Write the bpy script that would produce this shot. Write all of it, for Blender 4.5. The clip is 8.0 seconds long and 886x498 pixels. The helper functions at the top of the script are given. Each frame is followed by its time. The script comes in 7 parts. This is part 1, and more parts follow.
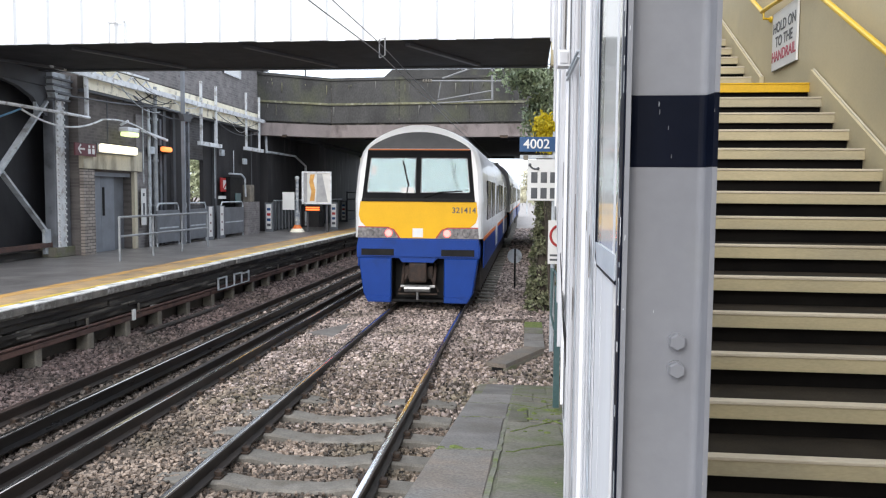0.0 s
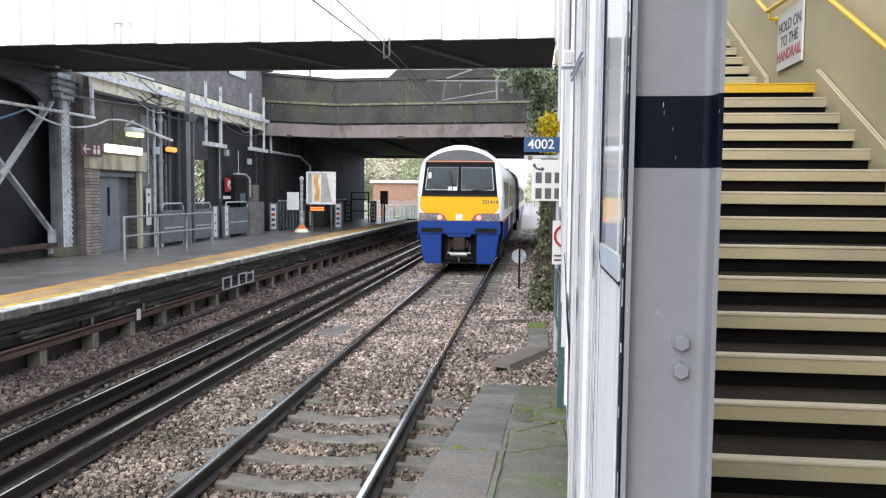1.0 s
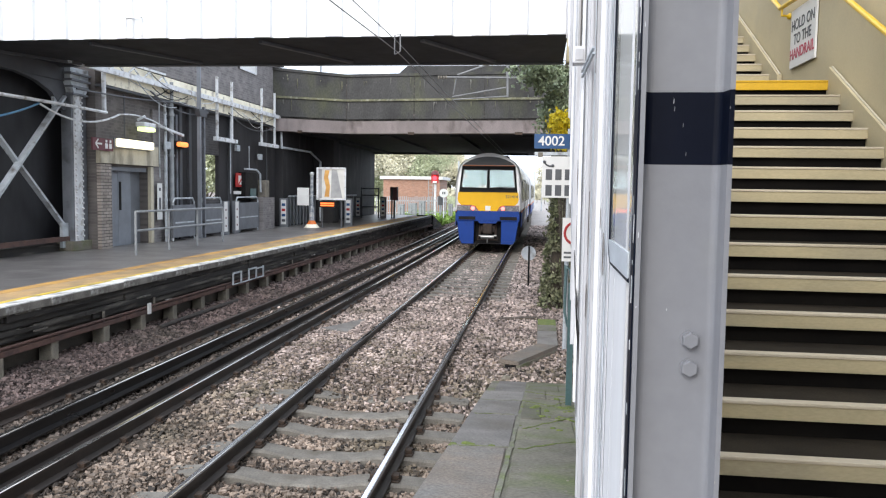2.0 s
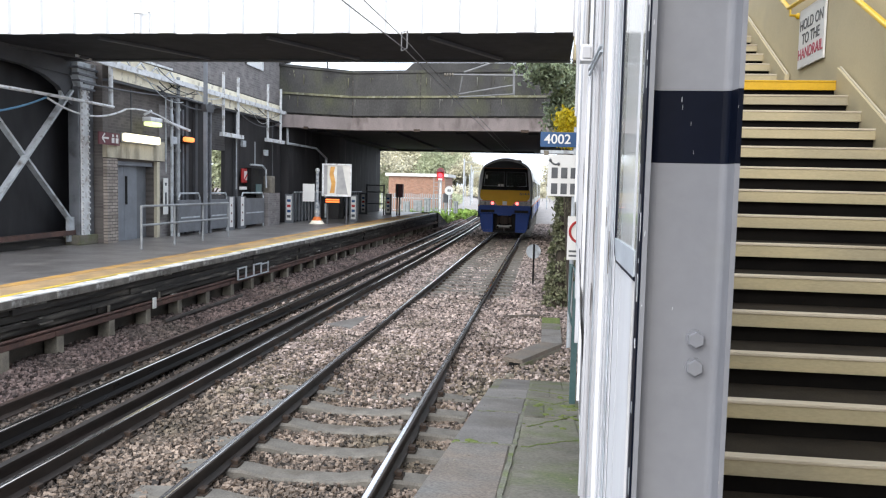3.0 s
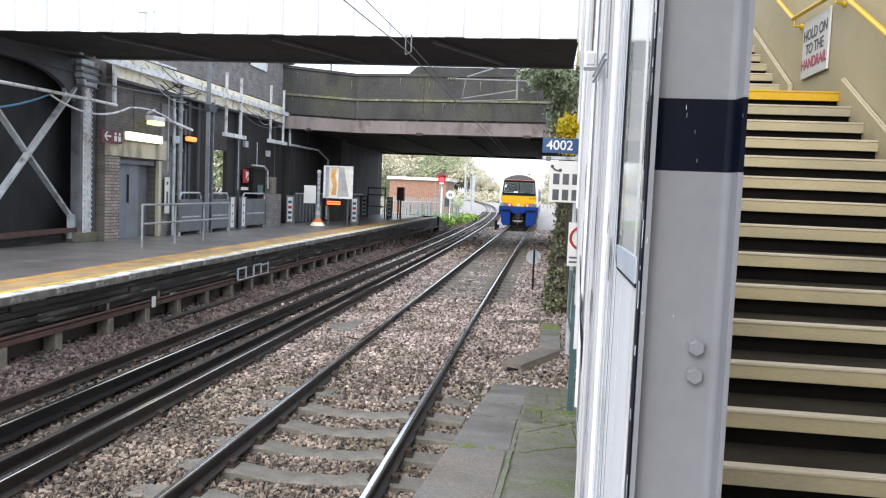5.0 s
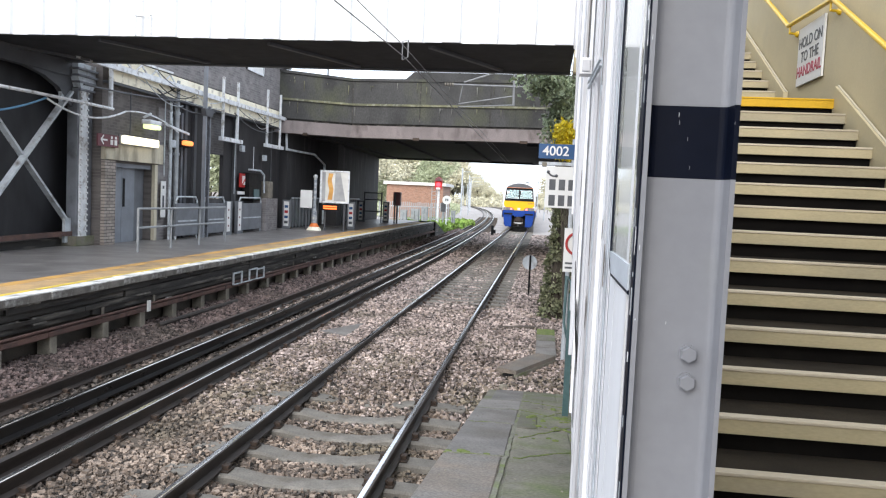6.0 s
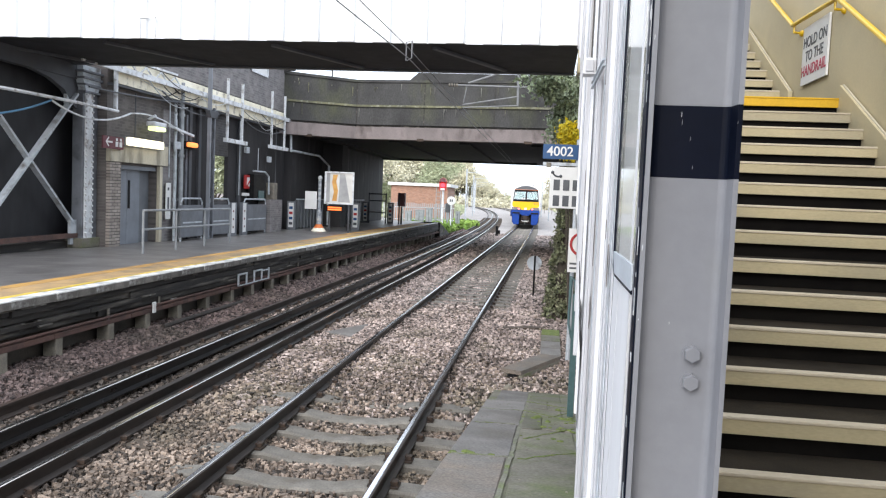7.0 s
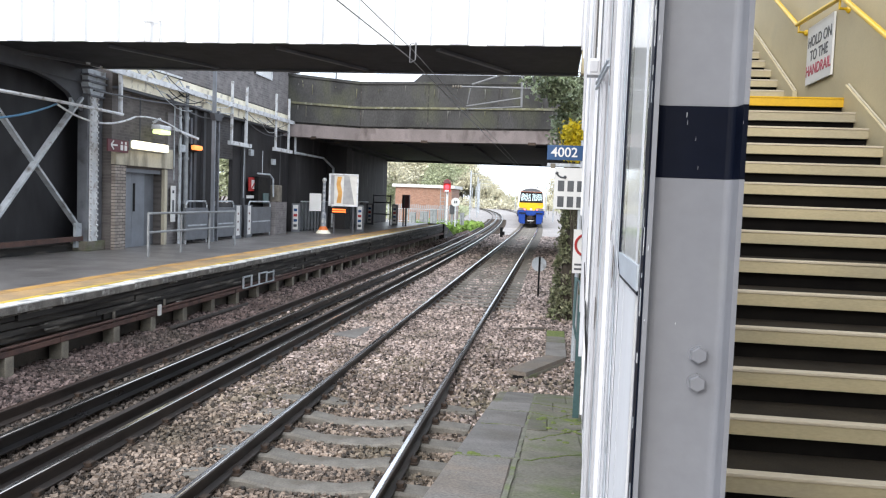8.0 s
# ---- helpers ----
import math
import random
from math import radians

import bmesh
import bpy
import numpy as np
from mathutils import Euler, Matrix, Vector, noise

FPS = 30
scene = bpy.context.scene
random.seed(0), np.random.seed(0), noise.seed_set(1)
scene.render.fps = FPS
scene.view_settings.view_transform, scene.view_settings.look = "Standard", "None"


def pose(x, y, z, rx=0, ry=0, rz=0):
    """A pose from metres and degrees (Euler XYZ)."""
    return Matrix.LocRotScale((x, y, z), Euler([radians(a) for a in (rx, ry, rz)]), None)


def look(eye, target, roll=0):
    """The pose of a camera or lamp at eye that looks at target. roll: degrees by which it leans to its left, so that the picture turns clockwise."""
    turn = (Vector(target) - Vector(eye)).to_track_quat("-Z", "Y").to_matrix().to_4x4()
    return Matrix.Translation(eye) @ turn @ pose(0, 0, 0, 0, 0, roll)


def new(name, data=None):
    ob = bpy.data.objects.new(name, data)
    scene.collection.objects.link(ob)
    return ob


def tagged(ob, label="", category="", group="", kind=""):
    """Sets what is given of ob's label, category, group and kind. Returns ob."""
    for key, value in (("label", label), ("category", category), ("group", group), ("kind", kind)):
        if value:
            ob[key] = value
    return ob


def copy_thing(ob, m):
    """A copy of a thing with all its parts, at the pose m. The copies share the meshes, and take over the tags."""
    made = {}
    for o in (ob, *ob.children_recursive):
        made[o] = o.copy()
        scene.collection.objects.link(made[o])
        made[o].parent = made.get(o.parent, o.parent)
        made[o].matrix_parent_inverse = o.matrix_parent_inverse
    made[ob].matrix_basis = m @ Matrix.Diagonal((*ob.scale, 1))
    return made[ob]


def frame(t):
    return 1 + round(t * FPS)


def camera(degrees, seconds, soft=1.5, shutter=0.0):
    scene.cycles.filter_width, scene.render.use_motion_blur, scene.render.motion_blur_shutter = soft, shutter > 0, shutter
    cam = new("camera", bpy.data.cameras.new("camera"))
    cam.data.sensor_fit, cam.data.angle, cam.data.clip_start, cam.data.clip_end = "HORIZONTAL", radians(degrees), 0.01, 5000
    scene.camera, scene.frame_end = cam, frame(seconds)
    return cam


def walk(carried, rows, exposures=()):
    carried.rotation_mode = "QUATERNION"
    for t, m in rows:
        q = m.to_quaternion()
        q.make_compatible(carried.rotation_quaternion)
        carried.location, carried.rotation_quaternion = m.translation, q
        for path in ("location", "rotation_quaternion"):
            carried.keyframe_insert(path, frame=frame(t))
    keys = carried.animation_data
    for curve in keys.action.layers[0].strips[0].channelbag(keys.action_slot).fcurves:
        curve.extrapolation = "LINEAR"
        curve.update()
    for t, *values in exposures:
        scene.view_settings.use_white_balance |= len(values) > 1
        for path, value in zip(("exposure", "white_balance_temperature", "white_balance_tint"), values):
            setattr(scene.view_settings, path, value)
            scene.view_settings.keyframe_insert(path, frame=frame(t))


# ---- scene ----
# World: z = 0 is the rail top, y runs along the railway, the camera stands on the near platform.
cam = camera(59.0, 8.0, soft=1.2)
EYE = (0.0, 0.0, 2.4)
PATH = ((0.0, -0.003, 0.002, 6.13, -4.01, -0.50),
        (0.5, -0.005, 0.003, 6.53, -4.06, -0.59),
        (1.0, -0.002, 0.003, 6.45, -4.00, -0.53),
        (1.5, 0.002, 0.002, 6.51, -4.27, -0.67),
        (2.0, -0.000, 0.001, 7.18, -4.27, -0.86),
        (3.5, -0.005, -0.002, 7.60, -4.54, -1.72),
        (4.0, -0.008, -0.003, 7.70, -4.56, -2.18),
        (4.5, -0.008, -0.003, 7.76, -4.41, -2.28),
        (6.0, 0.001, -0.000, 7.41, -3.79, -2.64),
        (6.5, 0.003, 0.000, 7.27, -3.73, -2.48),
        (7.0, 0.005, 0.000, 7.74, -3.75, -2.45),
        (7.5, 0.005, 0.001, 7.80, -3.75, -2.34),
        (8.0, 0.003, -0.000, 8.05, -3.65, -2.17))
walk(cam, [(t, pose(EYE[0] + dx, EYE[1], EYE[2] + dz, 90 + p, r, y)) for t, dx, dz, y, p, r in PATH], exposures=[(0.0, -0.06), (0.6, 0.0), (8.0, 0.03)])

# ---- world and light: a bright overcast day ----
world = bpy.data.worlds.new("world")
scene.world = world
world.use_nodes = True
wt = world.node_tree
wt.nodes.clear()
sky = wt.nodes.new("ShaderNodeTexSky")
sky.sky_type = "NISHITA"
sky.sun_disc = False
sky.sun_elevation, sky.sun_rotation = radians(30.5), radians(189)
sky.air_density, sky.dust_density, sky.ozone_density = 1.0, 4.0, 1.0
cloud = wt.nodes.new("ShaderNodeMix")
cloud.data_type = "RGBA"
cloud.inputs[0].default_value = 0.8
cloud.inputs[7].default_value = (9.1, 10.0, 11.3, 1)
backg = wt.nodes.new("ShaderNodeBackground")
backg.inputs["Strength"].default_value = 0.2
wout = wt.nodes.new("ShaderNodeOutputWorld")
wt.links.new(sky.outputs[0], cloud.inputs[6])
wt.links.new(cloud.outputs[2], backg.inputs[0])
wt.links.new(backg.outputs[0], wout.inputs[0])
sun_data = bpy.data.lights.new("sun", "SUN")
sun_data.energy, sun_data.angle, sun_data.color = 2.3, radians(40), (1.0, 0.985, 0.97)
sun = new("sun", sun_data)
sun.matrix_world = look((-4, -26, 15.5), (0, 0, 0))


# ---- materials ----
def material(name, c1, c2=None, rough=0.6, metal=0.0, scale=6.0, grain=0.0, bump=0.0, fine=60.0, stain=None,
             stain_amount=0.0, stain_scale=1.2, stretch=(1, 1, 1), vary=0.0, island=0.0, coat=0.0, spec=0.5):
    """A painted, mineral or metal surface: two colours in soft patches, fine grain, stains and a bump."""
    m = bpy.data.materials.new(name)
    m.use_nodes = True
    nt = m.node_tree
    bsdf = nt.nodes["Principled BSDF"]
    bsdf.inputs["Roughness"].default_value = rough
    bsdf.inputs["Metallic"].default_value = metal
    bsdf.inputs["Coat Weight"].default_value = coat
    bsdf.inputs["Specular IOR Level"].default_value = spec
    co = nt.nodes.new("ShaderNodeTexCoord")
    mp = nt.nodes.new("ShaderNodeMapping")
    mp.inputs["Scale"].default_value = stretch
    nt.links.new(co.outputs["Object"], mp.inputs[0])

    def nz(sc, detail=4.0):
        n = nt.nodes.new("ShaderNodeTexNoise")
        n.inputs["Scale"].default_value = sc
        n.inputs["Detail"].default_value = detail
        nt.links.new(mp.outputs[0], n.inputs["Vector"])
        return n.outputs[0]

    def mix(fac, a, b, mode="MIX"):
        x = nt.nodes.new("ShaderNodeMix")
        x.data_type, x.blend_type = "RGBA", mode
        for sock, v in ((x.inputs[0], fac), (x.inputs[6], a), (x.inputs[7], b)):
            if isinstance(v, (tuple, list)):
                sock.default_value = (*v, 1)
            elif isinstance(v, (int, float)):
                sock.default_value = v
            else:
                nt.links.new(v, sock)
        return x.outputs[2]

    def ramp(v, lo, hi):
        r = nt.nodes.new("ShaderNodeMapRange")
        r.inputs[1].default_value, r.inputs[2].default_value = lo, hi
        nt.links.new(v, r.inputs[0])
        return r.outputs[0]

    col = mix(ramp(nz(scale), 0.35, 0.65), c1, c2 or tuple(0.82 * v for v in c1))
    if stain:
        s = ramp(nz(stain_scale, 6.0), 0.62 - 0.3 * stain_amount, 0.75)
        col = mix(s, col, stain)
    fn = nz(fine, 3.0)
    if grain:
        g = ramp(fn, 0.2, 0.8)
        gm = nt.nodes.new("ShaderNodeMapRange")
        gm.inputs[3].default_value, gm.inputs[4].default_value = 1 - grain, 1 + grain
        nt.links.new(g, gm.inputs[0])
        cmb = nt.nodes.new("ShaderNodeCombineColor")
        for i in range(3):
            nt.links.new(gm.outputs[0], cmb.inputs[i])
        col = mix(1.0, col, cmb.outputs[0], "MULTIPLY")
    for amount, node, sock in ((vary, "ShaderNodeObjectInfo", "Random"), (island, "ShaderNodeNewGeometry", "Random Per Island")):
        if amount:
            o = nt.nodes.new(node)
            mr = nt.nodes.new("ShaderNodeMapRange")
            mr.inputs[3].default_value, mr.inputs[4].default_value = 1 - amount, 1 + amount
            nt.links.new(o.outputs[sock], mr.inputs[0])
            hsv = nt.nodes.new("ShaderNodeHueSaturation")
            nt.links.new(mr.outputs[0], hsv.inputs["Value"])
            nt.links.new(col, hsv.inputs["Color"])
            col = hsv.outputs[0]
    nt.links.new(col, bsdf.inputs["Base Color"])
    if bump:
        b = nt.nodes.new("ShaderNodeBump")
        b.inputs["Strength"].default_value = bump
        b.inputs["Distance"].default_value = 0.01
        nt.links.new(fn, b.inputs["Height"])
        nt.links.new(b.outputs[0], bsdf.inputs["Normal"])
    rr = nt.nodes.new("ShaderNodeMapRange")
    rr.inputs[3].default_value, rr.inputs[4].default_value = max(0.02, rough - 0.1), min(1, rough + 0.12)
    nt.links.new(nz(scale * 3), rr.inputs[0])
    nt.links.new(rr.outputs[0], bsdf.inputs["Roughness"])
    return m


def glow(name, color, strength):
    m = bpy.data.materials.new(name)
    m.use_nodes = True
    b = m.node_tree.nodes["Principled BSDF"]
    b.inputs["Base Color"].default_value = (*color, 1)
    b.inputs["Emission Color"].default_value = (*color, 1)
    b.inputs["Emission Strength"].default_value = strength
    return m


def glass(name, tint, rough=0.02, ior=1.5, through_amount=0.9):
    m = bpy.data.materials.new(name)
    m.use_nodes = True
    b = m.node_tree.nodes["Principled BSDF"]
    b.inputs["Base Color"].default_value = (*tint, 1)
    b.inputs["Transmission Weight"].default_value = through_amount
    b.inputs["Roughness"].default_value = rough
    b.inputs["IOR"].default_value = ior
    return m


def brick_material(name, c1, c2, mortar, soot=0.0, axis="X"):
    """Brickwork for walls too far off for single bricks, with joints in relief."""
    m = material(name, c1, c2, rough=0.85, scale=3.0, grain=0.25, bump=0.3)
    nt = m.node_tree
    bsdf = nt.nodes["Principled BSDF"]
    base = bsdf.inputs["Base Color"].links[0].from_socket
    co = nt.nodes.new("ShaderNodeTexCoord")
    sep = nt.nodes.new("ShaderNodeSeparateXYZ")
    cmb = nt.nodes.new("ShaderNodeCombineXYZ")
    nt.links.new(co.outputs["Object"], sep.inputs[0])
    nt.links.new(sep.outputs["Y" if axis == "X" else "X"], cmb.inputs[0])
    nt.links.new(sep.outputs["Z"], cmb.inputs[1])
    bt = nt.nodes.new("ShaderNodeTexBrick")
    bt.inputs["Scale"].default_value = 1.0
    bt.inputs["Brick Width"].default_value, bt.inputs["Row Height"].default_value = 0.225, 0.075
    bt.inputs["Mortar Size"].default_value = 0.007
    bt.inputs["Mortar"].default_value = (*mortar, 1)
    bt.inputs["Color1"].default_value, bt.inputs["Color2"].default_value = (1, 1, 1, 1), (0.7, 0.7, 0.7, 1)
    nt.links.new(cmb.outputs[0], bt.inputs["Vector"])
    x = nt.nodes.new("ShaderNodeMix")
    x.data_type, x.blend_type = "RGBA", "MULTIPLY"
    x.inputs[0].default_value = 1.0
    nt.links.new(base, x.inputs[6])
    nt.links.new(bt.outputs[0], x.inputs[7])
    y = nt.nodes.new("ShaderNodeMix")
    y.data_type = "RGBA"
    y.inputs[7].default_value = (*mortar, 1)
    nt.links.new(bt.outputs["Fac"], y.inputs[0])
    nt.links.new(x.outputs[2], y.inputs[6])
    nt.links.new(y.outputs[2], bsdf.inputs["Base Color"])
    return m


M = {}
# Bed colour paled to stand in for distance haze and open-sky brightness.
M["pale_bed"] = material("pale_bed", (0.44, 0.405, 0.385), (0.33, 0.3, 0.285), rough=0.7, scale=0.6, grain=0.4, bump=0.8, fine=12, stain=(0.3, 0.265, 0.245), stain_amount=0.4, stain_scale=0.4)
M["groove"] = material("groove", (0.24, 0.24, 0.25), (0.16, 0.16, 0.165), rough=0.8, scale=6, grain=0.2)
M["ballast"] = material("ballast", (0.36, 0.305, 0.28), (0.26, 0.22, 0.2), rough=0.9, scale=1.3, grain=0.6, bump=1.0, fine=28, stain=(0.10, 0.09, 0.075), stain_amount=0.5, stain_scale=0.6, spec=0.4)
M["stones"] = material("stones", (0.245, 0.192, 0.155), (0.115, 0.089, 0.07), rough=0.65, scale=1.1, grain=0.25, bump=0.4, island=0.95, stain=(0.12, 0.105, 0.068), stain_amount=0.42, stain_scale=0.7, spec=0.45)
M["stones_oily"] = material("stones_oily", (0.15, 0.118, 0.098), (0.07, 0.056, 0.047), rough=0.7, scale=1.1, grain=0.2, bump=0.4, island=0.8, stain=(0.05, 0.043, 0.035), stain_amount=0.5, stain_scale=0.7)
M["stones_red"] = material("stones_red", (0.175, 0.13, 0.12), (0.1, 0.074, 0.069), rough=0.8, scale=1.1, grain=0.2, bump=0.4, island=0.85, stain=(0.085, 0.07, 0.06), stain_amount=0.4, stain_scale=0.7)
# Paler copy of stones; the brightness of the farther ballast is in its colour.
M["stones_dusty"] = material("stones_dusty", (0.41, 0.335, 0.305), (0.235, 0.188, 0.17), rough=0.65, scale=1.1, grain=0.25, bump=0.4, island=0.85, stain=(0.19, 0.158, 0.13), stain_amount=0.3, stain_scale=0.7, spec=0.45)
M["nosing_face"] = material("nosing_face", (0.5, 0.425, 0.265), (0.43, 0.37, 0.235), rough=0.6, scale=3, grain=0.1, stain=(0.35, 0.31, 0.22), stain_amount=0.3, stretch=(0.6, 2, 2))
M["rail_side"] = material("rail_side", (0.04, 0.028, 0.023), (0.02, 0.016, 0.014), rough=0.55, scale=4, grain=0.3, stretch=(1, 0.2, 1))
M["rail_head"] = material("rail_head", (0.88, 0.88, 0.9), (0.72, 0.72, 0.73), rough=0.16, metal=1.0, scale=3, stretch=(3, 0.1, 1))
M["rail_head_dull"] = material("rail_head_dull", (0.8, 0.79, 0.78), (0.55, 0.52, 0.49), rough=0.17, metal=1.0, scale=3, stretch=(3, 0.1, 1))
M["rail_brown"] = material("rail_brown", (0.09, 0.058, 0.046), (0.05, 0.035, 0.03), rough=0.35, metal=0.4, scale=4, grain=0.2, stretch=(1, 0.2, 1))
M["conductor"] = material("conductor", (0.035, 0.033, 0.034), (0.02, 0.019, 0.019), rough=0.3, metal=0.5, scale=4, stretch=(1, 0.2, 1))
M["sleeper"] = material("sleeper", (0.235, 0.217, 0.19), (0.16, 0.148, 0.13), rough=0.9, scale=5, grain=0.3, bump=0.4, vary=0.15, stain=(0.14, 0.12, 0.095), stain_amount=0.3, stain_scale=3)
M["sleeper_wood"] = material("sleeper_wood", (0.10, 0.075, 0.055), (0.06, 0.048, 0.038), rough=0.9, scale=5, grain=0.3, bump=0.6, vary=0.2, stretch=(0.3, 3, 3))
M["iron"] = material("iron", (0.045, 0.038, 0.033), (0.08, 0.05, 0.035), rough=0.7, metal=0.4, scale=20, grain=0.2)
M["asphalt"] = material("asphalt", (0.205, 0.193, 0.188), (0.13, 0.122, 0.118), rough=0.36, scale=0.9, grain=0.35, bump=0.4, fine=90, stain=(0.25, 0.235, 0.225), stain_amount=0.35)
M["slab"] = material("slab", (0.21, 0.196, 0.184), (0.145, 0.137, 0.13), rough=0.75, scale=2.0, grain=0.35, bump=0.25, fine=50, vary=0.15, stain=(0.13, 0.115, 0.1), stain_amount=0.4, stain_scale=1.6)
M["slab_brown"] = material("slab_brown", (0.22, 0.18, 0.145), (0.16, 0.138, 0.118), rough=0.8, scale=3.5, grain=0.45, bump=0.3, fine=60, vary=0.08, stain=(0.18, 0.175, 0.166), stain_amount=0.5, stain_scale=2.2)
M["slab_mossy"] = material("slab_mossy", (0.2, 0.186, 0.15), (0.14, 0.131, 0.105), rough=0.85, scale=2.4, grain=0.35, bump=0.35, fine=45, vary=0.15, stain=(0.1, 0.13, 0.035), stain_amount=0.5, stain_scale=2.2)
M["mortar"] = material("mortar", (0.21, 0.205, 0.165), (0.165, 0.165, 0.125), rough=0.95, scale=6, grain=0.35, bump=0.5, stain=(0.14, 0.18, 0.05), stain_amount=0.4, stain_scale=5)
M["moss"] = material("moss", (0.10, 0.14, 0.03), (0.16, 0.19, 0.05), rough=0.95, scale=14, grain=0.4, bump=1.0, fine=40)
M["coping_edge"] = material("coping_edge", (0.2, 0.185, 0.165), (0.09, 0.082, 0.072), rough=0.85, scale=4, grain=0.3, bump=0.5, vary=0.25, stain=(0.6, 0.59, 0.56), stain_amount=0.25, stain_scale=4)
M["white_line"] = material("white_line", (0.85, 0.84, 0.82), (0.7, 0.69, 0.66), rough=0.6, scale=3, grain=0.2, vary=0.1, stain=(0.16, 0.15, 0.135), stain_amount=0.42, stain_scale=3.5)
M["yellow_line"] = material("yellow_line", (0.82, 0.58, 0.05), (0.62, 0.45, 0.07), rough=0.6, scale=3, grain=0.2, stain=(0.24, 0.19, 0.1), stain_amount=0.45, stain_scale=2.2)
M["ochre_line"] = material("ochre_line", (0.62, 0.34, 0.08), (0.45, 0.26, 0.09), rough=0.7, scale=2, grain=0.3, stain=(0.2, 0.15, 0.1), stain_amount=0.6, stain_scale=2.5)
M["coping"] = material("coping", (0.5, 0.32, 0.14), (0.36, 0.245, 0.135), rough=0.75, scale=2, grain=0.3, bump=0.3, vary=0.1, stain=(0.18, 0.15, 0.105), stain_amount=0.4, stain_scale=1.8)
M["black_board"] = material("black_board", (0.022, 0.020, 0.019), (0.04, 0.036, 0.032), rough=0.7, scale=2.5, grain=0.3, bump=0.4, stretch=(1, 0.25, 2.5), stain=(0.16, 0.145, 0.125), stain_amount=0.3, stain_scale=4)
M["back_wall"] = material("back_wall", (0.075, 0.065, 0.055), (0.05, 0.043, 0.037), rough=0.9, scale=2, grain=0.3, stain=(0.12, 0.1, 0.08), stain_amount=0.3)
M["concrete_post"] = material("concrete_post", (0.25, 0.225, 0.18), (0.15, 0.135, 0.115), rough=0.9, scale=5, grain=0.25, bump=0.4, vary=0.2)
M["rust_pipe"] = material("rust_pipe", (0.13, 0.07, 0.055), (0.075, 0.045, 0.04), rough=0.75, scale=5, grain=0.3)
M["dark_brick"] = brick_material("dark_brick", (0.105, 0.099, 0.1), (0.066, 0.063, 0.066), (0.11, 0.105, 0.105))
M["grey_brick"] = brick_material("grey_brick", (0.28, 0.26, 0.26), (0.18, 0.17, 0.175), (0.25, 0.235, 0.23))
M["pale_brick"] = brick_material("pale_brick", (0.44, 0.385, 0.345), (0.3, 0.26, 0.235), (0.055, 0.05, 0.046))
M["red_brick"] = brick_material("red_brick", (0.42, 0.22, 0.145), (0.33, 0.175, 0.12), (0.34, 0.25, 0.2), axis="Y")
M["dark_paint"] = material("dark_paint", (0.068, 0.071, 0.08), (0.09, 0.094, 0.104), rough=0.55, scale=2, grain=0.15, stain=(0.09, 0.09, 0.092), stain_amount=0.3)
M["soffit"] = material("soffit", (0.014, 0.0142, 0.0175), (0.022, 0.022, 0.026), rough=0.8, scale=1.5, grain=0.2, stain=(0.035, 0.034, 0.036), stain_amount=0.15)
M["steel_grey"] = material("steel_grey", (0.56, 0.6, 0.64), (0.42, 0.455, 0.49), rough=0.5, scale=4, grain=0.15, stain=(0.16, 0.145, 0.135), stain_amount=0.3, stain_scale=5)
M["pale_steel"] = material("pale_steel", (0.8, 0.82, 0.84), (0.64, 0.66, 0.69), rough=0.45, scale=4, grain=0.12, stain=(0.2, 0.16, 0.13), stain_amount=0.3, stain_scale=6)
M["cant_grey"] = material("cant_grey", (0.2, 0.205, 0.21), (0.14, 0.143, 0.15), rough=0.5, scale=4, grain=0.15)
M["post_grey"] = material("post_grey", (0.19, 0.2, 0.225), (0.14, 0.15, 0.17), rough=0.55, scale=3, grain=0.12, stain=(0.08, 0.08, 0.085), stain_amount=0.3, stain_scale=3)
M["galvanised"] = material("galvanised", (0.36, 0.38, 0.4), (0.26, 0.275, 0.29), rough=0.5, metal=0.2, scale=4, grain=0.15)
# Soot, darkened further to carry the shade of the deep canopy bays.
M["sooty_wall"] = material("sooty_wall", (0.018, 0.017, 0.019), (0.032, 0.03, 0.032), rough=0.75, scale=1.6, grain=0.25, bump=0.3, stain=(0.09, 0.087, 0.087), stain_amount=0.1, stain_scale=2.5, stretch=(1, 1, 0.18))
M["train_dome"] = material("train_dome", (0.075, 0.08, 0.09), (0.06, 0.064, 0.072), rough=0.5, scale=3, grain=0.06)
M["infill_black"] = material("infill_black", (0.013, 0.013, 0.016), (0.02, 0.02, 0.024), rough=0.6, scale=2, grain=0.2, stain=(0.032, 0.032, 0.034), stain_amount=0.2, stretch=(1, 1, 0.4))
M["door_brick"] = brick_material("door_brick", (0.17, 0.152, 0.145), (0.12, 0.107, 0.103), (0.15, 0.137, 0.13))
M["mottled_post"] = material("mottled_post", (0.42, 0.45, 0.48), (0.15, 0.17, 0.2), rough=0.5, scale=9, grain=0.3, stain=(0.7, 0.68, 0.62), stain_amount=0.4, stain_scale=7)
M["lime"] = material("lime", (0.24, 0.24, 0.22), (0.16, 0.16, 0.145), rough=0.9, scale=5, grain=0.3)
M["navy"] = material("navy", (0.004, 0.0062, 0.015), (0.0055, 0.008, 0.019), rough=0.45, scale=5, grain=0.1, bump=0.1, fine=30, spec=0.12)
M["column_grey"] = material("column_grey", (0.315, 0.32, 0.345), (0.28, 0.285, 0.31), rough=0.42, scale=2.2, grain=0.05, bump=0.12, fine=26, stain=(0.29, 0.295, 0.31), stain_amount=0.2, stain_scale=4, spec=0.3)
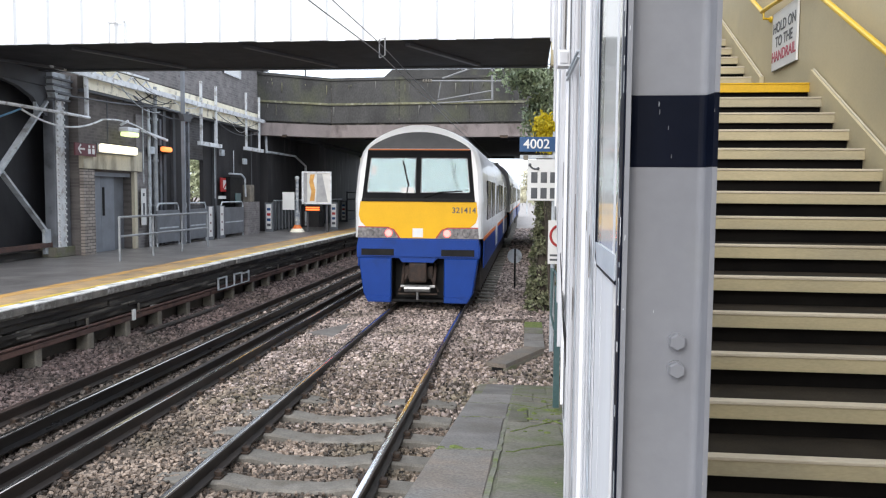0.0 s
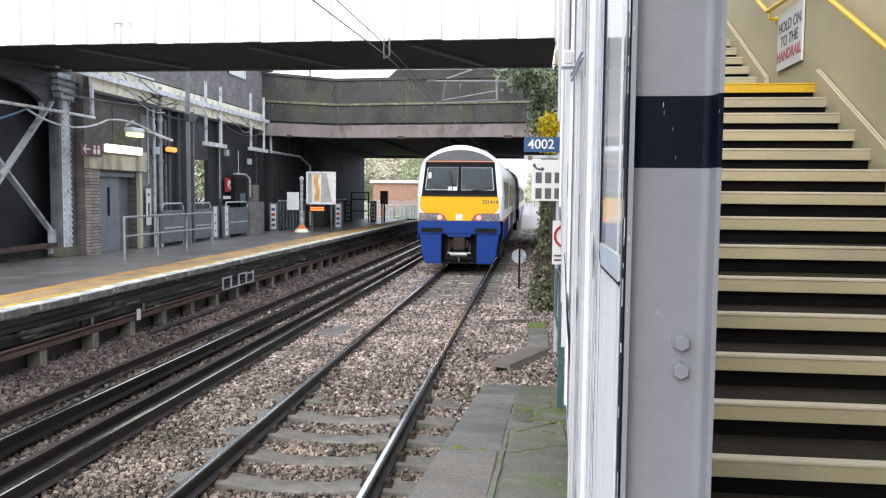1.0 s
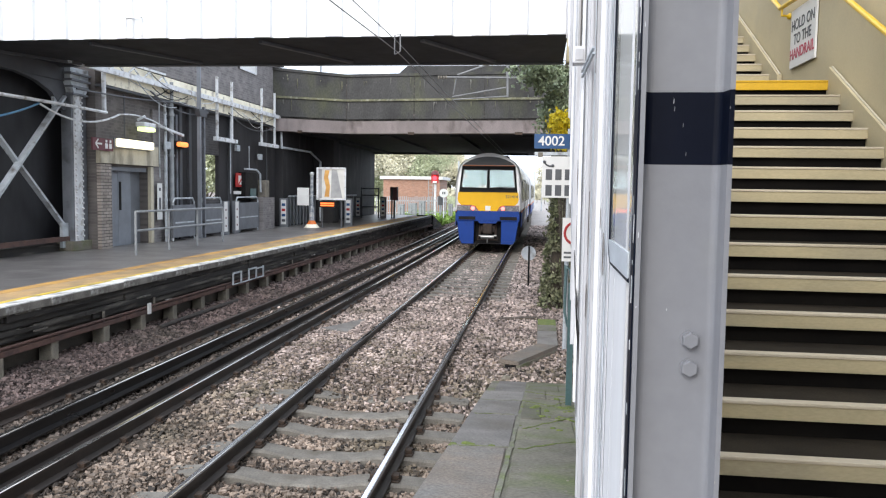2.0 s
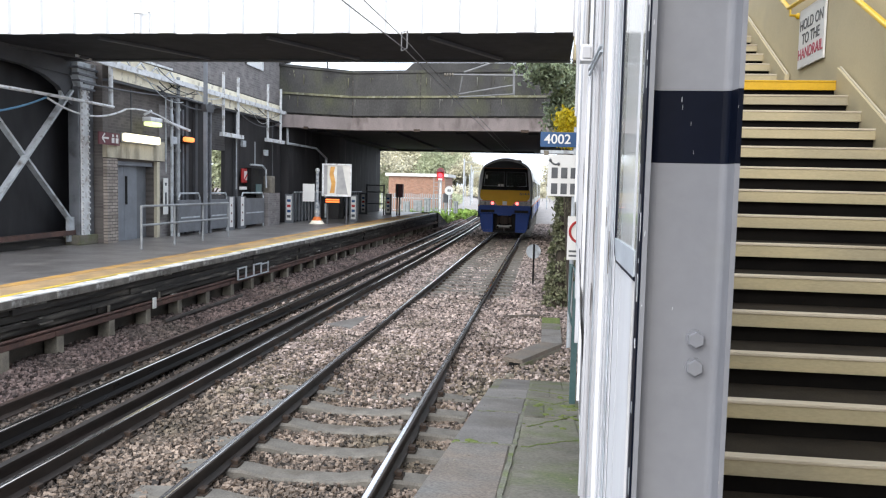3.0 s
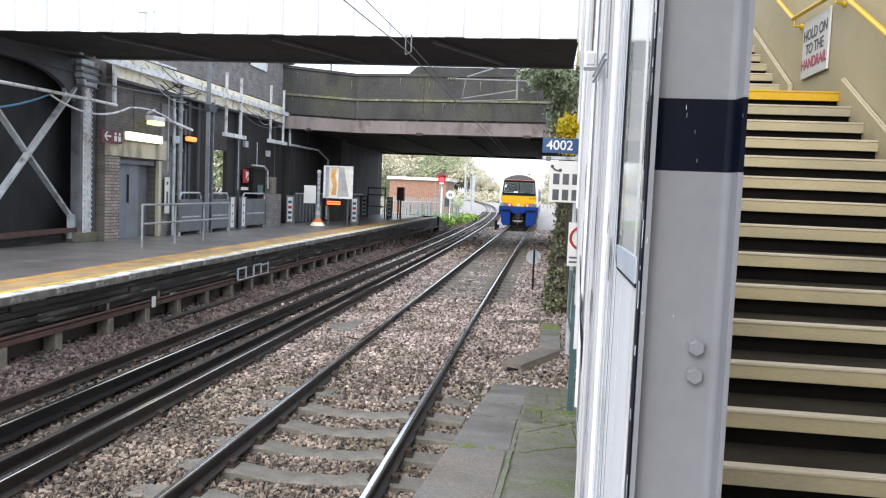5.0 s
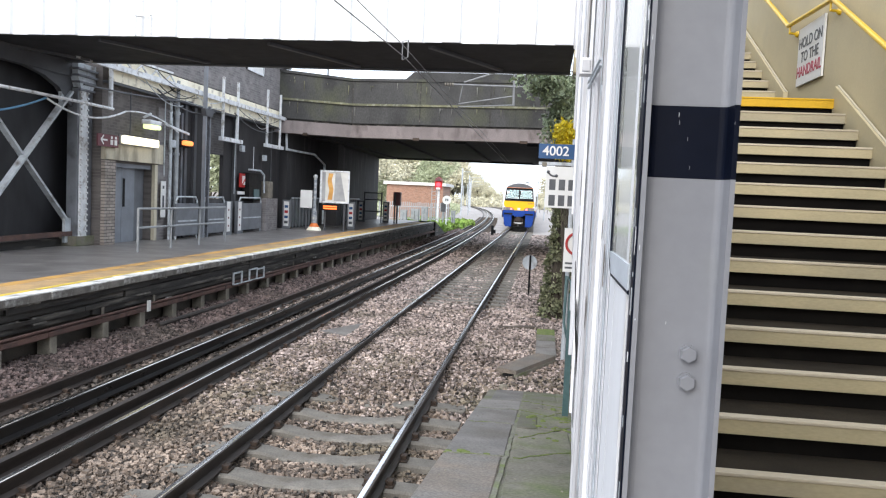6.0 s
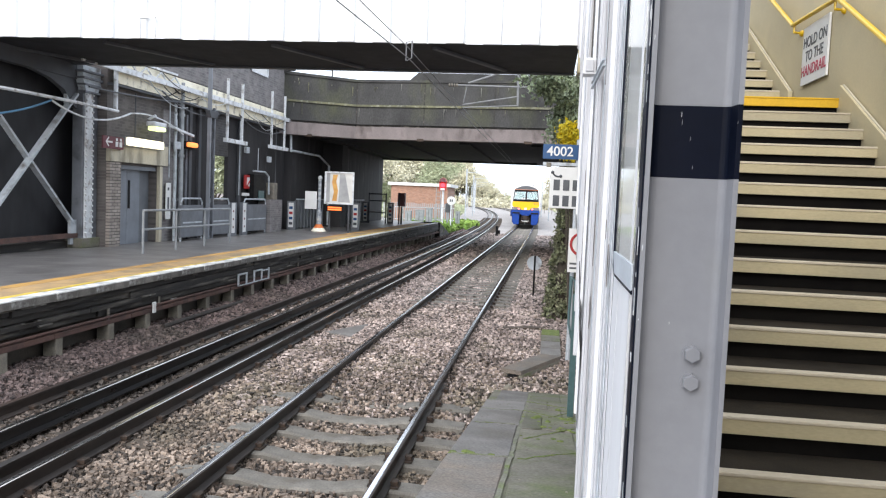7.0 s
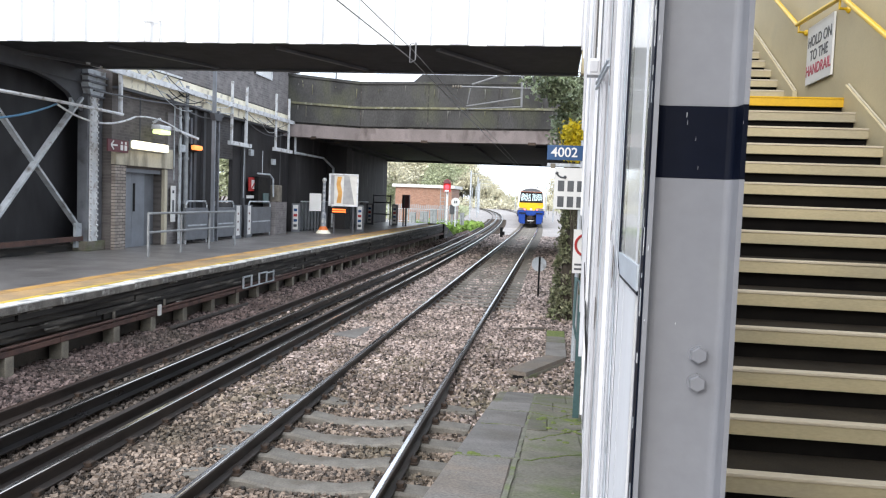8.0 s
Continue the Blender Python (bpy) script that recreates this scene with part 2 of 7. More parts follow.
M["white_paint"] = material("white_paint", (0.84, 0.84, 0.86), (0.76, 0.76, 0.78), rough=0.5, scale=4, grain=0.05, bump=0.35, fine=22, stretch=(1, 1, 0.15), stain=(0.42, 0.41, 0.39), stain_amount=0.1, stain_scale=5)
M["peeled"] = material("peeled", (0.16, 0.14, 0.12), (0.09, 0.08, 0.07), rough=0.9, scale=8, grain=0.3)
M["white_dirty"] = material("white_dirty", (0.62, 0.62, 0.64), (0.5, 0.5, 0.52), rough=0.55, scale=5, grain=0.08, bump=0.4, fine=22, stretch=(1, 1, 0.12), stain=(0.33, 0.32, 0.31), stain_amount=0.15, stain_scale=6)
M["cladding"] = material("cladding", (0.77, 0.785, 0.80), (0.71, 0.725, 0.745), rough=0.4, scale=1.5, grain=0.03, vary=0.03)
M["concrete_mossy"] = material("concrete_mossy", (0.068, 0.067, 0.066), (0.036, 0.0355, 0.035), rough=0.9, scale=0.9, grain=0.35, bump=0.5, fine=25, stain=(0.078, 0.082, 0.052), stain_amount=0.3, stain_scale=1.1, stretch=(1, 1, 0.55))
M["moss_ledge"] = material("moss_ledge", (0.19, 0.185, 0.11), (0.1, 0.1, 0.07), rough=0.95, scale=2.5, grain=0.4, bump=0.8, stain=(0.3, 0.3, 0.24), stain_amount=0.4, stain_scale=6)
M["fascia"] = material("fascia", (0.235, 0.2, 0.195), (0.17, 0.145, 0.14), rough=0.8, scale=1.5, grain=0.2, stain=(0.075, 0.06, 0.055), stain_amount=0.3, stain_scale=2.2, stretch=(1, 1, 0.5))
M["canopy_cream"] = material("canopy_cream", (0.95, 0.9, 0.74), (0.82, 0.76, 0.6), rough=0.7, scale=2, grain=0.15, stain=(0.15, 0.125, 0.10), stain_amount=0.2, stain_scale=3.5)
M["lintel"] = material("lintel", (0.58, 0.53, 0.41), (0.46, 0.42, 0.33), rough=0.85, scale=3, grain=0.15, stain=(0.18, 0.16, 0.12), stain_amount=0.4, stain_scale=3, stretch=(1, 1, 0.3))
M["door_grey"] = material("door_grey", (0.245, 0.265, 0.3), (0.2, 0.217, 0.245), rough=0.45, scale=3, grain=0.08)
M["panel_grey"] = material("panel_grey", (0.17, 0.18, 0.20), (0.13, 0.14, 0.155), rough=0.55, scale=3, grain=0.12)
M["black"] = material("black", (0.009, 0.009, 0.01), (0.015, 0.015, 0.015), rough=0.55, scale=5, grain=0.1, spec=0.15)
M["red"] = material("red", (0.45, 0.03, 0.03), (0.38, 0.03, 0.03), rough=0.4)
M["maroon"] = material("maroon", (0.16, 0.05, 0.06), (0.13, 0.045, 0.055), rough=0.5)
M["sign_white"] = material("sign_white", (0.78, 0.78, 0.77), (0.72, 0.72, 0.71), rough=0.4, scale=3, grain=0.03)
M["sign_blue"] = material("sign_blue", (0.012, 0.075, 0.21), (0.012, 0.068, 0.19), rough=0.35)
M["ink"] = material("ink", (0.07, 0.075, 0.085), (0.1, 0.105, 0.115), rough=0.5)
M["red_ink"] = material("red_ink", (0.5, 0.07, 0.12), (0.45, 0.07, 0.11), rough=0.5)
M["orange"] = material("orange", (0.75, 0.2, 0.04), (0.65, 0.17, 0.04), rough=0.5)
M["nosing"] = material("nosing", (0.6, 0.53, 0.42), (0.54, 0.47, 0.36), rough=0.55, scale=3, grain=0.1, stain=(0.42, 0.36, 0.27), stain_amount=0.3, stretch=(0.6, 2, 2))
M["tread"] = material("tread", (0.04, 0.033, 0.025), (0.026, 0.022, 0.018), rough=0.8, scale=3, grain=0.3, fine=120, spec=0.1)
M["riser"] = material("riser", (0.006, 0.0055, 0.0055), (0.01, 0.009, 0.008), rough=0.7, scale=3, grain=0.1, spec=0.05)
M["stair_yellow"] = material("stair_yellow", (0.7, 0.41, 0.008), (0.6, 0.35, 0.008), rough=0.5, scale=3, grain=0.08)
M["rail_yellow"] = material("rail_yellow", (0.78, 0.5, 0.008), (0.7, 0.45, 0.008), rough=0.32, scale=3, grain=0.05, coat=0.3)
M["stair_wall"] = material("stair_wall", (0.56, 0.48, 0.305), (0.51, 0.437, 0.28), rough=0.55, scale=1.2, grain=0.05, stain=(0.47, 0.41, 0.275), stain_amount=0.3, stain_scale=1.5)
M["stair_trim"] = material("stair_trim", (0.57, 0.52, 0.41), (0.52, 0.475, 0.375), rough=0.5, scale=3, grain=0.05)
M["teal_frame"] = material("teal_frame", (0.055, 0.11, 0.115), (0.08, 0.14, 0.145), rough=0.45, scale=5, grain=0.15)
M["case_frame"] = material("case_frame", (0.6, 0.64, 0.69), (0.5, 0.54, 0.59), rough=0.4, scale=5, grain=0.1)
M["poster_paper"] = material("poster_paper", (0.5, 0.46, 0.31), (0.42, 0.39, 0.27), rough=0.6, scale=1.1, grain=0.04, stretch=(1, 1, 0.6))
M["bark"] = material("bark", (0.09, 0.075, 0.058), (0.06, 0.05, 0.04), rough=0.95, scale=8, grain=0.3, bump=1.0, stretch=(1, 1, 0.3))
M["ivy"] = material("ivy", (0.12, 0.14, 0.07), (0.22, 0.22, 0.14), rough=0.55, scale=5, grain=0.25, island=0.7)
M["ivy_green"] = material("ivy_green", (0.28, 0.34, 0.22), (0.38, 0.44, 0.3), rough=0.5, scale=5, grain=0.25, island=0.5)
M["leaf_yellow"] = material("leaf_yellow", (0.9, 0.72, 0.03), (0.75, 0.64, 0.05), rough=0.55, scale=5, grain=0.2, island=0.3)
# Leaf colours lightened to stand in for haze over the distant trees.
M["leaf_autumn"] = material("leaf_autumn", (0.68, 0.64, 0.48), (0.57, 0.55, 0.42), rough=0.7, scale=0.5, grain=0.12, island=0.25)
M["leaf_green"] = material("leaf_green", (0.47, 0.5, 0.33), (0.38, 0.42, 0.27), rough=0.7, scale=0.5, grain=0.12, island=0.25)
M["grass"] = material("grass", (0.2, 0.34, 0.06), (0.26, 0.36, 0.09), rough=0.8, scale=1, grain=0.2, island=0.4)
M["roof_white"] = material("roof_white", (0.72, 0.72, 0.7), (0.6, 0.6, 0.58), rough=0.6)
M["train_white"] = material("train_white", (0.82, 0.83, 0.85), (0.78, 0.79, 0.81), rough=0.3, scale=2, grain=0.03, coat=0.3, stain=(0.5, 0.49, 0.46), stain_amount=0.15)
M["train_blue"] = material("train_blue", (0.0036, 0.044, 0.265), (0.003, 0.039, 0.23), rough=0.45, scale=2.5, grain=0.06, stain=(0.011, 0.029, 0.115), stain_amount=0.25, spec=0.3)
M["train_yellow"] = material("train_yellow", (0.84, 0.47, 0.01), (0.79, 0.44, 0.01), rough=0.45, scale=2.5, grain=0.04, spec=0.3)
M["train_mask"] = material("train_mask", (0.006, 0.0063, 0.0075), (0.01, 0.0105, 0.012), rough=0.55, scale=3, grain=0.08, spec=0.08)
M["train_roof"] = material("train_roof", (0.16, 0.16, 0.165), (0.11, 0.11, 0.115), rough=0.7, scale=2, grain=0.15)
M["under"] = material("under", (0.03, 0.026, 0.024), (0.05, 0.04, 0.034), rough=0.8, scale=6, grain=0.25)
M["coupler_rust"] = material("coupler_rust", (0.045, 0.026, 0.019), (0.018, 0.013, 0.011), rough=0.75, scale=9, grain=0.3)
M["coupler_steel"] = material("coupler_steel", (0.4, 0.4, 0.4), (0.28, 0.28, 0.28), rough=0.4, metal=0.7, scale=9)
M["wire"] = material("wire", (0.2, 0.2, 0.21), (0.15, 0.15, 0.155), rough=0.5, metal=0.3)
M["blue_cable"] = material("blue_cable", (0.1, 0.26, 0.42), (0.08, 0.2, 0.34), rough=0.4)
M["lamp_white"] = glow("lamp_white", (1.0, 0.92, 0.68), 1.5)
M["lamp_green"] = glow("lamp_green", (0.85, 1.0, 0.45), 1.2)
M["lamp_orange"] = glow("lamp_orange", (1.0, 0.3, 0.08), 1.5)
M["display_orange"] = glow("display_orange", (1.0, 0.2, 0.04), 1.6)
M["signal_red"] = glow("signal_red", (1.0, 0.03, 0.05), 4.0)
M["tail_red"] = glow("tail_red", (1.0, 0.1, 0.09), 6.0)
M["lens_grey"] = material("lens_grey", (0.13, 0.125, 0.13), (0.27, 0.26, 0.265), rough=0.12, scale=14, coat=0.5)
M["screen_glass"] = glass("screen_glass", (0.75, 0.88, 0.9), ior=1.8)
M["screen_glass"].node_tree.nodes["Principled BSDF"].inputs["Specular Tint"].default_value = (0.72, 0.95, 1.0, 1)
M["side_glass"] = glass("side_glass", (0.01, 0.011, 0.012), through_amount=0.0, rough=0.18, ior=1.3)
M["case_glass"] = glass("case_glass", (0.95, 0.95, 0.9), rough=0.08, ior=1.12)
M["poster_white"] = material("poster_white", (0.78, 0.77, 0.73), (0.66, 0.65, 0.62), rough=0.35, scale=2.5)
M["poster_orange"] = material("poster_orange", (0.75, 0.42, 0.12), (0.6, 0.3, 0.08), rough=0.35, scale=4)
M["poster_grey"] = material("poster_grey", (0.42, 0.42, 0.42), (0.32, 0.32, 0.33), rough=0.35, scale=4)


# ---- mesh helpers ----
def bx(bm, x0, x1, y0, y1, z0, z1, bevel=0.0):
    ret = bmesh.ops.create_cube(bm, size=1.0)
    vs = ret["verts"]
    for v in vs:
        v.co = Vector((x0 + (v.co.x + 0.5) * (x1 - x0), y0 + (v.co.y + 0.5) * (y1 - y0), z0 + (v.co.z + 0.5) * (z1 - z0)))
    if bevel:
        es = list({e for v in vs for e in v.link_edges})
        bmesh.ops.bevel(bm, geom=es, offset=bevel, segments=2, affect="EDGES", profile=0.6)
    return vs


def rod(bm, a, b, r, n=8, r2=None):
    a, b = Vector(a), Vector(b)
    d = b - a
    ret = bmesh.ops.create_cone(bm, cap_ends=True, segments=n, radius1=r, radius2=r if r2 is None else r2, depth=d.length)
    m = Matrix.Translation((a + b) / 2) @ d.to_track_quat("Z", "Y").to_matrix().to_4x4()
    bmesh.ops.transform(bm, matrix=m, verts=ret["verts"])
    return ret["verts"]


def pipe(bm, pts, r, n=8):
    """One continuous tube along a line of points."""
    pts = [Vector(p) for p in pts]
    side = None
    rings = []
    for i, p in enumerate(pts):
        d = (pts[min(i + 1, len(pts) - 1)] - pts[max(i - 1, 0)]).normalized()
        if side is None:
            side = d.orthogonal().normalized()
        side = (side - d * side.dot(d)).normalized()
        up = d.cross(side)
        k = 1.0
        if 0 < i < len(pts) - 1:
            c = (pts[i] - pts[i - 1]).normalized().dot((pts[i + 1] - pts[i]).normalized())
            k = min(1.6, 1 / max(0.3, math.sqrt((1 + c) / 2)))
        rings.append([bm.verts.new(p + (side * math.cos(6.28318 * j / n) + up * math.sin(6.28318 * j / n)) * r * (k if i else 1.0)) for j in range(n)])
    fs = []
    for a, b in zip(rings, rings[1:]):
        fs += [bm.faces.new((a[j], a[(j + 1) % n], b[(j + 1) % n], b[j])) for j in range(n)]
    fs += [bm.faces.new(rings[0]), bm.faces.new(rings[-1][::-1])]
    bmesh.ops.recalc_face_normals(bm, faces=fs)


def bar(bm, a, b, w, d, up=(0, 0, 1)):
    """A square bar from a to b, w wide across and d deep along up."""
    a, b = Vector(a), Vector(b)
    t = (b - a).normalized()
    u = Vector(up)
    s = t.cross(u).normalized() * (w / 2)
    u = s.cross(t).normalized() * (d / 2)
    vs = [bm.verts.new(p + i * s + j * u) for p in (a, b) for i, j in ((-1, -1), (1, -1), (1, 1), (-1, 1))]
    for f in ((0, 1, 2, 3), (7, 6, 5, 4), (0, 4, 5, 1), (1, 5, 6, 2), (2, 6, 7, 3), (3, 7, 4, 0)):
        bm.faces.new([vs[i] for i in f])
    bmesh.ops.recalc_face_normals(bm, faces=bm.faces)


def prism(bm, outline, axis, lo, hi, close=True):
    """Extrudes an outline of (u, v) along an axis: x -> (y, z), y -> (x, z), z -> (x, y)."""
    def at(u, v, w):
        return {"x": (w, u, v), "y": (u, w, v), "z": (u, v, w)}[axis]
    a = [bm.verts.new(at(u, v, lo)) for u, v in outline]
    b = [bm.verts.new(at(u, v, hi)) for u, v in outline]
    n = len(outline)
    fs = [bm.faces.new((a[i], a[(i + 1) % n], b[(i + 1) % n], b[i])) for i in range(n)]
    if close:
        fs += [bm.faces.new(a), bm.faces.new(b[::-1])]
    bmesh.ops.recalc_face_normals(bm, faces=fs)
    return a + b


def ball(bm, c, r, n=10, squash=1.0):
    ret = bmesh.ops.create_uvsphere(bm, u_segments=n, v_segments=max(6, n // 2 + 2), radius=r)
    for v in ret["verts"]:
        v.co = Vector(c) + Vector((v.co.x, v.co.y, v.co.z * squash))


def part(name, bm, mat, parent=None, label="", at=None, smooth=False):
    me = bpy.data.meshes.new(name)
    if smooth:
        for f in bm.faces:
            f.smooth = True
    bm.to_mesh(me)
    bm.free()
    me.materials.append(M[mat])
    ob = new(name, me)
    if parent:
        ob.parent = parent
    if at:
        ob.location = at
    if label:
        ob["label"] = label
    return ob


def sibling(ob, at, rz=0.0, scale=None):
    """Another object on the same mesh, under the same parent."""
    o = new(ob.name.split(".")[0], ob.data)
    o.parent = ob.parent
    o.location = at
    o.rotation_euler = (0, 0, rz)
    if scale:
        o.scale = scale
    return o


def thing(name, label, category, at=(0, 0, 0), group="", kind=""):
    e = new(name)
    e.empty_display_size = 0.1
    e.location = at
    return tagged(e, label, category, group, kind)


def B():
    return bmesh.new()


def boxpart(name, x0, x1, y0, y1, z0, z1, mat, parent=None, label="", bevel=0.0):
    bm = B()
    bx(bm, x0, x1, y0, y1, z0, z1, bevel)
    return part(name, bm, mat, parent, label)


def words(name, text, size, mat, parent, m, label=""):
    cu = bpy.data.curves.new(name, "FONT")
    cu.body, cu.size, cu.extrude, cu.align_x, cu.align_y = text, size, 0.0012, "CENTER", "CENTER"
    cu.offset = size * 0.012
    tmp = bpy.data.objects.new(name, cu)
    scene.collection.objects.link(tmp)
    bpy.context.view_layer.update()
    me = bpy.data.meshes.new_from_object(tmp.evaluated_get(bpy.context.evaluated_depsgraph_get()))
    bpy.data.objects.remove(tmp)
    me.materials.clear()
    me.materials.append(M[mat])
    ob = new(name, me)
    ob.parent = parent
    ob.matrix_basis = m
    if label:
        ob["label"] = label
    return ob


def leaf_cloud(name, centres, spread, size, mat, count, parent=None, label="", flat=0.35, seed=1):
    """Many small folded leaves scattered round centres; each leaf is two triangles."""
    rng = np.random.default_rng(seed)
    c = np.asarray(centres)[rng.integers(0, len(centres), count)]
    off = rng.normal(size=(count, 3)) * spread
    p = c + off
    a = rng.normal(size=(count, 3))
    a /= np.linalg.norm(a, axis=1)[:, None]
    b = np.cross(a, rng.normal(size=(count, 3)))
    b /= np.linalg.norm(b, axis=1)[:, None]
    s = size * rng.uniform(0.6, 1.4, (count, 1))
    n = np.cross(a, b)
    v = np.stack([p - a * s, p + b * s * 0.6 + n * s * flat, p + a * s, p - b * s * 0.6 + n * s * flat], axis=1).reshape(-1, 3)
    i = np.arange(count)[:, None] * 4
    f = np.concatenate([i + np.array([[0, 1, 2]]), i + np.array([[0, 2, 3]])], axis=0)
    me = bpy.data.meshes.new(name)
    me.from_pydata(v.tolist(), [], f.tolist())
    me.materials.append(M[mat])
    ob = new(name, me)
    if parent:
        ob.parent = parent
    if label:
        ob["label"] = label
    return ob


# ---- ground and railway ----
NEAR_X, FAR_X, GAUGE = -2.07, -4.915, 1.505
BEND_Y, BEND_R = 22.0, 1350.0
NEAR_BEND_Y, NEAR_BEND_R = 58.0, 1300.0


def far_x(y):
    """The far track leaves its straight line in a long gentle bend."""
    return FAR_X if y < BEND_Y else FAR_X - (y - BEND_Y) ** 2 / (2 * BEND_R)


def near_x(y):
    return NEAR_X if y < NEAR_BEND_Y else NEAR_X - (y - NEAR_BEND_Y) ** 2 / (2 * NEAR_BEND_R)


def near_heading(y):
    return 0.0 if y < NEAR_BEND_Y else math.atan((y - NEAR_BEND_Y) / NEAR_BEND_R)


def build_ground():
    bm = B()
    bx(bm, -1500, 1500, -600, 2500, -1.0, -0.26)
    prism(bm, [(-7.0, -0.27), (-5.6, -0.27), (-6.4, -0.02), (-7.0, -0.02)], "y", -8, 47)
    g = part("ground", bm, "ballast")
    tagged(g, "brown-grey railway ballast ground spreading to the distance", "ground", kind="structure")


def rail_outline(cx, w=0.07, h=0.155, foot=0.14):
    return [(cx - foot / 2, -h), (cx + foot / 2, -h), (cx + foot / 2, -h + 0.015), (cx + 0.012, -h + 0.035), (cx + 0.012, -0.045),
            (cx + w / 2, -0.035), (cx + w / 2, -0.006), (cx - w / 2, -0.006), (cx - w / 2, -0.035), (cx - 0.012, -0.045), (cx - 0.012, -h + 0.035), (cx - foot / 2, -h + 0.015)]


def sweep(bm, outline, path):
    """Carries an outline of (across, up) along a path of (x, y, heading x, heading y)."""
    rings = []
    for x, y, hx, hy in path:
        rings.append([bm.verts.new((x + u * hy, y - u * hx, v)) for u, v in outline])
    n = len(outline)
    for p, q in zip(rings, rings[1:]):
        for i in range(n):
            bm.faces.new((p[i], p[(i + 1) % n], q[(i + 1) % n], q[i]))
    bm.faces.new(rings[0])
    bm.faces.new(rings[-1][::-1])
    bmesh.ops.recalc_face_normals(bm, faces=bm.faces)


def build_track(name, label, path, rails, sleeper_mat, spacing, start, count, dull, half_len):
    t = thing(name, label, "railway track", kind="structure")
    for off, kind in rails:
        bm = B()
        if kind == "run":
            sweep(bm, [(u + off, v) for u, v in rail_outline(0)], path)
            r = part("rail", bm, "rail_side", t)
            bm = B()
            a, b = (off - 0.031, off + 0.016) if dull == "rail_head" else (off - 0.024, off + 0.03)
            sweep(bm, [(a, -0.0055), (b, -0.0055), (b - 0.006, 0.0), (a + 0.006, 0.0)], path)
            part("rail_head", bm, "rail_brown" if dull == "rail_head_dull" and off < 0 else dull, r, "worn rail head")
        elif kind == "check":
            sweep(bm, [(u + off, v + 0.01) for u, v in rail_outline(0)], path)
            part("check_rail", bm, "rail_side", t, "brown rusty check rail")
        else:
            sweep(bm, [(u * 1.15 + off, v * 0.9 + 0.045) for u, v in rail_outline(0, w=0.075, h=0.17)], path)
            r = part("conductor_rail", bm, "conductor", t, "black electric conductor rail on insulators")
            bm = B()
            sweep(bm, [(off - 0.026, 0.0402), (off + 0.026, 0.0402), (off + 0.02, 0.046), (off - 0.02, 0.046)], path)
            part("contact_strip", bm, "rail_head_dull", r, "worn contact surface")
    bm = B()
    w, L, s = 0.13, half_len, 0.75
    if sleeper_mat == "sleeper":
        pts = [(-L, -0.36), (L, -0.36), (L, -0.175), (s + 0.2, -0.16), (s - 0.2, -0.16), (0.3, -0.205), (-0.3, -0.205), (-s + 0.2, -0.16), (-s - 0.2, -0.16), (-L, -0.175)]
        prism(bm, pts, "y", -w, w)
        bmesh.ops.bevel(bm, geom=[e for e in bm.edges if abs(e.verts[0].co.y - e.verts[1].co.y) < 1e-4], offset=0.02, segments=1, affect="EDGES")
    else:
        bx(bm, -L, L, -w, w, -0.34, -0.17, 0.012)
    first = None
    for i in range(count):
        y = start + i * spacing
        x = near_x(y) if name == "near_track" else far_x(y)
        h = near_heading(y) if name == "near_track" else (0.0 if y < BEND_Y else math.atan((y - BEND_Y) / BEND_R))
        if first is None:
            first = part("sleeper", bm, sleeper_mat, t, at=(x, y, 0))
        else:
            sibling(first, (x, y, random.uniform(-0.012, 0.008)), h + random.uniform(-0.012, 0.012))
    # cast baseplates and spring clips on the sleepers nearest the platform
    bm = B()
    bx(bm, -0.14, 0.14, -0.075, 0.075, -0.165, -0.145, 0.006)
    for sx in (-1, 1):
        bx(bm, sx * 0.1 - 0.03, sx * 0.1 + 0.03, -0.045, 0.045, -0.147, -0.105, 0.008)
        rod(bm, (sx * 0.075, -0.05, -0.112), (sx * 0.075, 0.05, -0.112), 0.013, 6)
    chair = None
    for i in range(min(count, 58)):
        y = start + i * spacing
        for side in (-1, 1):
            p = ((near_x(y) if name == "near_track" else far_x(y)) + side * GAUGE / 2, y, 0.002)
            if chair is None:
                chair = part("rail_chair", bm, "iron", t, at=p)
            else:
                sibling(chair, p)
    return t


def build_tracks():
    straight = [(near_x(y), y, -math.sin(near_heading(y)), math.cos(near_heading(y))) for y in [-8, 20, 40] + [58 + 8 * k for k in range(31)]]
    build_track("near_track", "straight running track with worn shiny rails on concrete sleepers", straight,
                ((-GAUGE / 2, "run"), (GAUGE / 2, "run")), "sleeper", 0.69, -4.38, 152, "rail_head", 1.25)
    curve = []
    for y in [-8, 12, BEND_Y] + [BEND_Y + 7 * k for k in range(1, 43)]:
        h = 0.0 if y <= BEND_Y else math.atan((y - BEND_Y) / BEND_R)
        curve.append((far_x(y), y, -math.sin(h), math.cos(h)))
    build_track("far_track", "rusty running track with a black conductor rail on dark sleepers", curve,
                ((-GAUGE / 2, "run"), (GAUGE / 2, "run"), (-0.08, "power"), (0.47, "check")), "sleeper_wood", 0.72, -5.04, 162, "rail_head_dull", 1.3)
    # insulator pots under the conductor rails
    pots = thing("insulator_row", "pale ceramic pot insulators under black conductor rails", "insulators")
    bm = B()
    rod(bm, (0, 0, -0.2), (0, 0, -0.12), 0.06, 8)
    first = None
    for i in range(18):
        for off in (-0.08,):
            p = (FAR_X + off, 3.9 + i * 2.16, -0.02)
            first = sibling(first, p) and first if first else part("insulator", bm, "concrete_post", pots, at=p)


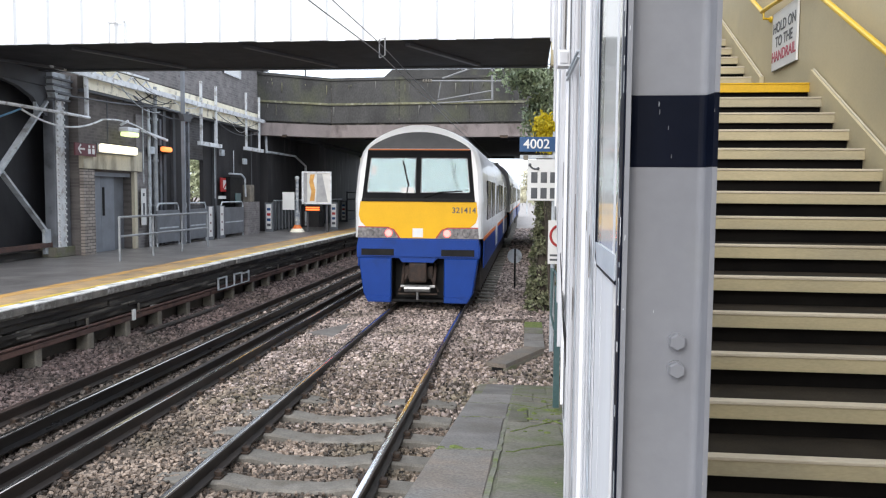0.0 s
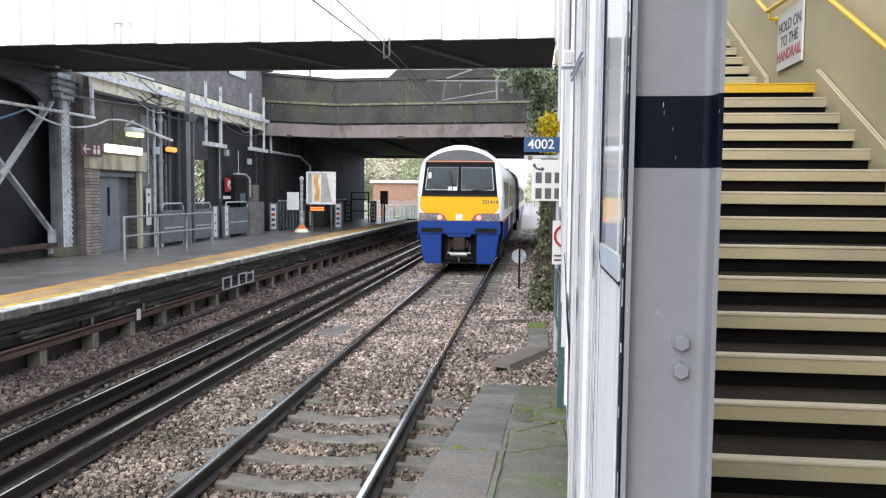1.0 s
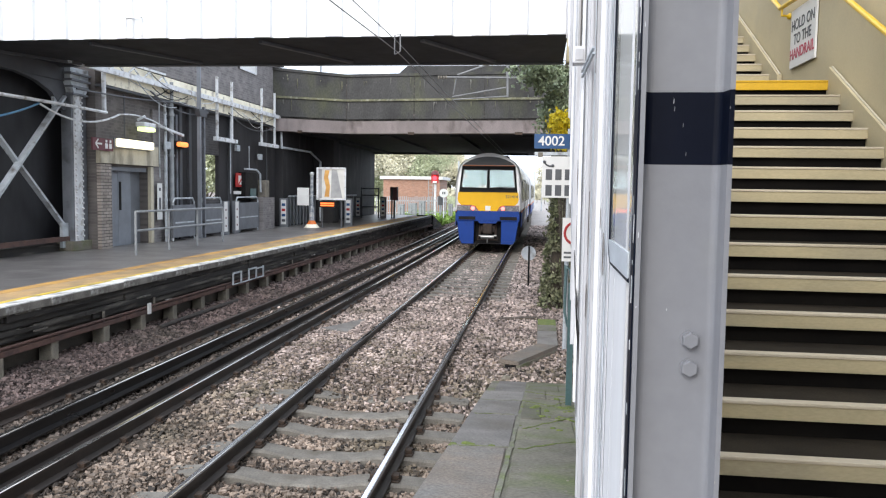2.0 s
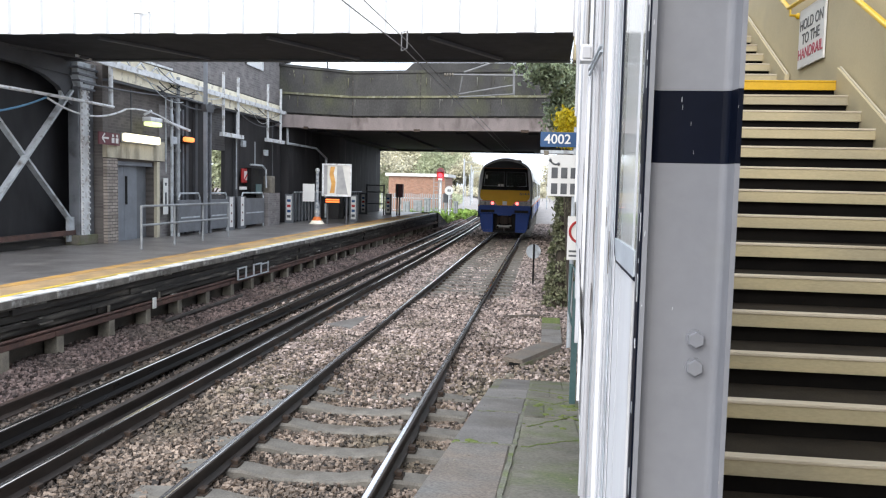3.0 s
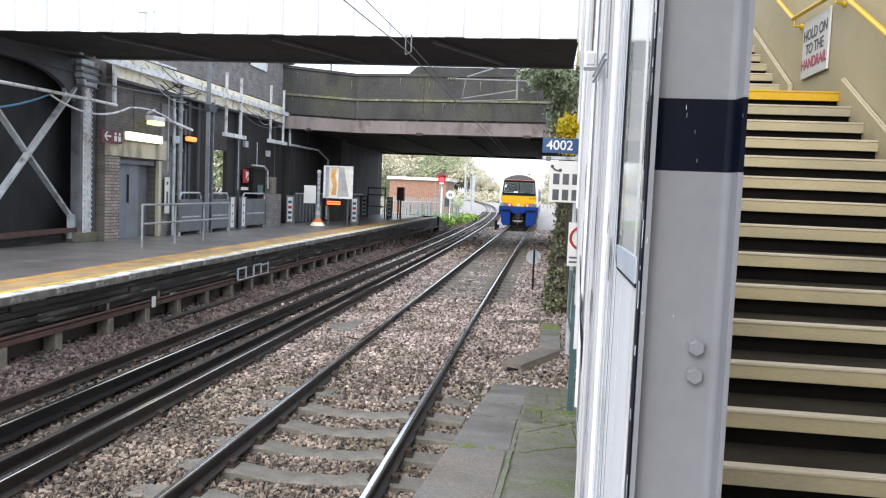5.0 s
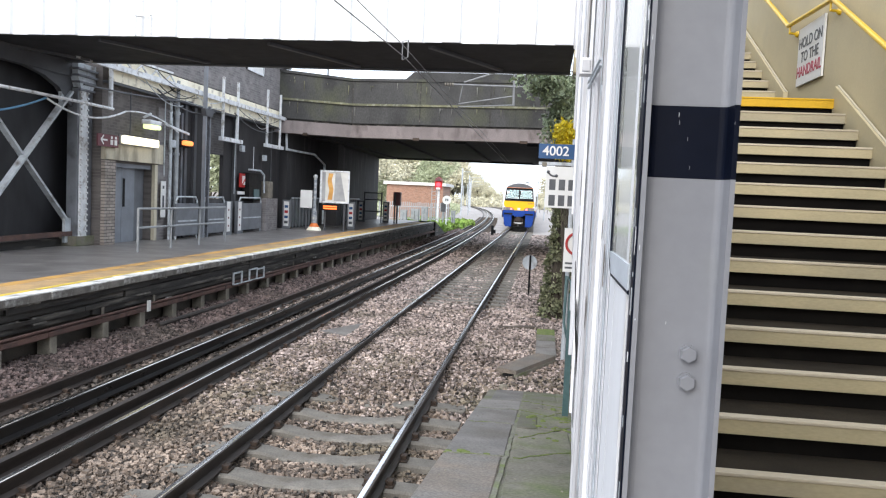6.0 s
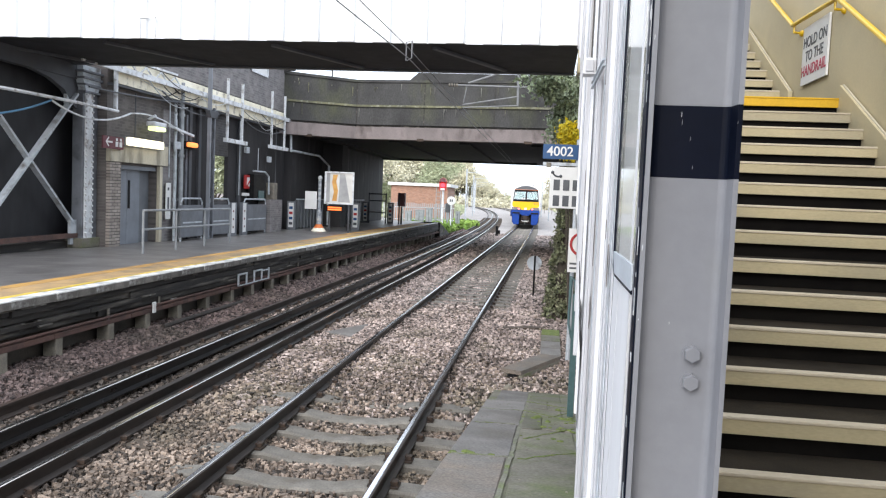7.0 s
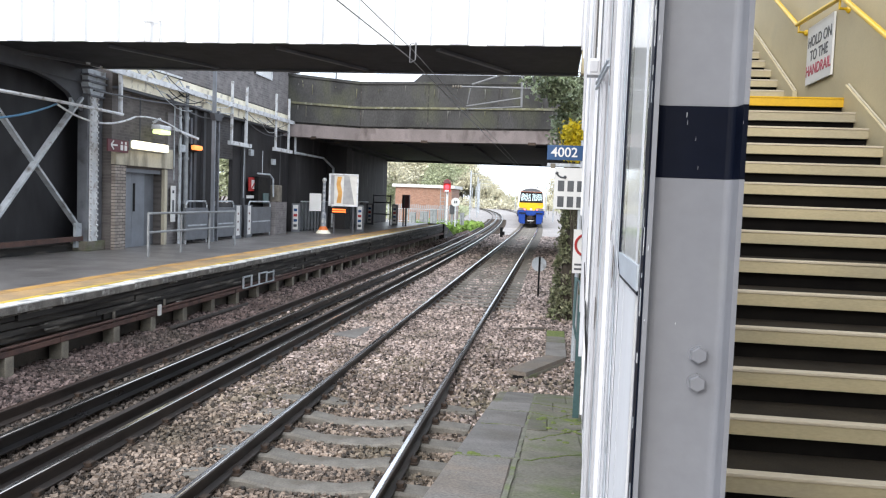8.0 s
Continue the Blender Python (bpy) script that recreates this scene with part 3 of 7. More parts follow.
def build_stones():
    """Loose ballast stones, each a crooked lump of its own."""
    rng = np.random.default_rng(5)
    pts = []

    def scatter(x0, x1, y0, y1, density, size, z=-0.2):
        n = int((x1 - x0) * (y1 - y0) * density)
        p = np.column_stack([rng.uniform(x0, x1, n), rng.uniform(y0, y1, n), np.full(n, z) + rng.uniform(-0.012, 0.035, n), rng.uniform(0.7, 1.35, n) * size])
        pts.append(p)
    scatter(-4.0, 0.25, 4.0, 9.0, 1900, 0.0185, -0.2)
    scatter(-4.0, 0.3, 9.0, 16.0, 1400, 0.02, -0.195)
    scatter(-6.0, -4.0, 5.0, 16.0, 850, 0.021, -0.2)
    scatter(-6.72, -5.75, 5.0, 16.0, 1500, 0.021, -0.2)
    scatter(-6.72, -5.75, 16.0, 32.0, 500, 0.026, -0.2)
    scatter(-6.6, 1.2, 16.0, 32.0, 420, 0.027, -0.2)
    scatter(-6.6, 1.2, 32.0, 60.0, 100, 0.045, -0.215)
    scatter(-1.0, 1.0, 9.5, 16.0, 600, 0.021, -0.165)
    p = np.concatenate(pts)
    # the shoulder under the platform face
    p[:, 2] += np.clip((-5.72 - p[:, 0]) / 0.65, 0, 1) * 0.2
    # the sleepers lie bare near the ramp and again further on; between, stones bury them
    inside = np.abs(p[:, 0] - NEAR_X) < 1.27
    lift = np.clip((p[:, 1] - 8.6) / 2.2, 0, 1) * np.clip((19.5 - p[:, 1]) / 2.5, 0, 1)
    lift = np.maximum(lift, np.clip((NEAR_X - 0.95 - p[:, 0]) / 0.25, 0, 0.45))
    p[inside, 2] += (-0.055 + 0.1 * lift)[inside]
    bare = inside & (rng.random(len(p)) > lift)
    on = bare & (np.abs(((p[:, 1] - 3.9 + 0.345) % 0.69) - 0.345) < 0.15)
    p = p[~on | (rng.random(len(p)) < 0.02)]
    lump("shoulder_stones", p[p[:, 0] <= -5.72], "stones_red", "purplish brown ballast stones heaped against the platform", rng)
    p = p[p[:, 0] > -5.72]
    # More stones take the brightened colour with distance, in place of missing light.
    brightened = rng.random(len(p)) < np.clip((p[:, 1] - 8.0) / 6.5, 0, 0.9)
    main = (p[:, 0] > -4.05) | (rng.random(len(p)) < np.clip((p[:, 1] - 12.0) / 12.0, 0, 0.8))
    lump("ballast_stones", p[main & ~brightened], "stones", "loose brown and grey ballast stones between the rails", rng)
    lump("dusty_stones", p[main & brightened], "stones_dusty", "ballast stones further along the track, brighter light put into their colour", rng)
    lump("oily_stones", p[~main], "stones_oily", "dark oily ballast stones around the far track", rng)


def lump(name, p, mat, label, rng):
    n = len(p)
    cube = np.array([[-1, -1, -1], [1, -1, -1], [1, 1, -1], [-1, 1, -1], [-1, -1, 1], [1, -1, 1], [1, 1, 1], [-1, 1, 1]], float)
    faces = np.array([[0, 3, 2, 1], [4, 5, 6, 7], [0, 1, 5, 4], [1, 2, 6, 5], [2, 3, 7, 6], [3, 0, 4, 7]])
    v = cube[None] * rng.uniform(0.4, 1.0, (n, 8, 3)) * rng.uniform(0.6, 1.5, (n, 1, 3)) * p[:, None, 3:4]
    a, b = rng.uniform(0, 6.28, n), rng.uniform(-0.9, 0.9, n)
    ca, sa, cb, sb = np.cos(a), np.sin(a), np.cos(b), np.sin(b)
    x = v[..., 0] * ca[:, None] - v[..., 1] * sa[:, None]
    y = v[..., 0] * sa[:, None] + v[..., 1] * ca[:, None]
    y2 = y * cb[:, None] - v[..., 2] * sb[:, None]
    z2 = y * sb[:, None] + v[..., 2] * cb[:, None]
    v = np.stack([x, y2, z2], -1) + p[:, None, :3]
    f = faces[None] + 8 * np.arange(n)[:, None, None]
    me = bpy.data.meshes.new(name)
    me.from_pydata(v.reshape(-1, 3).tolist(), [], f.reshape(-1, 4).tolist())
    me.materials.append(M[mat])
    tagged(new(name, me), label, "ballast", kind="stuff")


# ---- platforms ----
EDGE_X, PLAT_Z, WALL_X = -6.42, 0.92, -10.2


def build_far_platform():
    p = thing("platform_far", "dark asphalt platform with white, yellow and ochre edge lines", "platform", kind="structure")
    boxpart("deck", -24, EDGE_X - 1.0, -12, 46.5, -0.3, PLAT_Z - 0.003, "asphalt", p)
    boxpart("ochre_band", EDGE_X - 1.0, EDGE_X - 0.78, -12, 42, 0.55, PLAT_Z + 0.002, "ochre_line", p, "worn ochre safety line")
    boxpart("brown_band", EDGE_X - 0.78, EDGE_X - 0.30, -12, 44, 0.55, PLAT_Z, "coping", p, "brown worn slab band")
    boxpart("yellow_band", EDGE_X - 0.30, EDGE_X - 0.21, -12, 44, 0.55, PLAT_Z + 0.002, "yellow_line", p, "yellow safety line")
    bm = B()
    bx(bm, -0.21, 0.0, 0.0, 0.895, PLAT_Z - 0.12, PLAT_Z - 0.012, 0.012)
    first = part("coping_slab", bm, "coping_edge", p, "worn stone coping slab", at=(EDGE_X, -3, 0))
    bm = B()
    bx(bm, -0.21, -0.002, 0.0, 0.899, PLAT_Z - 0.03, PLAT_Z, 0.008)
    paint = part("edge_paint", bm, "white_line", p, "thick white edge paint", at=(EDGE_X, -3, 0))
    for i in range(1, 54):
        at = (EDGE_X + random.uniform(-0.012, 0.012), -3 + 0.9 * i, random.uniform(-0.004, 0.004))
        sibling(first, at)
        sibling(paint, at)
    # the face under the coping: black boards, a recess, concrete posts and a rusty service pipe
    fr = random.Random(21)
    for k, (z0, z1, dx) in enumerate(((0.70, 0.80, 0.07), (0.60, 0.695, 0.10), (0.52, 0.595, 0.08), (0.43, 0.515, 0.105))):
        a = -6 - 0.8 * k
        while a < 46:
            b = min(a + fr.uniform(1.1, 3.4), 46.4)
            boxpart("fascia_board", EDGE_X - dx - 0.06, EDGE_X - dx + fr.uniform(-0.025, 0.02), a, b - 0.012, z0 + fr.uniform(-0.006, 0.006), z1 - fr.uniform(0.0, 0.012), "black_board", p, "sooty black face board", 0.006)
            a = b
    for k in range(46):
        a, z = fr.uniform(4, 44), fr.choice((0.79, 0.595, 0.515, 0.43))
        boxpart("board_chip", EDGE_X - 0.07, EDGE_X - 0.045, a, a + fr.uniform(0.08, 0.5), z - fr.uniform(0.012, 0.03), z, "coping_edge", p, "splintered pale board edge")
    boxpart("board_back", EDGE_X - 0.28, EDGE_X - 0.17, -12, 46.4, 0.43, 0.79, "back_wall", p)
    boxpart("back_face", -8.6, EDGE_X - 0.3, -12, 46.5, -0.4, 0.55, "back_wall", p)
    bm = B()
    bx(bm, -0.24, -0.05, -0.08, 0.08, -0.32, 0.284, 0.012)
    first = part("support_post", bm, "concrete_post", p, "pale concrete support post", at=(EDGE_X, 7.44, 0))
    for i in range(1, 32):
        sibling(first, (EDGE_X + random.uniform(-0.03, 0.01), 7.44 + 1.17 * i + random.uniform(-0.05, 0.05), 0))
    for j in range(27):
        a = -6 + 1.95 * j
        boxpart("service_trunking", EDGE_X - 0.15, EDGE_X - 0.04 + fr.uniform(-0.006, 0.006), a, a + 1.94, 0.285, 0.36, "rust_pipe", p, "rusty brown service trunking", 0.008)
    bm = B()
    rod(bm, (EDGE_X - 0.05, -10, 0.395), (EDGE_X - 0.05, 46, 0.395), 0.02)
    part("service_pipe", bm, "rust_pipe", p, "rusty service pipe along the platform face")
    # end ramp
    bm = B()
    prism(bm, [(46.5, -0.3), (53, -0.3), (46.5, PLAT_Z)], "x", -9.4, EDGE_X)
    part("end_ramp", bm, "black_board", p, "dark platform end ramp")
    # bracket and marker on the face
    b = thing("wall_bracket", "pale metal frame bracket fixed to the platform face", "bracket")
    bm = B()
    for y in (15.75, 16.2, 16.65, 17.1, 17.55):
        bx(bm, EDGE_X - 0.015, EDGE_X + 0.015, y - 0.018, y + 0.018, 0.34, 0.6)
    for a, b_ in ((15.732, 16.218), (16.632, 17.118)):
        bx(bm, EDGE_X - 0.016, EDGE_X + 0.016, a, b_, 0.575, 0.605)
    bx(bm, EDGE_X - 0.016, EDGE_X + 0.016, 17.1, 17.57, 0.55, 0.575)
    bx(bm, EDGE_X - 0.016, EDGE_X + 0.016, 15.732, 17.57, 0.34, 0.36)
    part("frame", bm, "steel_grey", b)
    m = thing("marker_plate", "small white marker plate on the platform face", "marker")
    boxpart("plate", EDGE_X - 0.03, EDGE_X + 0.0, 12.17, 12.26, 0.28, 0.46, "sign_white", m, bevel=0.005)
    for y in (10.9, 12.45, 19.9, 24.2):
        k = thing("cable_tab", "faded white cable tab on the platform face", "marker", group="cable tabs")
        boxpart("strip", EDGE_X - 0.075, EDGE_X - 0.055, y, y + 0.05, 0.3, 0.52, "concrete_post", k)


def build_near_platform():
    p = thing("platform_near", "old paved platform sloping down as a mossy stone ramp", "platform", kind="structure")
    boxpart("deck", -0.6, 7.0, -14, 3.55, -0.3, PLAT_Z - 0.01, "asphalt", p)
    boxpart("side_floor", 0.36, 7.0, 3.55, 4.0, -0.3, PLAT_Z - 0.012, "asphalt", p)
    y0, y1, z0, z1 = 3.55, 10.25, PLAT_Z, -0.1

    def zz(y):
        return z0 + (z1 - z0) * (y - y0) / (y1 - y0)
    bm = B()
    prism(bm, [(y0, -0.4), (y1, -0.4), (y1, zz(y1) - 0.012), (y0, zz(y0) - 0.012)], "x", -0.59, 0.6)
    part("ramp_core", bm, "slab_mossy", p, "mossy mortar bed of the ramp")

    def slab(xa, xb, ya, yb, mat, skew=0.0):
        bm = B()
        g = 0.0035
        o = [(xa + g, ya + g), (xb - g, ya + g + skew), (xb - g, yb - g + skew), (xa + g, yb - g)]
        lift = random.uniform(-0.0015, 0.0015)
        top = [bm.verts.new((x, y, zz(y) + lift)) for x, y in o]
        low = [bm.verts.new((x, y, zz(y) - 0.06)) for x, y in o]
        bm.faces.new(top)
        for i in range(4):
            bm.faces.new((top[i], low[i], low[(i + 1) % 4], top[(i + 1) % 4]))
        bmesh.ops.recalc_face_normals(bm, faces=bm.faces)
        bmesh.ops.bevel(bm, geom=[e for e in bm.edges if e.verts[0] in top and e.verts[1] in top], offset=0.008, segments=1, affect="EDGES")
        part("paving_slab", bm, mat, p)
    ys = [3.55, 5.22, 6.9, 8.0, 8.9]
    for a, b in zip(ys, ys[1:]):
        slab(-0.6, -0.19 + 0.012 * (a - 4), a, b, "slab_brown" if a < 5 else "slab")
    slab(-0.5, -0.13, 8.9, 10.2, "slab")
    rows = ((3.55, 5.6, 0.3, 0.1), (5.6, 6.7, 0.3, -0.16), (6.7, 7.6, 0.04, 0.14), (7.6, 8.3, 0.24, -0.12), (8.3, 9.1, 0.1, 0.08), (9.1, 10.2, 0.26, 0.0))
    for a, b, cut, sk in rows:
        slab(-0.15, cut, a, b, "slab_mossy", sk * 0.6)
        slab(cut, 0.6, a + sk * 0.6, b + sk * 0.6, "slab_mossy", -sk)
    bm = B()
    rng = random.Random(4)
    for k in range(40):
        y = rng.choice([5.22, 6.9, 7.5, 7.3, 7.6, 8.3, 6.2]) + rng.gauss(0, 0.05)
        x = rng.uniform(-0.15, 0.4) if y > 5.4 else rng.uniform(-0.6, -0.3)
        ball(bm, (x, y, zz(y) + 0.002), rng.uniform(0.012, 0.04), 6, 0.3)
    part("moss", bm, "moss", p, "green moss tufts in the slab joints")
    bm = B()
    y, xj = 3.6, -0.178
    while y < 9.8:
        st = rng.uniform(0.12, 0.3)
        xn = -0.185 + 0.012 * (y + st - 4) + rng.gauss(0, 0.003)
        bar(bm, (xj, y - 0.01, zz(y) - 0.004), (xn, y + st, zz(y + st) - 0.004), rng.uniform(0.024, 0.032), 0.012)
        y, xj = y + st, xn
    cr = random.Random(9)
    for x0, ya, x1, yb in ((-0.15, 8.05, 0.55, 7.2), (-0.1, 6.1, 0.3, 6.9), (0.1, 7.6, 0.5, 8.4), (-0.12, 5.2, 0.35, 5.7), (0.2, 6.9, 0.55, 6.3), (-0.14, 8.9, 0.4, 8.5), (-0.55, 6.9, -0.2, 6.92), (-0.58, 8.0, -0.17, 8.02), (-0.58, 5.22, -0.2, 5.24)):
        cb, px, py = B(), x0, ya
        for q in range(1, 9):
            qx = x0 + (x1 - x0) * q / 8 + cr.gauss(0, 0.018)
            qy = ya + (yb - ya) * q / 8 + cr.gauss(0, 0.03)
            bar(cb, (px, py, zz(py) + 0.0005), (qx, qy, zz(qy) + 0.0005), cr.uniform(0.008, 0.026), 0.008)
            px, py = qx, qy
        part("crack_moss", cb, "moss" if x0 > -0.3 else "mortar", p, "mossy crack in the paving")
    part("joint_mortar", bm, "mortar", p, "uneven mossy mortar strip")
    # leaves and pale grit lying on the slabs
    bm = B()
    for k in range(60):
        y, x = rng.uniform(3.9, 9.5), rng.uniform(-0.55, 0.2)
        ball(bm, (x, y, zz(y) + 0.003), rng.uniform(0.004, 0.009), 5, 0.4)
    part("grit", bm, "concrete_post", p, "scattered pale grit")


# ---- footbridge over the tracks ----
FB_Y0, FB_Y1, FB_Z = 13.3, 16.2, 5.0


def build_footbridge():
    f = thing("footbridge", "white-clad footbridge with dark steel underside", "footbridge")
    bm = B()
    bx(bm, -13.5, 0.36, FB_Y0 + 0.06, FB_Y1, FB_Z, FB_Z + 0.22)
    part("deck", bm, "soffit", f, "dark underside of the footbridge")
    bm = B()
    for y in (FB_Y0 + 0.16, FB_Y1 - 0.1):
        bx(bm, -13.5, 0.36, y - 0.02, y + 0.02, FB_Z + 0.2, FB_Z + 0.6)
    bx(bm, -13.5, 0.36, FB_Y1 - 0.16, FB_Y1 - 0.002, FB_Z - 0.035, FB_Z - 0.002)
    part("edge_girder", bm, "dark_paint", f)
    for x in (-10.9, -8.2, -5.0, -2.1):
        bm = B()
        bar(bm, (x, FB_Y0 + 0.25, FB_Z - 0.03), (x + 1.1, FB_Y1 - 0.4, FB_Z - 0.03), 0.09, 0.05)
        part("cross_brace", bm, "dark_paint", f)
    # corrugated white cladding, one sheet after another
    bm = B()
    w = 0.63
    o = [(0, 0), (w * 0.46, 0), (w * 0.5, -0.05), (w * 0.94, -0.05), (w * 0.98, 0), (w - 0.004, 0), (w - 0.004, 0.02), (0, 0.02)]
    prism(bm, o, "z", 0.0, 1.5)
    first = part("cladding_sheet", bm, "cladding", f, "white ribbed cladding sheet", at=(0.36 - w, FB_Y0, FB_Z))
    for i in range(2, 23):
        sibling(first, (0.36 - w * i, FB_Y0, FB_Z + random.uniform(-0.012, 0.004)))
    for x in (-11.35, -7.35):
        bm = B()
        for a in (0, 0.29):
            bx(bm, x + a, x + a + 0.02, FB_Y0 - 0.075, FB_Y0 - 0.052, FB_Z, FB_Z + 0.36)
        bx(bm, x, x + 0.31, FB_Y0 - 0.075, FB_Y0 - 0.052, FB_Z + 0.34, FB_Z + 0.36)
        part("access_hatch", bm, "pale_steel", f, "small framed hatch outline in the cladding")


def build_support_tower():
    t = thing("bridge_support", "dark steel footbridge support with crossed grey braces", "bridge support")
    x = -10.6
    # riveted lattice column with rows of rivets and a flared head
    c = boxpart("column", x - 0.08, x + 0.17, 16.42, 17.0, PLAT_Z, 4.62, "post_grey", t, "dark riveted steel column", 0.01)
    boxpart("flange", x + 0.172, x + 0.21, 16.48, 16.76, PLAT_Z, 4.6, "pale_steel", c, "pale column flange", 0.008)
    bm = B()
    ball(bm, (0, 0, 0), 0.034, 8, 0.9)
    rivet = None
    for k in range(29):
        for y in (16.51, 16.74):
            at = (x + 0.212, y, PLAT_Z + 0.2 + k * 0.125)
            if rivet is None:
                rivet = part("rivet", bm, "pale_steel", c, at=at)
            else:
                sibling(rivet, at)
    boxpart("column_base", x - 0.16, x + 0.26, 16.3, 17.06, PLAT_Z, PLAT_Z + 0.22, "slab_mossy", t, "mossy dark column base", 0.02)
    bm = B()
    prism(bm, [(16.44, 4.42), (16.88, 4.42), (17.05, 4.7), (17.05, 5.0), (16.3, 5.0), (16.3, 4.7)], "x", x - 0.1, x + 0.24)
    part("column_head", bm, "steel_grey", t, "flared riveted column head")
    for z, w in ((4.4, 0.05), (4.56, 0.08), (4.7, 0.16), (4.84, 0.2)):
        boxpart("head_moulding", x - 0.12, x + 0.25 + w * 0.3, 16.42 - w, 16.9 + w, z, z + 0.045, "post_grey", t, "dark moulded band", 0.008)
    bm = B()
    bar(bm, (x, 13.0, 4.45), (x, 16.35, 1.45), 0.05, 0.13, (1, 0, 0))
    part("brace", bm, "steel_grey", t, "pale diagonal angle brace")
    bm = B()
    bar(bm, (x + 0.07, 12.6, 0.72), (x + 0.07, 16.3, 4.35), 0.05, 0.15, (1, 0, 0))
    part("brace", bm, "steel_grey", t, "pale diagonal angle brace")
    bm = B()
    bar(bm, (x + 0.02, 11.0, 1.15), (x + 0.02, 16.45, 1.2), 0.12, 0.1, (0, 0, 1))
    part("bottom_rail", bm, "rust_pipe", t, "rusty bottom rail")
    boxpart("gusset", x - 0.02, x + 0.05, 16.2, 16.6, 1.0, 1.55, "steel_grey", t)
    boxpart("gusset", x - 0.02, x + 0.05, 16.0, 16.5, 4.1, 4.75, "steel_grey", t)
    bm = B()
    bx(bm, x - 0.1, x + 0.1, 10.0, 16.4, 4.68, 5.0)
    prism(bm, [(14.6, 4.7), (15.4, 4.58), (15.9, 4.4), (16.3, 4.05), (16.4, 4.05), (16.4, 4.7)], "x", x - 0.06, x + 0.06)
    part("arched_beam", bm, "dark_paint", t, "dark arched edge beam")
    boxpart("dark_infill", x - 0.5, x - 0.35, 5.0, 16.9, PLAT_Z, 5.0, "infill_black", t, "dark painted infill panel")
    boxpart("plinth", x - 0.36, x - 0.1, 8.0, 16.6, PLAT_Z, 1.08, "black_board", t)


# ---- platform building ----
def build_station_building():
    h = thing("station_building", "sooty dark brick platform building with lift doorway", "station building")
    W = WALL_X
    segs = [(17.0, 17.5, PLAT_Z, 7.3), (19.35, 20.4, PLAT_Z, 7.3), (20.4, 22.8, PLAT_Z, 4.7), (23.9, 29.2, PLAT_Z, 7.3)]
    # Bay walls stay flat; the deep canopy's shade is in their colour.
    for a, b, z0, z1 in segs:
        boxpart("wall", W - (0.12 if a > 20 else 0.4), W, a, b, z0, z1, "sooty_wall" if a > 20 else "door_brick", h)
    boxpart("wall", W - 0.4, W, 17.5, 19.35, 2.86, 7.3, "door_brick", h)
    boxpart("wall", W - 0.4, W, 20.4, 22.8, 4.7, 7.3, "dark_brick", h)
    boxpart("wall", W - 0.12, W, 22.8, 23.9, PLAT_Z, 2.02, "dark_brick", h)
    boxpart("wall", W - 0.12, W, 22.8, 23.9, 3.4, 7.3, "dark_brick", h)
    boxpart("upper_wall", W + 0.003, W + 0.12, 17.0, 29.2, 5.35, 7.0, "grey_brick", h, "grey brick upper storey")
    boxpart("roof", W - 2.0, W + 0.3, 16.6, 29.4, 7.0, 7.2, "dark_paint", h)
    boxpart("wall", W - 9, W - 0.4, 17.0, 17.3, PLAT_Z, 7.0, "dark_brick", h)
    boxpart("pier", W + 0.003, W + 0.1, 17.0, 17.46, PLAT_Z, 2.9, "pale_brick", h, "pale brick door pier")
    boxpart("door_lintel", W + 0.003, W + 0.12, 16.98, 19.72, 2.92, 3.42, "lintel", h, "cream stained concrete lintel")
    boxpart("door_jamb", W + 0.003, W + 0.09, 19.36, 19.5, PLAT_Z, 2.9, "lintel", h)
    boxpart("pier", W + 0.003, W + 0.06, 19.55, 20.3, PLAT_Z, 4.4, "grey_brick", h)
    # recessed lift doors
    boxpart("door_recess", W - 0.36, W - 0.30, 17.5, 19.35, PLAT_Z, 2.86, "panel_grey", h)
    boxpart("door_frame", W - 0.12, W - 0.03, 17.5, 19.35, 2.76, 2.86, "door_grey", h)
    for k, y in enumerate((17.54, 18.15)):
        d = boxpart("door_leaf", W - 0.2, W - 0.14, y, y + 0.6, PLAT_Z, 2.76, "door_grey", h, "grey metal door leaf")
        boxpart("vision_panel", W - 0.137, W - 0.13, y + (0.16 if k == 0 else 0.04), y + (0.26 if k == 0 else 0.14), 1.8, 2.5, "black", d, "narrow dark glass strip")
    boxpart("door_side", W - 0.28, W - 0.22, 18.76, 19.35, PLAT_Z, 2.76, "panel_grey", h)
    # cream canopy fascia band along the wall
    for j in range(8):
        a = 17.02 + j * 1.43
        boxpart("canopy_board", W + 0.14, W + 0.2, a, a + 1.42, 4.72, 5.3, "canopy_cream", h, "weathered cream fascia board")
    boxpart("canopy_soffit", W + 0.003, W + 0.18, 17.0, 28.5, 4.66, 4.72, "dark_paint", h)
    boxpart("window", W + 0.125, W + 0.14, 25.3, 26.8, 6.4, 6.9, "sign_white", h, "pale upper window pane")
    bm = B()
    for y in (25.25, 26.8):
        bx(bm, W + 0.13, W + 0.17, y, y + 0.06, 6.35, 6.95)
    bx(bm, W + 0.13, W + 0.17, 25.25, 26.86, 6.34, 6.4)
    part("window_frame", bm, "pale_steel", h)
    # Flat dark sheet painted in for the shade inside an opening.
    boxpart("dark_bay", W + 0.003, W + 0.02, 20.45, 22.3, PLAT_Z, 4.6, "sooty_wall", h, "flat dark panel standing in for a shaded bay")
    boxpart("bay_lining", W + 0.021, W + 0.05, 20.9, 21.1, PLAT_Z, 4.4, "post_grey", h)
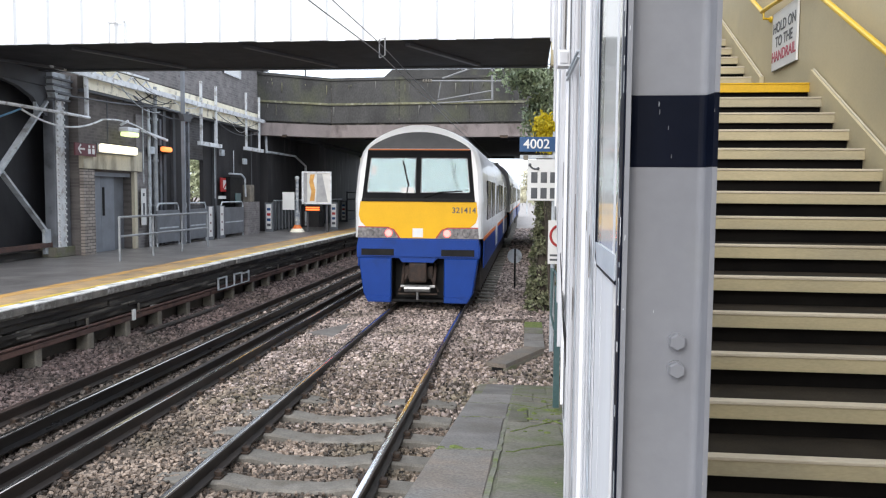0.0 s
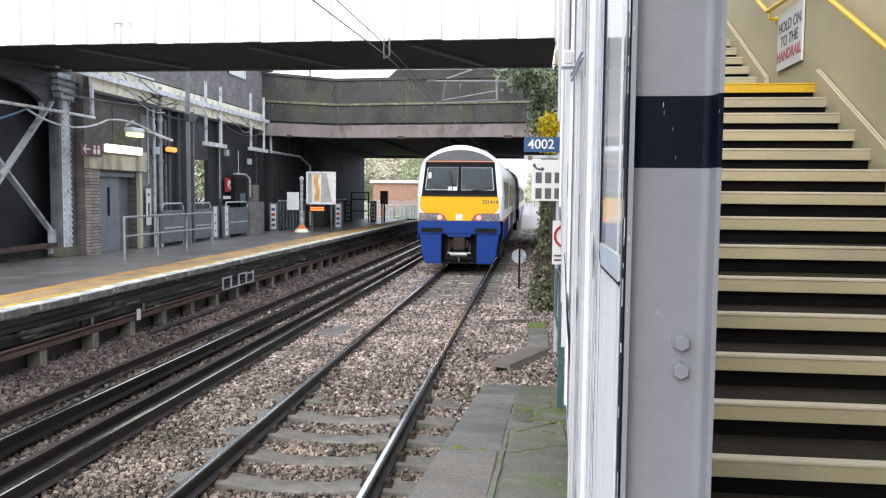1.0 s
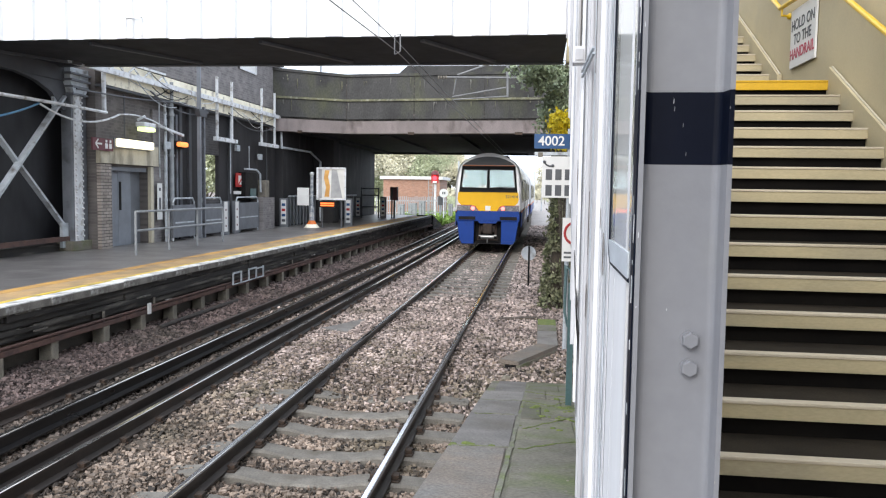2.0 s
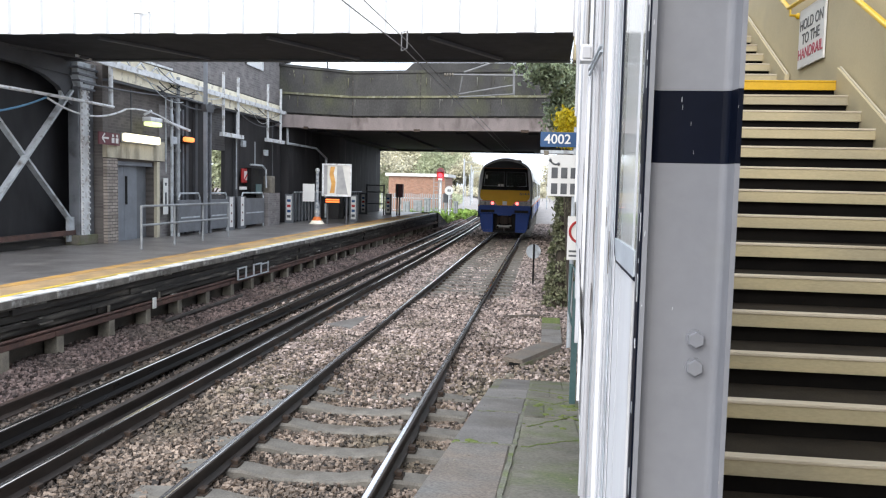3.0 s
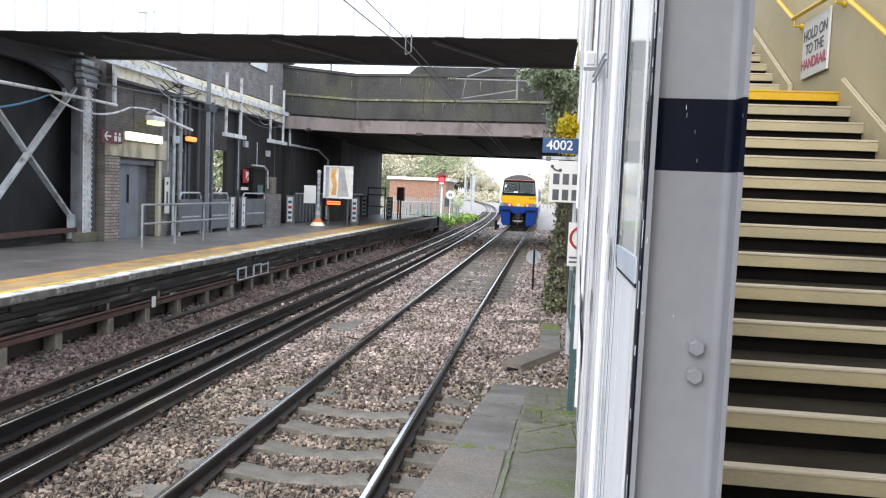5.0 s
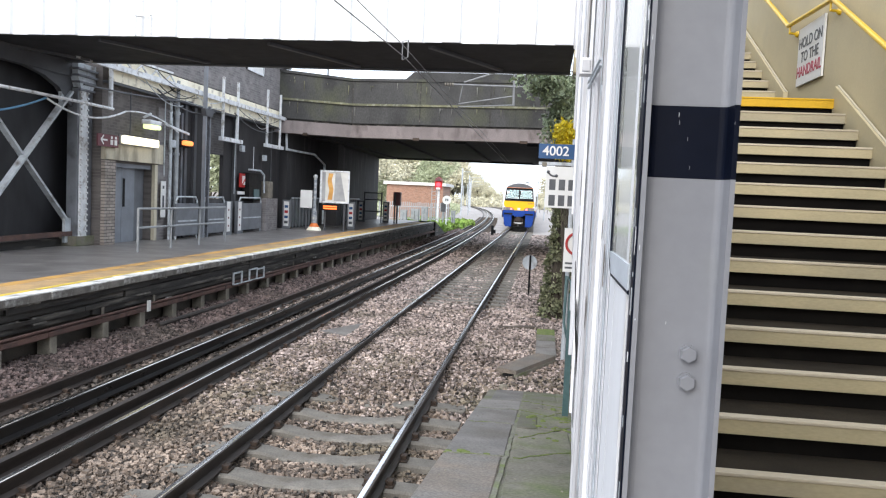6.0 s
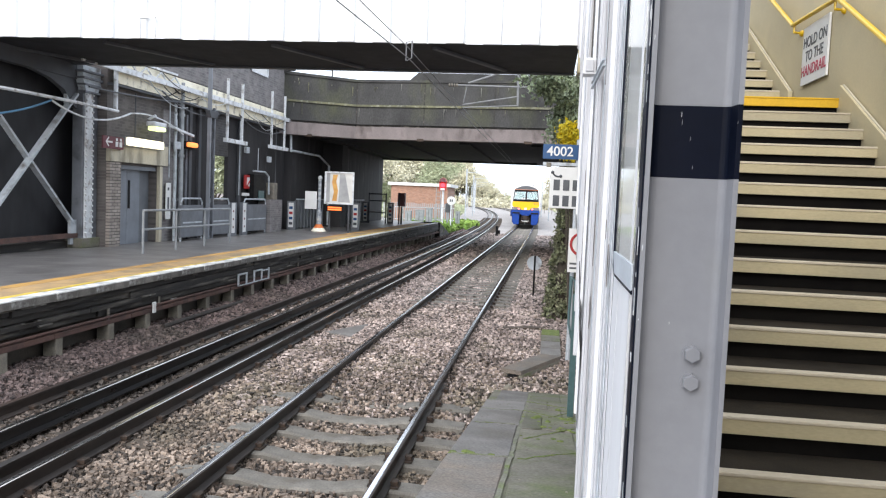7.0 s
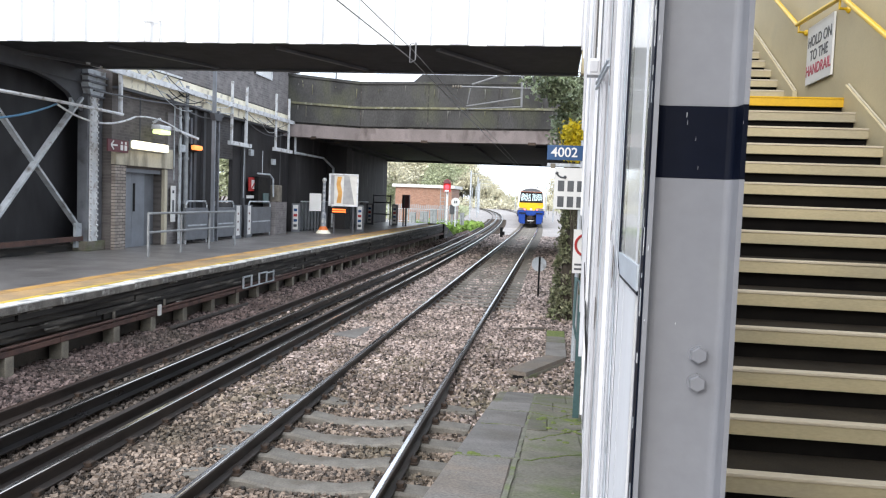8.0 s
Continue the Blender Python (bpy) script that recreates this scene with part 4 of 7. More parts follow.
    # dark posts between the bays
    for y in (21.0, 21.6, 24.6):
        boxpart("wall_post", W + 0.003, W + 0.1, y, y + 0.16, PLAT_Z, 4.66, "dark_paint", h)


def build_road_bridge():
    b = thing("road_bridge", "dark mossy concrete road bridge with a bent parapet", "road bridge")
    ax, ay, cx, cy, dx, dy = -7.62, 30.0, -10.9, 28.2, 6.0, 28.6

    def wall(name, x0, y0, x1, y1, z0, z1, z2, z3, depth, mat, label="", front=0.0):
        bm = B()
        d = Vector((x1 - x0, y1 - y0, 0)).normalized()
        n = Vector((d.y, -d.x, 0))
        a = Vector((x0, y0, 0)) + n * front
        c = Vector((x1, y1, 0)) + n * front
        vs = [bm.verts.new(p) for p in (a + Vector((0, 0, z0)), c + Vector((0, 0, z2)), c + Vector((0, 0, z3)), a + Vector((0, 0, z1)))]
        ws = [bm.verts.new(v.co - n * depth) for v in vs]
        bm.faces.new(vs)
        bm.faces.new(ws[::-1])
        for i in range(4):
            bm.faces.new((vs[i], ws[i], ws[(i + 1) % 4], vs[(i + 1) % 4]))
        bmesh.ops.recalc_face_normals(bm, faces=bm.faces)
        return part(name, bm, mat, b, label)
    for x0, y0, x1, y1 in ((cx, cy, ax, ay), (ax, ay, dx, dy)):
        wall("parapet", x0, y0, x1, y1, 5.86, 6.82 if x0 == cx else 6.72, 5.86, 6.72, 0.3, "concrete_mossy", "stained concrete parapet panel")
        wall("parapet_cap", x0, y0, x1, y1, 6.82 if x0 == cx else 6.72, 6.92 if x0 == cx else 6.82, 6.72, 6.82, 0.4, "concrete_mossy", "", 0.05)
        wall("moss_ledge", x0, y0, x1, y1, 5.78, 5.86, 5.78, 5.86, 0.4, "moss_ledge", "mossy projecting ledge", 0.06)
        wall("lower_panel", x0, y0, x1, y1, 5.1, 5.78, 5.1, 5.78, 0.3, "concrete_mossy")
        wall("shadow_gap", x0, y0, x1, y1, 5.0, 5.1, 5.0, 5.1, 0.3, "black_board", "", -0.08)
        wall("beam", x0, y0, x1, y1, 4.55, 5.02, 4.55, 5.02, 0.5, "fascia", "weathered lilac-brown edge beam", 0.04)
    for xs in (-7.6, -4.9, -2.2):
        ys = ay + (dy - ay) * (xs - ax) / (dx - ax)
        boxpart("panel_joint", xs - 0.02, xs + 0.02, ys - 0.012, ys + 0.05, 5.1, 6.72, "black_board", b)
    for xs, w in ((-5.0, 0.25), (-0.9, 0.3), (-9.2, 0.2)):
        ys = ay + (dy - ay) * (xs - ax) / (dx - ax) if xs > ax else cy + (ay - cy) * (xs - cx) / (ax - cx)
        boxpart("bearing_plate", xs - w / 2, xs + w / 2, ys - 0.08, ys + 0.1, 4.5, 4.6, "iron", b)
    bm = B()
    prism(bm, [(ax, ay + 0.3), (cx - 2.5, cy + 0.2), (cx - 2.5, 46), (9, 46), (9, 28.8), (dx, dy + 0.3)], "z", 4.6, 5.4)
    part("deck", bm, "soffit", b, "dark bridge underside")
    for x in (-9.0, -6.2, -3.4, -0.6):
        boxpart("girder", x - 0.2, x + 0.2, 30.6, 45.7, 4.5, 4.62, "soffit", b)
    boxpart("far_beam", -13, 9, 45.6, 46.1, 4.5, 6.6, "concrete_mossy", b)
    boxpart("hump", -5.4, 6.0, 31.0, 31.4, 6.5, 7.3, "concrete_mossy", b, "raised parapet section behind")
    bm = B()
    prism(bm, [(-6.3, 6.5), (-5.4, 6.5), (-5.4, 7.3)], "y", 31.0, 31.4)
    part("hump_slope", bm, "concrete_mossy", b)
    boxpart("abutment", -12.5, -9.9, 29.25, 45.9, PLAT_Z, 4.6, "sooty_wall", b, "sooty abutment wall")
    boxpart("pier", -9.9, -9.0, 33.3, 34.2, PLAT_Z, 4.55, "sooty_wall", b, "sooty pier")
    boxpart("abutment", 1.3, 4.0, 29.0, 46.0, -0.4, 4.6, "dark_brick", b, "sooty brick abutment")
    # lime drips and moss patches down the parapet
    dr = random.Random(17)
    for k in range(34):
        xs = dr.uniform(-10.3, 0.8)
        ys = ay + (dy - ay) * (xs - ax) / (dx - ax) if xs > ax else cy + (ay - cy) * (xs - cx) / (ax - cx)
        zt, ln, ww = dr.choice((6.68, 6.55, 5.74)), dr.uniform(0.05, 0.45), dr.uniform(0.006, 0.02)
        bm = B()
        prism(bm, [(xs - ww, zt), (xs + ww, zt - 0.02), (xs + ww * 0.5, zt - ln * 0.6), (xs, zt - ln), (xs - ww * 0.6, zt - ln * 0.5)], "y", ys - 0.045, ys + 0.02)
        part("drip_stain", bm, "moss_ledge" if k % 3 else "lime", b, "pale lime drip")
    bm = B()
    rod(bm, (-8.6, 29.9, 6.8), (-8.6, 29.9, 7.6), 0.03)
    part("pole", bm, "dark_paint", b)


# ---- the near side: stairs, steel column, white side wall ----
RISE, GOING, ST_X0, ST_X1 = 0.17, 0.319, 0.42, 2.58


def build_stairs():
    s = thing("staircase", "public staircase with cream nosings and black open-looking risers", "staircase")
    steps = []
    for n in range(-1, 13):
        steps.append((3.51 + n * GOING, 1.2525 + n * RISE, "nosing"))
    steps.append((3.51 + 13 * GOING, 1.2525 + 13 * RISE, "stair_yellow"))
    y2 = 3.51 + 13 * GOING + 1.62
    for k in range(9):
        steps.append((y2 + k * GOING, 1.2525 + (14 + k) * RISE, "nosing"))
    for i, (y, z, mat) in enumerate(steps):
        deep = 1.7 if mat == "stair_yellow" else GOING + 0.1
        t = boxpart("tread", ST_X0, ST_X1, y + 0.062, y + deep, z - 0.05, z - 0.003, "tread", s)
        boxpart("nosing_strip", ST_X0, ST_X1, y - 0.006, y + 0.06, z - 0.016, z, mat, t, "yellow nosing strip" if mat == "stair_yellow" else "cream nosing strip", 0.004)
        boxpart("nosing_face", ST_X0, ST_X1, y, y + 0.058, z - 0.088, z - 0.0165, mat if mat == "stair_yellow" else "nosing_face", t, "", 0.003)
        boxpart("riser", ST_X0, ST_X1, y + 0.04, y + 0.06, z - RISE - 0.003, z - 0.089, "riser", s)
    # sloping string against the wall
    for ya, za, yb, zb in ((3.1, 1.03, 7.66, 3.46), (9.28, 3.63, 12.2, 5.19)):
        bm = B()
        prism(bm, [(ya, za - 0.2), (yb, zb - 0.2), (yb, zb + 0.12), (ya, za + 0.12)], "x", ST_X1, ST_X1 + 0.05)
        part("string", bm, "stair_wall", s, "painted stair string")
        bm = B()
        bar(bm, (ST_X1 + 0.03, ya, za + 0.125), (ST_X1 + 0.03, yb, zb + 0.125), 0.016, 0.012)
        part("string_cap", bm, "stair_trim", s, "pale string capping")
    boxpart("landing_front", ST_X0, ST_X1, FB_Y0 - 0.9, FB_Y0 + 0.5, 5.0, 5.18, "tread", s)
    w = boxpart("wall_stair", ST_X1 + 0.06, ST_X1 + 0.2, 2.2, 15.0, PLAT_Z, 7.9, "stair_wall")
    tagged(w, "smooth cream painted wall beside the stairs", "wall", kind="structure")
    e = boxpart("wall_stair_end", ST_X0, ST_X1 + 0.2, FB_Y1 - 0.2, FB_Y1, 5.0, 7.9, "stair_wall")
    tagged(e, "smooth cream painted wall at the stair head", "wall", kind="structure")
    # yellow handrail with brackets
    h = thing("handrail", "bright yellow tubular handrail on wall brackets", "handrail")
    x = ST_X1 - 0.03
    bm = B()
    pipe(bm, [(x, 3.0, 1.83), (x, 7.8, 4.40), (x, 9.16, 4.45), (x, 12.2, 6.08)], 0.024, 10)
    part("tube", bm, "rail_yellow", h)
    for y, z in ((7.85, 4.40), (9.1, 4.45), (6.0, 3.44), (4.0, 2.37)):
        bm = B()
        pipe(bm, [(x, y, z - 0.02), (x, y, z - 0.09), (x + 0.1, y, z - 0.1)], 0.012, 8)
        ball(bm, (x + 0.085, y, z - 0.1), 0.035, 8)
        part("bracket", bm, "rail_yellow", h)
    # notice under the rail
    g = thing("wall_notice", "white notice in dark and red letters on the stair wall", "notice")
    xx = ST_X1 + 0.03
    boxpart("panel", xx, xx + 0.02, 8.17, 8.95, 3.755, 4.362, "sign_white", g)
    rot = Matrix.Rotation(radians(-90), 4, "Z") @ Matrix.Rotation(radians(90), 4, "X")
    for k, (txt, mt, z) in enumerate((("HOLD ON", "ink", 4.19), ("TO THE", "ink", 4.04), ("HANDRAIL", "red_ink", 3.89))):
        words("lettering", txt, 0.155, mt, g, Matrix.Translation((xx - 0.003, 8.56, z)) @ rot)


def build_column():
    c = thing("steel_column", "grey painted steel column with a navy band", "column")
    y, xa, xb, d, tf = 1.70, 0.195, 0.380, 0.052, 0.010
    z0, z1, b0, b1 = PLAT_Z - 0.02, 6.5, 2.462, 2.612
    for nm, za, zb, mt, lb in (("shaft", z0, b0, "column_grey", ""), ("band", b0 + 0.0003, b1 - 0.0003, "navy", "navy painted contrast band"), ("shaft", b1, z1, "column_grey", "")):
        bm = B()
        r, tp = 0.016, 0.004

        def root(cx, sx, sy):
            # rounded root between the web and one half of a flange
            pts = [(cx, y + sy * (0.006 + r))] + [(cx + sx * r * (1 - math.cos(a)), y + sy * (0.006 + r * (1 - math.sin(a)))) for a in [radians(18 * q) for q in range(1, 5)]]
            return pts + [(cx + sx * r, y + sy * 0.006)]
        fl, fr_ = xa + tf + tp, xb - tf - tp
        o = [(xa, y - d), (xa + tf, y - d)] + root(fl, 1, -1) + root(fr_, -1, -1)[::-1] + [(xb - tf, y - d), (xb, y - d),
             (xb, y + d), (xb - tf, y + d)] + root(fr_, -1, 1) + root(fl, 1, 1)[::-1] + [(xa + tf, y + d), (xa, y + d)]
        prism(bm, o, "z", za, zb)
        part(nm, bm, mt, c, lb)
    rng = random.Random(12)
    for k in range(22):
        if k < 2:
            xc, yc, zc, w, h = 0.268 + 0.002 * k, y - 0.0068, 2.594 - 0.016 * k, 0.0007, 0.006
        elif k < 6:
            xc, yc, zc, w, h = rng.uniform(0.26, 0.32), y - 0.0068, rng.uniform(2.15, 2.75), 0.0006, rng.uniform(0.002, 0.006)
        else:
            left = k % 2
            xc, yc = (xa + 0.004, y - d - 0.0022) if left else (xb - 0.009, y - d - 0.0006)
            zc, w, h = rng.uniform(1.6, 3.0), rng.uniform(0.0005, 0.0012), rng.uniform(0.002, 0.012)
        bm = B()
        prism(bm, [(xc - w, zc - h), (xc + w * 0.6, zc - h * 0.7), (xc + w, zc + h * 0.4), (xc, zc + h), (xc - w * 0.8, zc + h * 0.3)], "y", yc, yc + 0.0005)
        part("paint_chip", bm, "column_grey" if k % 3 else "pale_steel", c)
    boxpart("edge_strip", xa - 0.004, xa - 0.0005, y - d + 0.003, y - d + 0.052, z0, z1, "navy", c, "chipped navy paint strip")
    for k in range(26):
        zc, hh, yc = rng.uniform(1.2, 3.3), rng.uniform(0.004, 0.03), y - d + rng.uniform(0.004, 0.03)
        boxpart("paint_chip", xa - 0.0046, xa - 0.0036, yc, yc + rng.uniform(0.003, 0.012), zc - hh, zc + hh, "white_paint" if k % 2 else "steel_grey", c)
    boxpart("edge_face", xa, xa + tf, y - d - 0.0015, y - d - 0.0002, z0, z1, "column_grey", c, "worn flange edge")
    for z in (2.094, 2.034):
        bm = B()
        rod(bm, (0.3175, y - 0.006, z), (0.3175, y - 0.012, z), 0.0195, 16)
        vs = rod(bm, (0.3175, y - 0.010, z), (0.3175, y - 0.026, z), 0.018, 6)
        bmesh.ops.bevel(bm, geom=[e for e in bm.edges if all(v.co.y < y - 0.025 for v in e.verts)], offset=0.002, segments=1, affect="EDGES")
        part("bolt", bm, "column_grey", c, "painted hexagon bolt head")


def build_side_wall():
    """White-painted timber side of the stairs, its far edge leaning away as it rises."""
    w = thing("wall_side", "peeling white painted timber side wall beside the stairs", "wall", kind="structure")
    xa, ya, xb, yb = 0.205, 1.8, 0.335, 11.6

    def xw(y):
        return xa + (xb - xa) * (y - ya) / (yb - ya)

    def sheet(name, y0, y1, z0, z1, z2, z3, proud, mat, label="", thick=0.05):
        bm = B()
        vs = [bm.verts.new(p) for p in ((xw(y0) - proud, y0, z0), (xw(y1) - proud, y1, z2), (xw(y1) - proud, y1, z3), (xw(y0) - proud, y0, z1))]
        ws = [bm.verts.new(v.co + Vector((thick, 0, 0))) for v in vs]
        bm.faces.new(vs)
        bm.faces.new(ws[::-1])
        for i in range(4):
            bm.faces.new((vs[i], ws[i], ws[(i + 1) % 4], vs[(i + 1) % 4]))
        bmesh.ops.recalc_face_normals(bm, faces=bm.faces)
        return part(name, bm, mat, w, label)

    def low(y):
        # the lower edge climbs with the stairs
        pts = ((1.0, 0.6), (4.1, 0.8), (6.2, 1.55), (8.2, 2.6), (9.6, 3.5), (11.6, 4.75), (14.0, 5.0))
        for (p, a), (q, b) in zip(pts, pts[1:]):
            if y <= q:
                return a + (b - a) * (y - p) / (q - p)
        return 5.0
    edges = [1.8, 2.15, 2.5, 2.9, 3.35, 3.8, 4.3, 4.9, 5.5, 6.2, 6.9, 7.6, 8.4, 9.2, 10.1, 11.0, 12.0, 13.3]
    def top(y):
        return 3.35 + 0.34 * (y - 1.8)
    for k, (a, b) in enumerate(zip(edges, edges[1:])):
        sheet("board", a + 0.006, b - 0.006, low(a), top(a), low(b), top(b), random.uniform(0, 0.012), "white_dirty" if k in (4, 9, 12) else "white_paint")
        if k % 2 == 0 and k > 1:
            sheet("batten", b - 0.03, b + 0.03, low(b) + 0.01, top(b - 0.03), low(b) + 0.05, top(b + 0.03), 0.024, "white_dirty" if k % 4 == 0 else "white_paint", "raised white batten")
        if k in (3, 5, 8):
            sheet("corner_strip", a + 0.1, a + 0.135, low(a) + 0.02, top(a), low(a) + 0.02, top(a), 0.03, "white_dirty", "grey weathered strip")
    rg = random.Random(7)
    for k in range(26):
        y, z, hh = rg.uniform(2.5, 7.5), rg.uniform(1.0, 3.6), rg.uniform(0.04, 0.22)
        if z - hh < low(y) + 0.1:
            continue
        bm = B()
        o = [(y, z - hh), (y + rg.uniform(0.01, 0.04), z - hh * 0.2), (y + rg.uniform(0.0, 0.03), z + hh), (y - rg.uniform(0.0, 0.02), z + hh * 0.3)]
        prism(bm, o, "x", xw(y) - 0.0135, xw(y) - 0.011)
        part("peeled_patch", bm, "peeled", w, "bare timber under peeled paint")
    for k, y in enumerate((2.34, 2.47, 2.63, 2.8, 2.99, 3.2, 3.47, 3.78, 4.15, 4.6, 5.15, 5.84, 6.7, 7.9, 9.5)):
        hw = 0.0022 * y * y * rg.uniform(0.5, 1.4)
        sheet("groove", y - hw, y + hw, low(y) + 0.12, top(y) - 0.02, low(y) + 0.12, top(y) - 0.02, 0.0145, ("white_dirty", "steel_grey", "white_dirty", "white_dirty", "groove")[k % 5], "weathered groove between boards", 0.003)
    for y, z0, z1, hw in ((5.6, 3.36, 4.3, 0.05), (5.2, 3.42, 4.2, 0.03), (4.15, 3.15, 3.95, 0.03), (3.35, 2.9, 3.6, 0.025), (2.98, 2.95, 3.1, 0.05)):
        sheet("dark_line", y - hw, y + hw, z0, z1, z0, z1, 0.0165, "peeled", "dark gap between boards", 0.003)
    bm = B()
    o = [(5.3, 2.0), (4.72, 1.6), (4.52, 1.54), (4.2, 1.4), (4.0, 1.24), (3.86, 1.08), (3.84, 1.12), (3.93, 1.27), (3.98, 1.42), (4.2, 1.6), (4.6, 1.66), (5.25, 2.02)]
    prism(bm, o, "x", xw(4.6) - 0.02, xw(4.6) - 0.0175)
    part("split", bm, "black", w, "open black split in the timber")
    return xw


def build_close():
    # Out-of-view ceiling, added to keep light off the column and lower stairs.
    c = boxpart("ceiling_platform", 0.0, 7.0, -14.0, 0.5, 4.3, 4.42, "stair_wall")
    tagged(c, "plain unseen ceiling added to shade the column and lower stairs", "ceiling", kind="structure")
    # Out-of-view walls, added to close off light behind and beside the camera.
    for nm, b in (("wall_back", (-0.4, 7.0, -14.2, -14.0, PLAT_Z, 4.3)), ("wall_outer", (7.0, 7.2, -14.2, 3.9, PLAT_Z, 4.42))):
        tagged(boxpart(nm, *b, "stair_wall"), "plain unseen cream wall added to close the near platform", "wall", kind="structure")
    # Mostly hidden wall, added so the train side mirrors dark brick, not sky.
    w = boxpart("wall_bank", 1.4, 1.7, 16.7, 28.9, -0.4, 2.4, "dark_brick")
    tagged(w, "plain dark brick wall added to darken reflections on the train side", "wall", kind="structure")


build_ground()
build_close()
build_tracks()
build_stones()
build_far_platform()
build_near_platform()
build_footbridge()
build_support_tower()
build_station_building()
build_road_bridge()
build_stairs()
build_column()
side_x = build_side_wall()


# ---- the departing train: front at y = 0 of its own space, body towards +y ----
def rake(z):
    return max(0.0, z - 2.26) * 0.12


LEVELS = [(1.36, 1.5), (1.37, 2.3), (1.33, 2.9), (1.27, 3.2), (1.23, 3.315), (1.17, 3.41), (1.095, 3.495), (0.99, 3.575), (0.86, 3.655), (0.7, 3.735), (0.54, 3.795), (0.36, 3.845), (0.18, 3.875), (0.06, 3.88)]


def loft(bm, levels, stations):
    """Skin over (half width, z) levels at stations of (y function, width factor)."""
    rings = []
    for yf, k in stations:
        rings.append([(bm.verts.new((-w * k, yf(z), z)), bm.verts.new((w * k, yf(z), z))) for w, z in levels])
    for p, q in zip(rings, rings[1:]):
        for i in range(len(levels) - 1):
            for s in (0, 1):
                bm.faces.new((p[i][s], p[i + 1][s], q[i + 1][s], q[i][s]))
        bm.faces.new((p[-1][0], p[-1][1], q[-1][1], q[-1][0]))
        bm.faces.new((p[0][0], p[0][1], q[0][1], q[0][0]))
    for r in (rings[0], rings[-1]):
        for i in range(len(levels) - 1):
            bm.faces.new((r[i][0], r[i][1], r[i + 1][1], r[i + 1][0]))
    bmesh.ops.recalc_face_normals(bm, faces=bm.faces)


def front_panel(name, outline, mat, parent, label="", off=0.008, thick=0.02):
    bm = B()
    a = [bm.verts.new((x, rake(z) - off, z)) for x, z in outline]
    b = [bm.verts.new((x, rake(z) - off + thick, z)) for x, z in outline]
    n = len(a)
    bm.faces.new(a)
    bm.faces.new(b[::-1])
    for i in range(n):
        bm.faces.new((a[i], b[i], b[(i + 1) % n], a[(i + 1) % n]))
    bmesh.ops.recalc_face_normals(bm, faces=bm.faces)
    return part(name, bm, mat, parent, label)


def build_carriage(train, y0, y1, lead):
    bm = B()
    y1, y0 = y1 - y0, 0.0
    if lead:
        st = [(lambda z: rake(z), 0.93), (lambda z: rake(z) + 0.05, 0.97), (lambda z: rake(z) + 0.16, 1.0), (lambda z: y1, 1.0)]
    else:
        st = [(lambda z: y0, 1.0), (lambda z: y1, 1.0)]
    loft(bm, LEVELS, st)
    body = part("carriage", bm, "train_white", train, "white carriage body", smooth=False)
    a = 0.5 if lead else y0
    for s in (-1, 1):
        boxpart("lower_side", s * 1.37 - 0.02, s * 1.37 + 0.006, a, y1, 0.85, 1.44, "train_blue", body, "blue lower body side")
        boxpart("waist_line", s * 1.37 - 0.02, s * 1.37 + 0.008, a + 0.05, y1, 1.44, 1.52, "orange", body, "thin orange waist line")
    boxpart("underframe", -1.25, 1.25, a + 0.6, y1 - 0.1, 0.28, 1.5, "under", body)
    bm = B()
    top = [(w * 0.99, z + 0.012) for w, z in LEVELS[7:]]
    rings = []
    for y in (a + 0.9, y1 - 0.05):
        rings.append([bm.verts.new((s * w, y, z)) for s, row in ((-1, top), (1, top[::-1])) for w, z in row])
    for i in range(len(rings[0]) - 1):
        bm.faces.new((rings[0][i], rings[0][i + 1], rings[1][i + 1], rings[1][i]))
    part("roof_skin", bm, "train_roof", body, "grey roof")
    for yp in (4.2, 9.0, 14.0):
        boxpart("roof_pod", -0.62, 0.62, yp, yp + 1.7, 3.8, 3.95, "train_roof", body, "grey roof ventilator pod", 0.03)
    if not lead:
        boxpart("gangway", -0.6, 0.6, -0.45, 0.05, 0.9, 3.0, "black", body)
    span = y1 - a
    for s in (1, -1):
        for k in range(7):
            y = a + 1.2 + k * (span - 2.2) / 7
            if k in (2, 5):
                d = boxpart("door", s * 1.372 - 0.02, s * 1.372 + 0.008, y, y + 1.3, 0.95, 2.9, "train_white", body, "white sliding double door")
                for j in (0.12, 0.72):
                    boxpart("door_window", s * 1.382 - 0.01, s * 1.382 + 0.004, y + j, y + j + 0.46, 1.85, 2.7, "side_glass", d)
            else:
                boxpart("side_window", s * 1.372 - 0.02, s * 1.372 + 0.008, y, y + 1.7, 1.85, 2.75, "side_glass", body, "dark tinted side window")
    for yb in (a + 2.9, y1 - 3.4):
        bm = B()
        bx(bm, -1.15, 1.15, yb - 1.6, yb + 1.6, 0.3, 0.62, 0.04)
        for s in (-1, 1):
            for dy in (-1.1, 1.1):
                ball(bm, (s * 1.12, yb + dy, 0.46), 0.14, 8)
        bg = part("bogie", bm, "under", body, "dark bogie frame")
        for dy in (-1.1, 1.1):
            for s in (-1, 1):
                bm = B()
                rod(bm, (s * 0.68, yb + dy, 0.42), (s * 0.81, yb + dy, 0.42), 0.42, 20)
                part("wheel", bm, "iron", body)
    return body


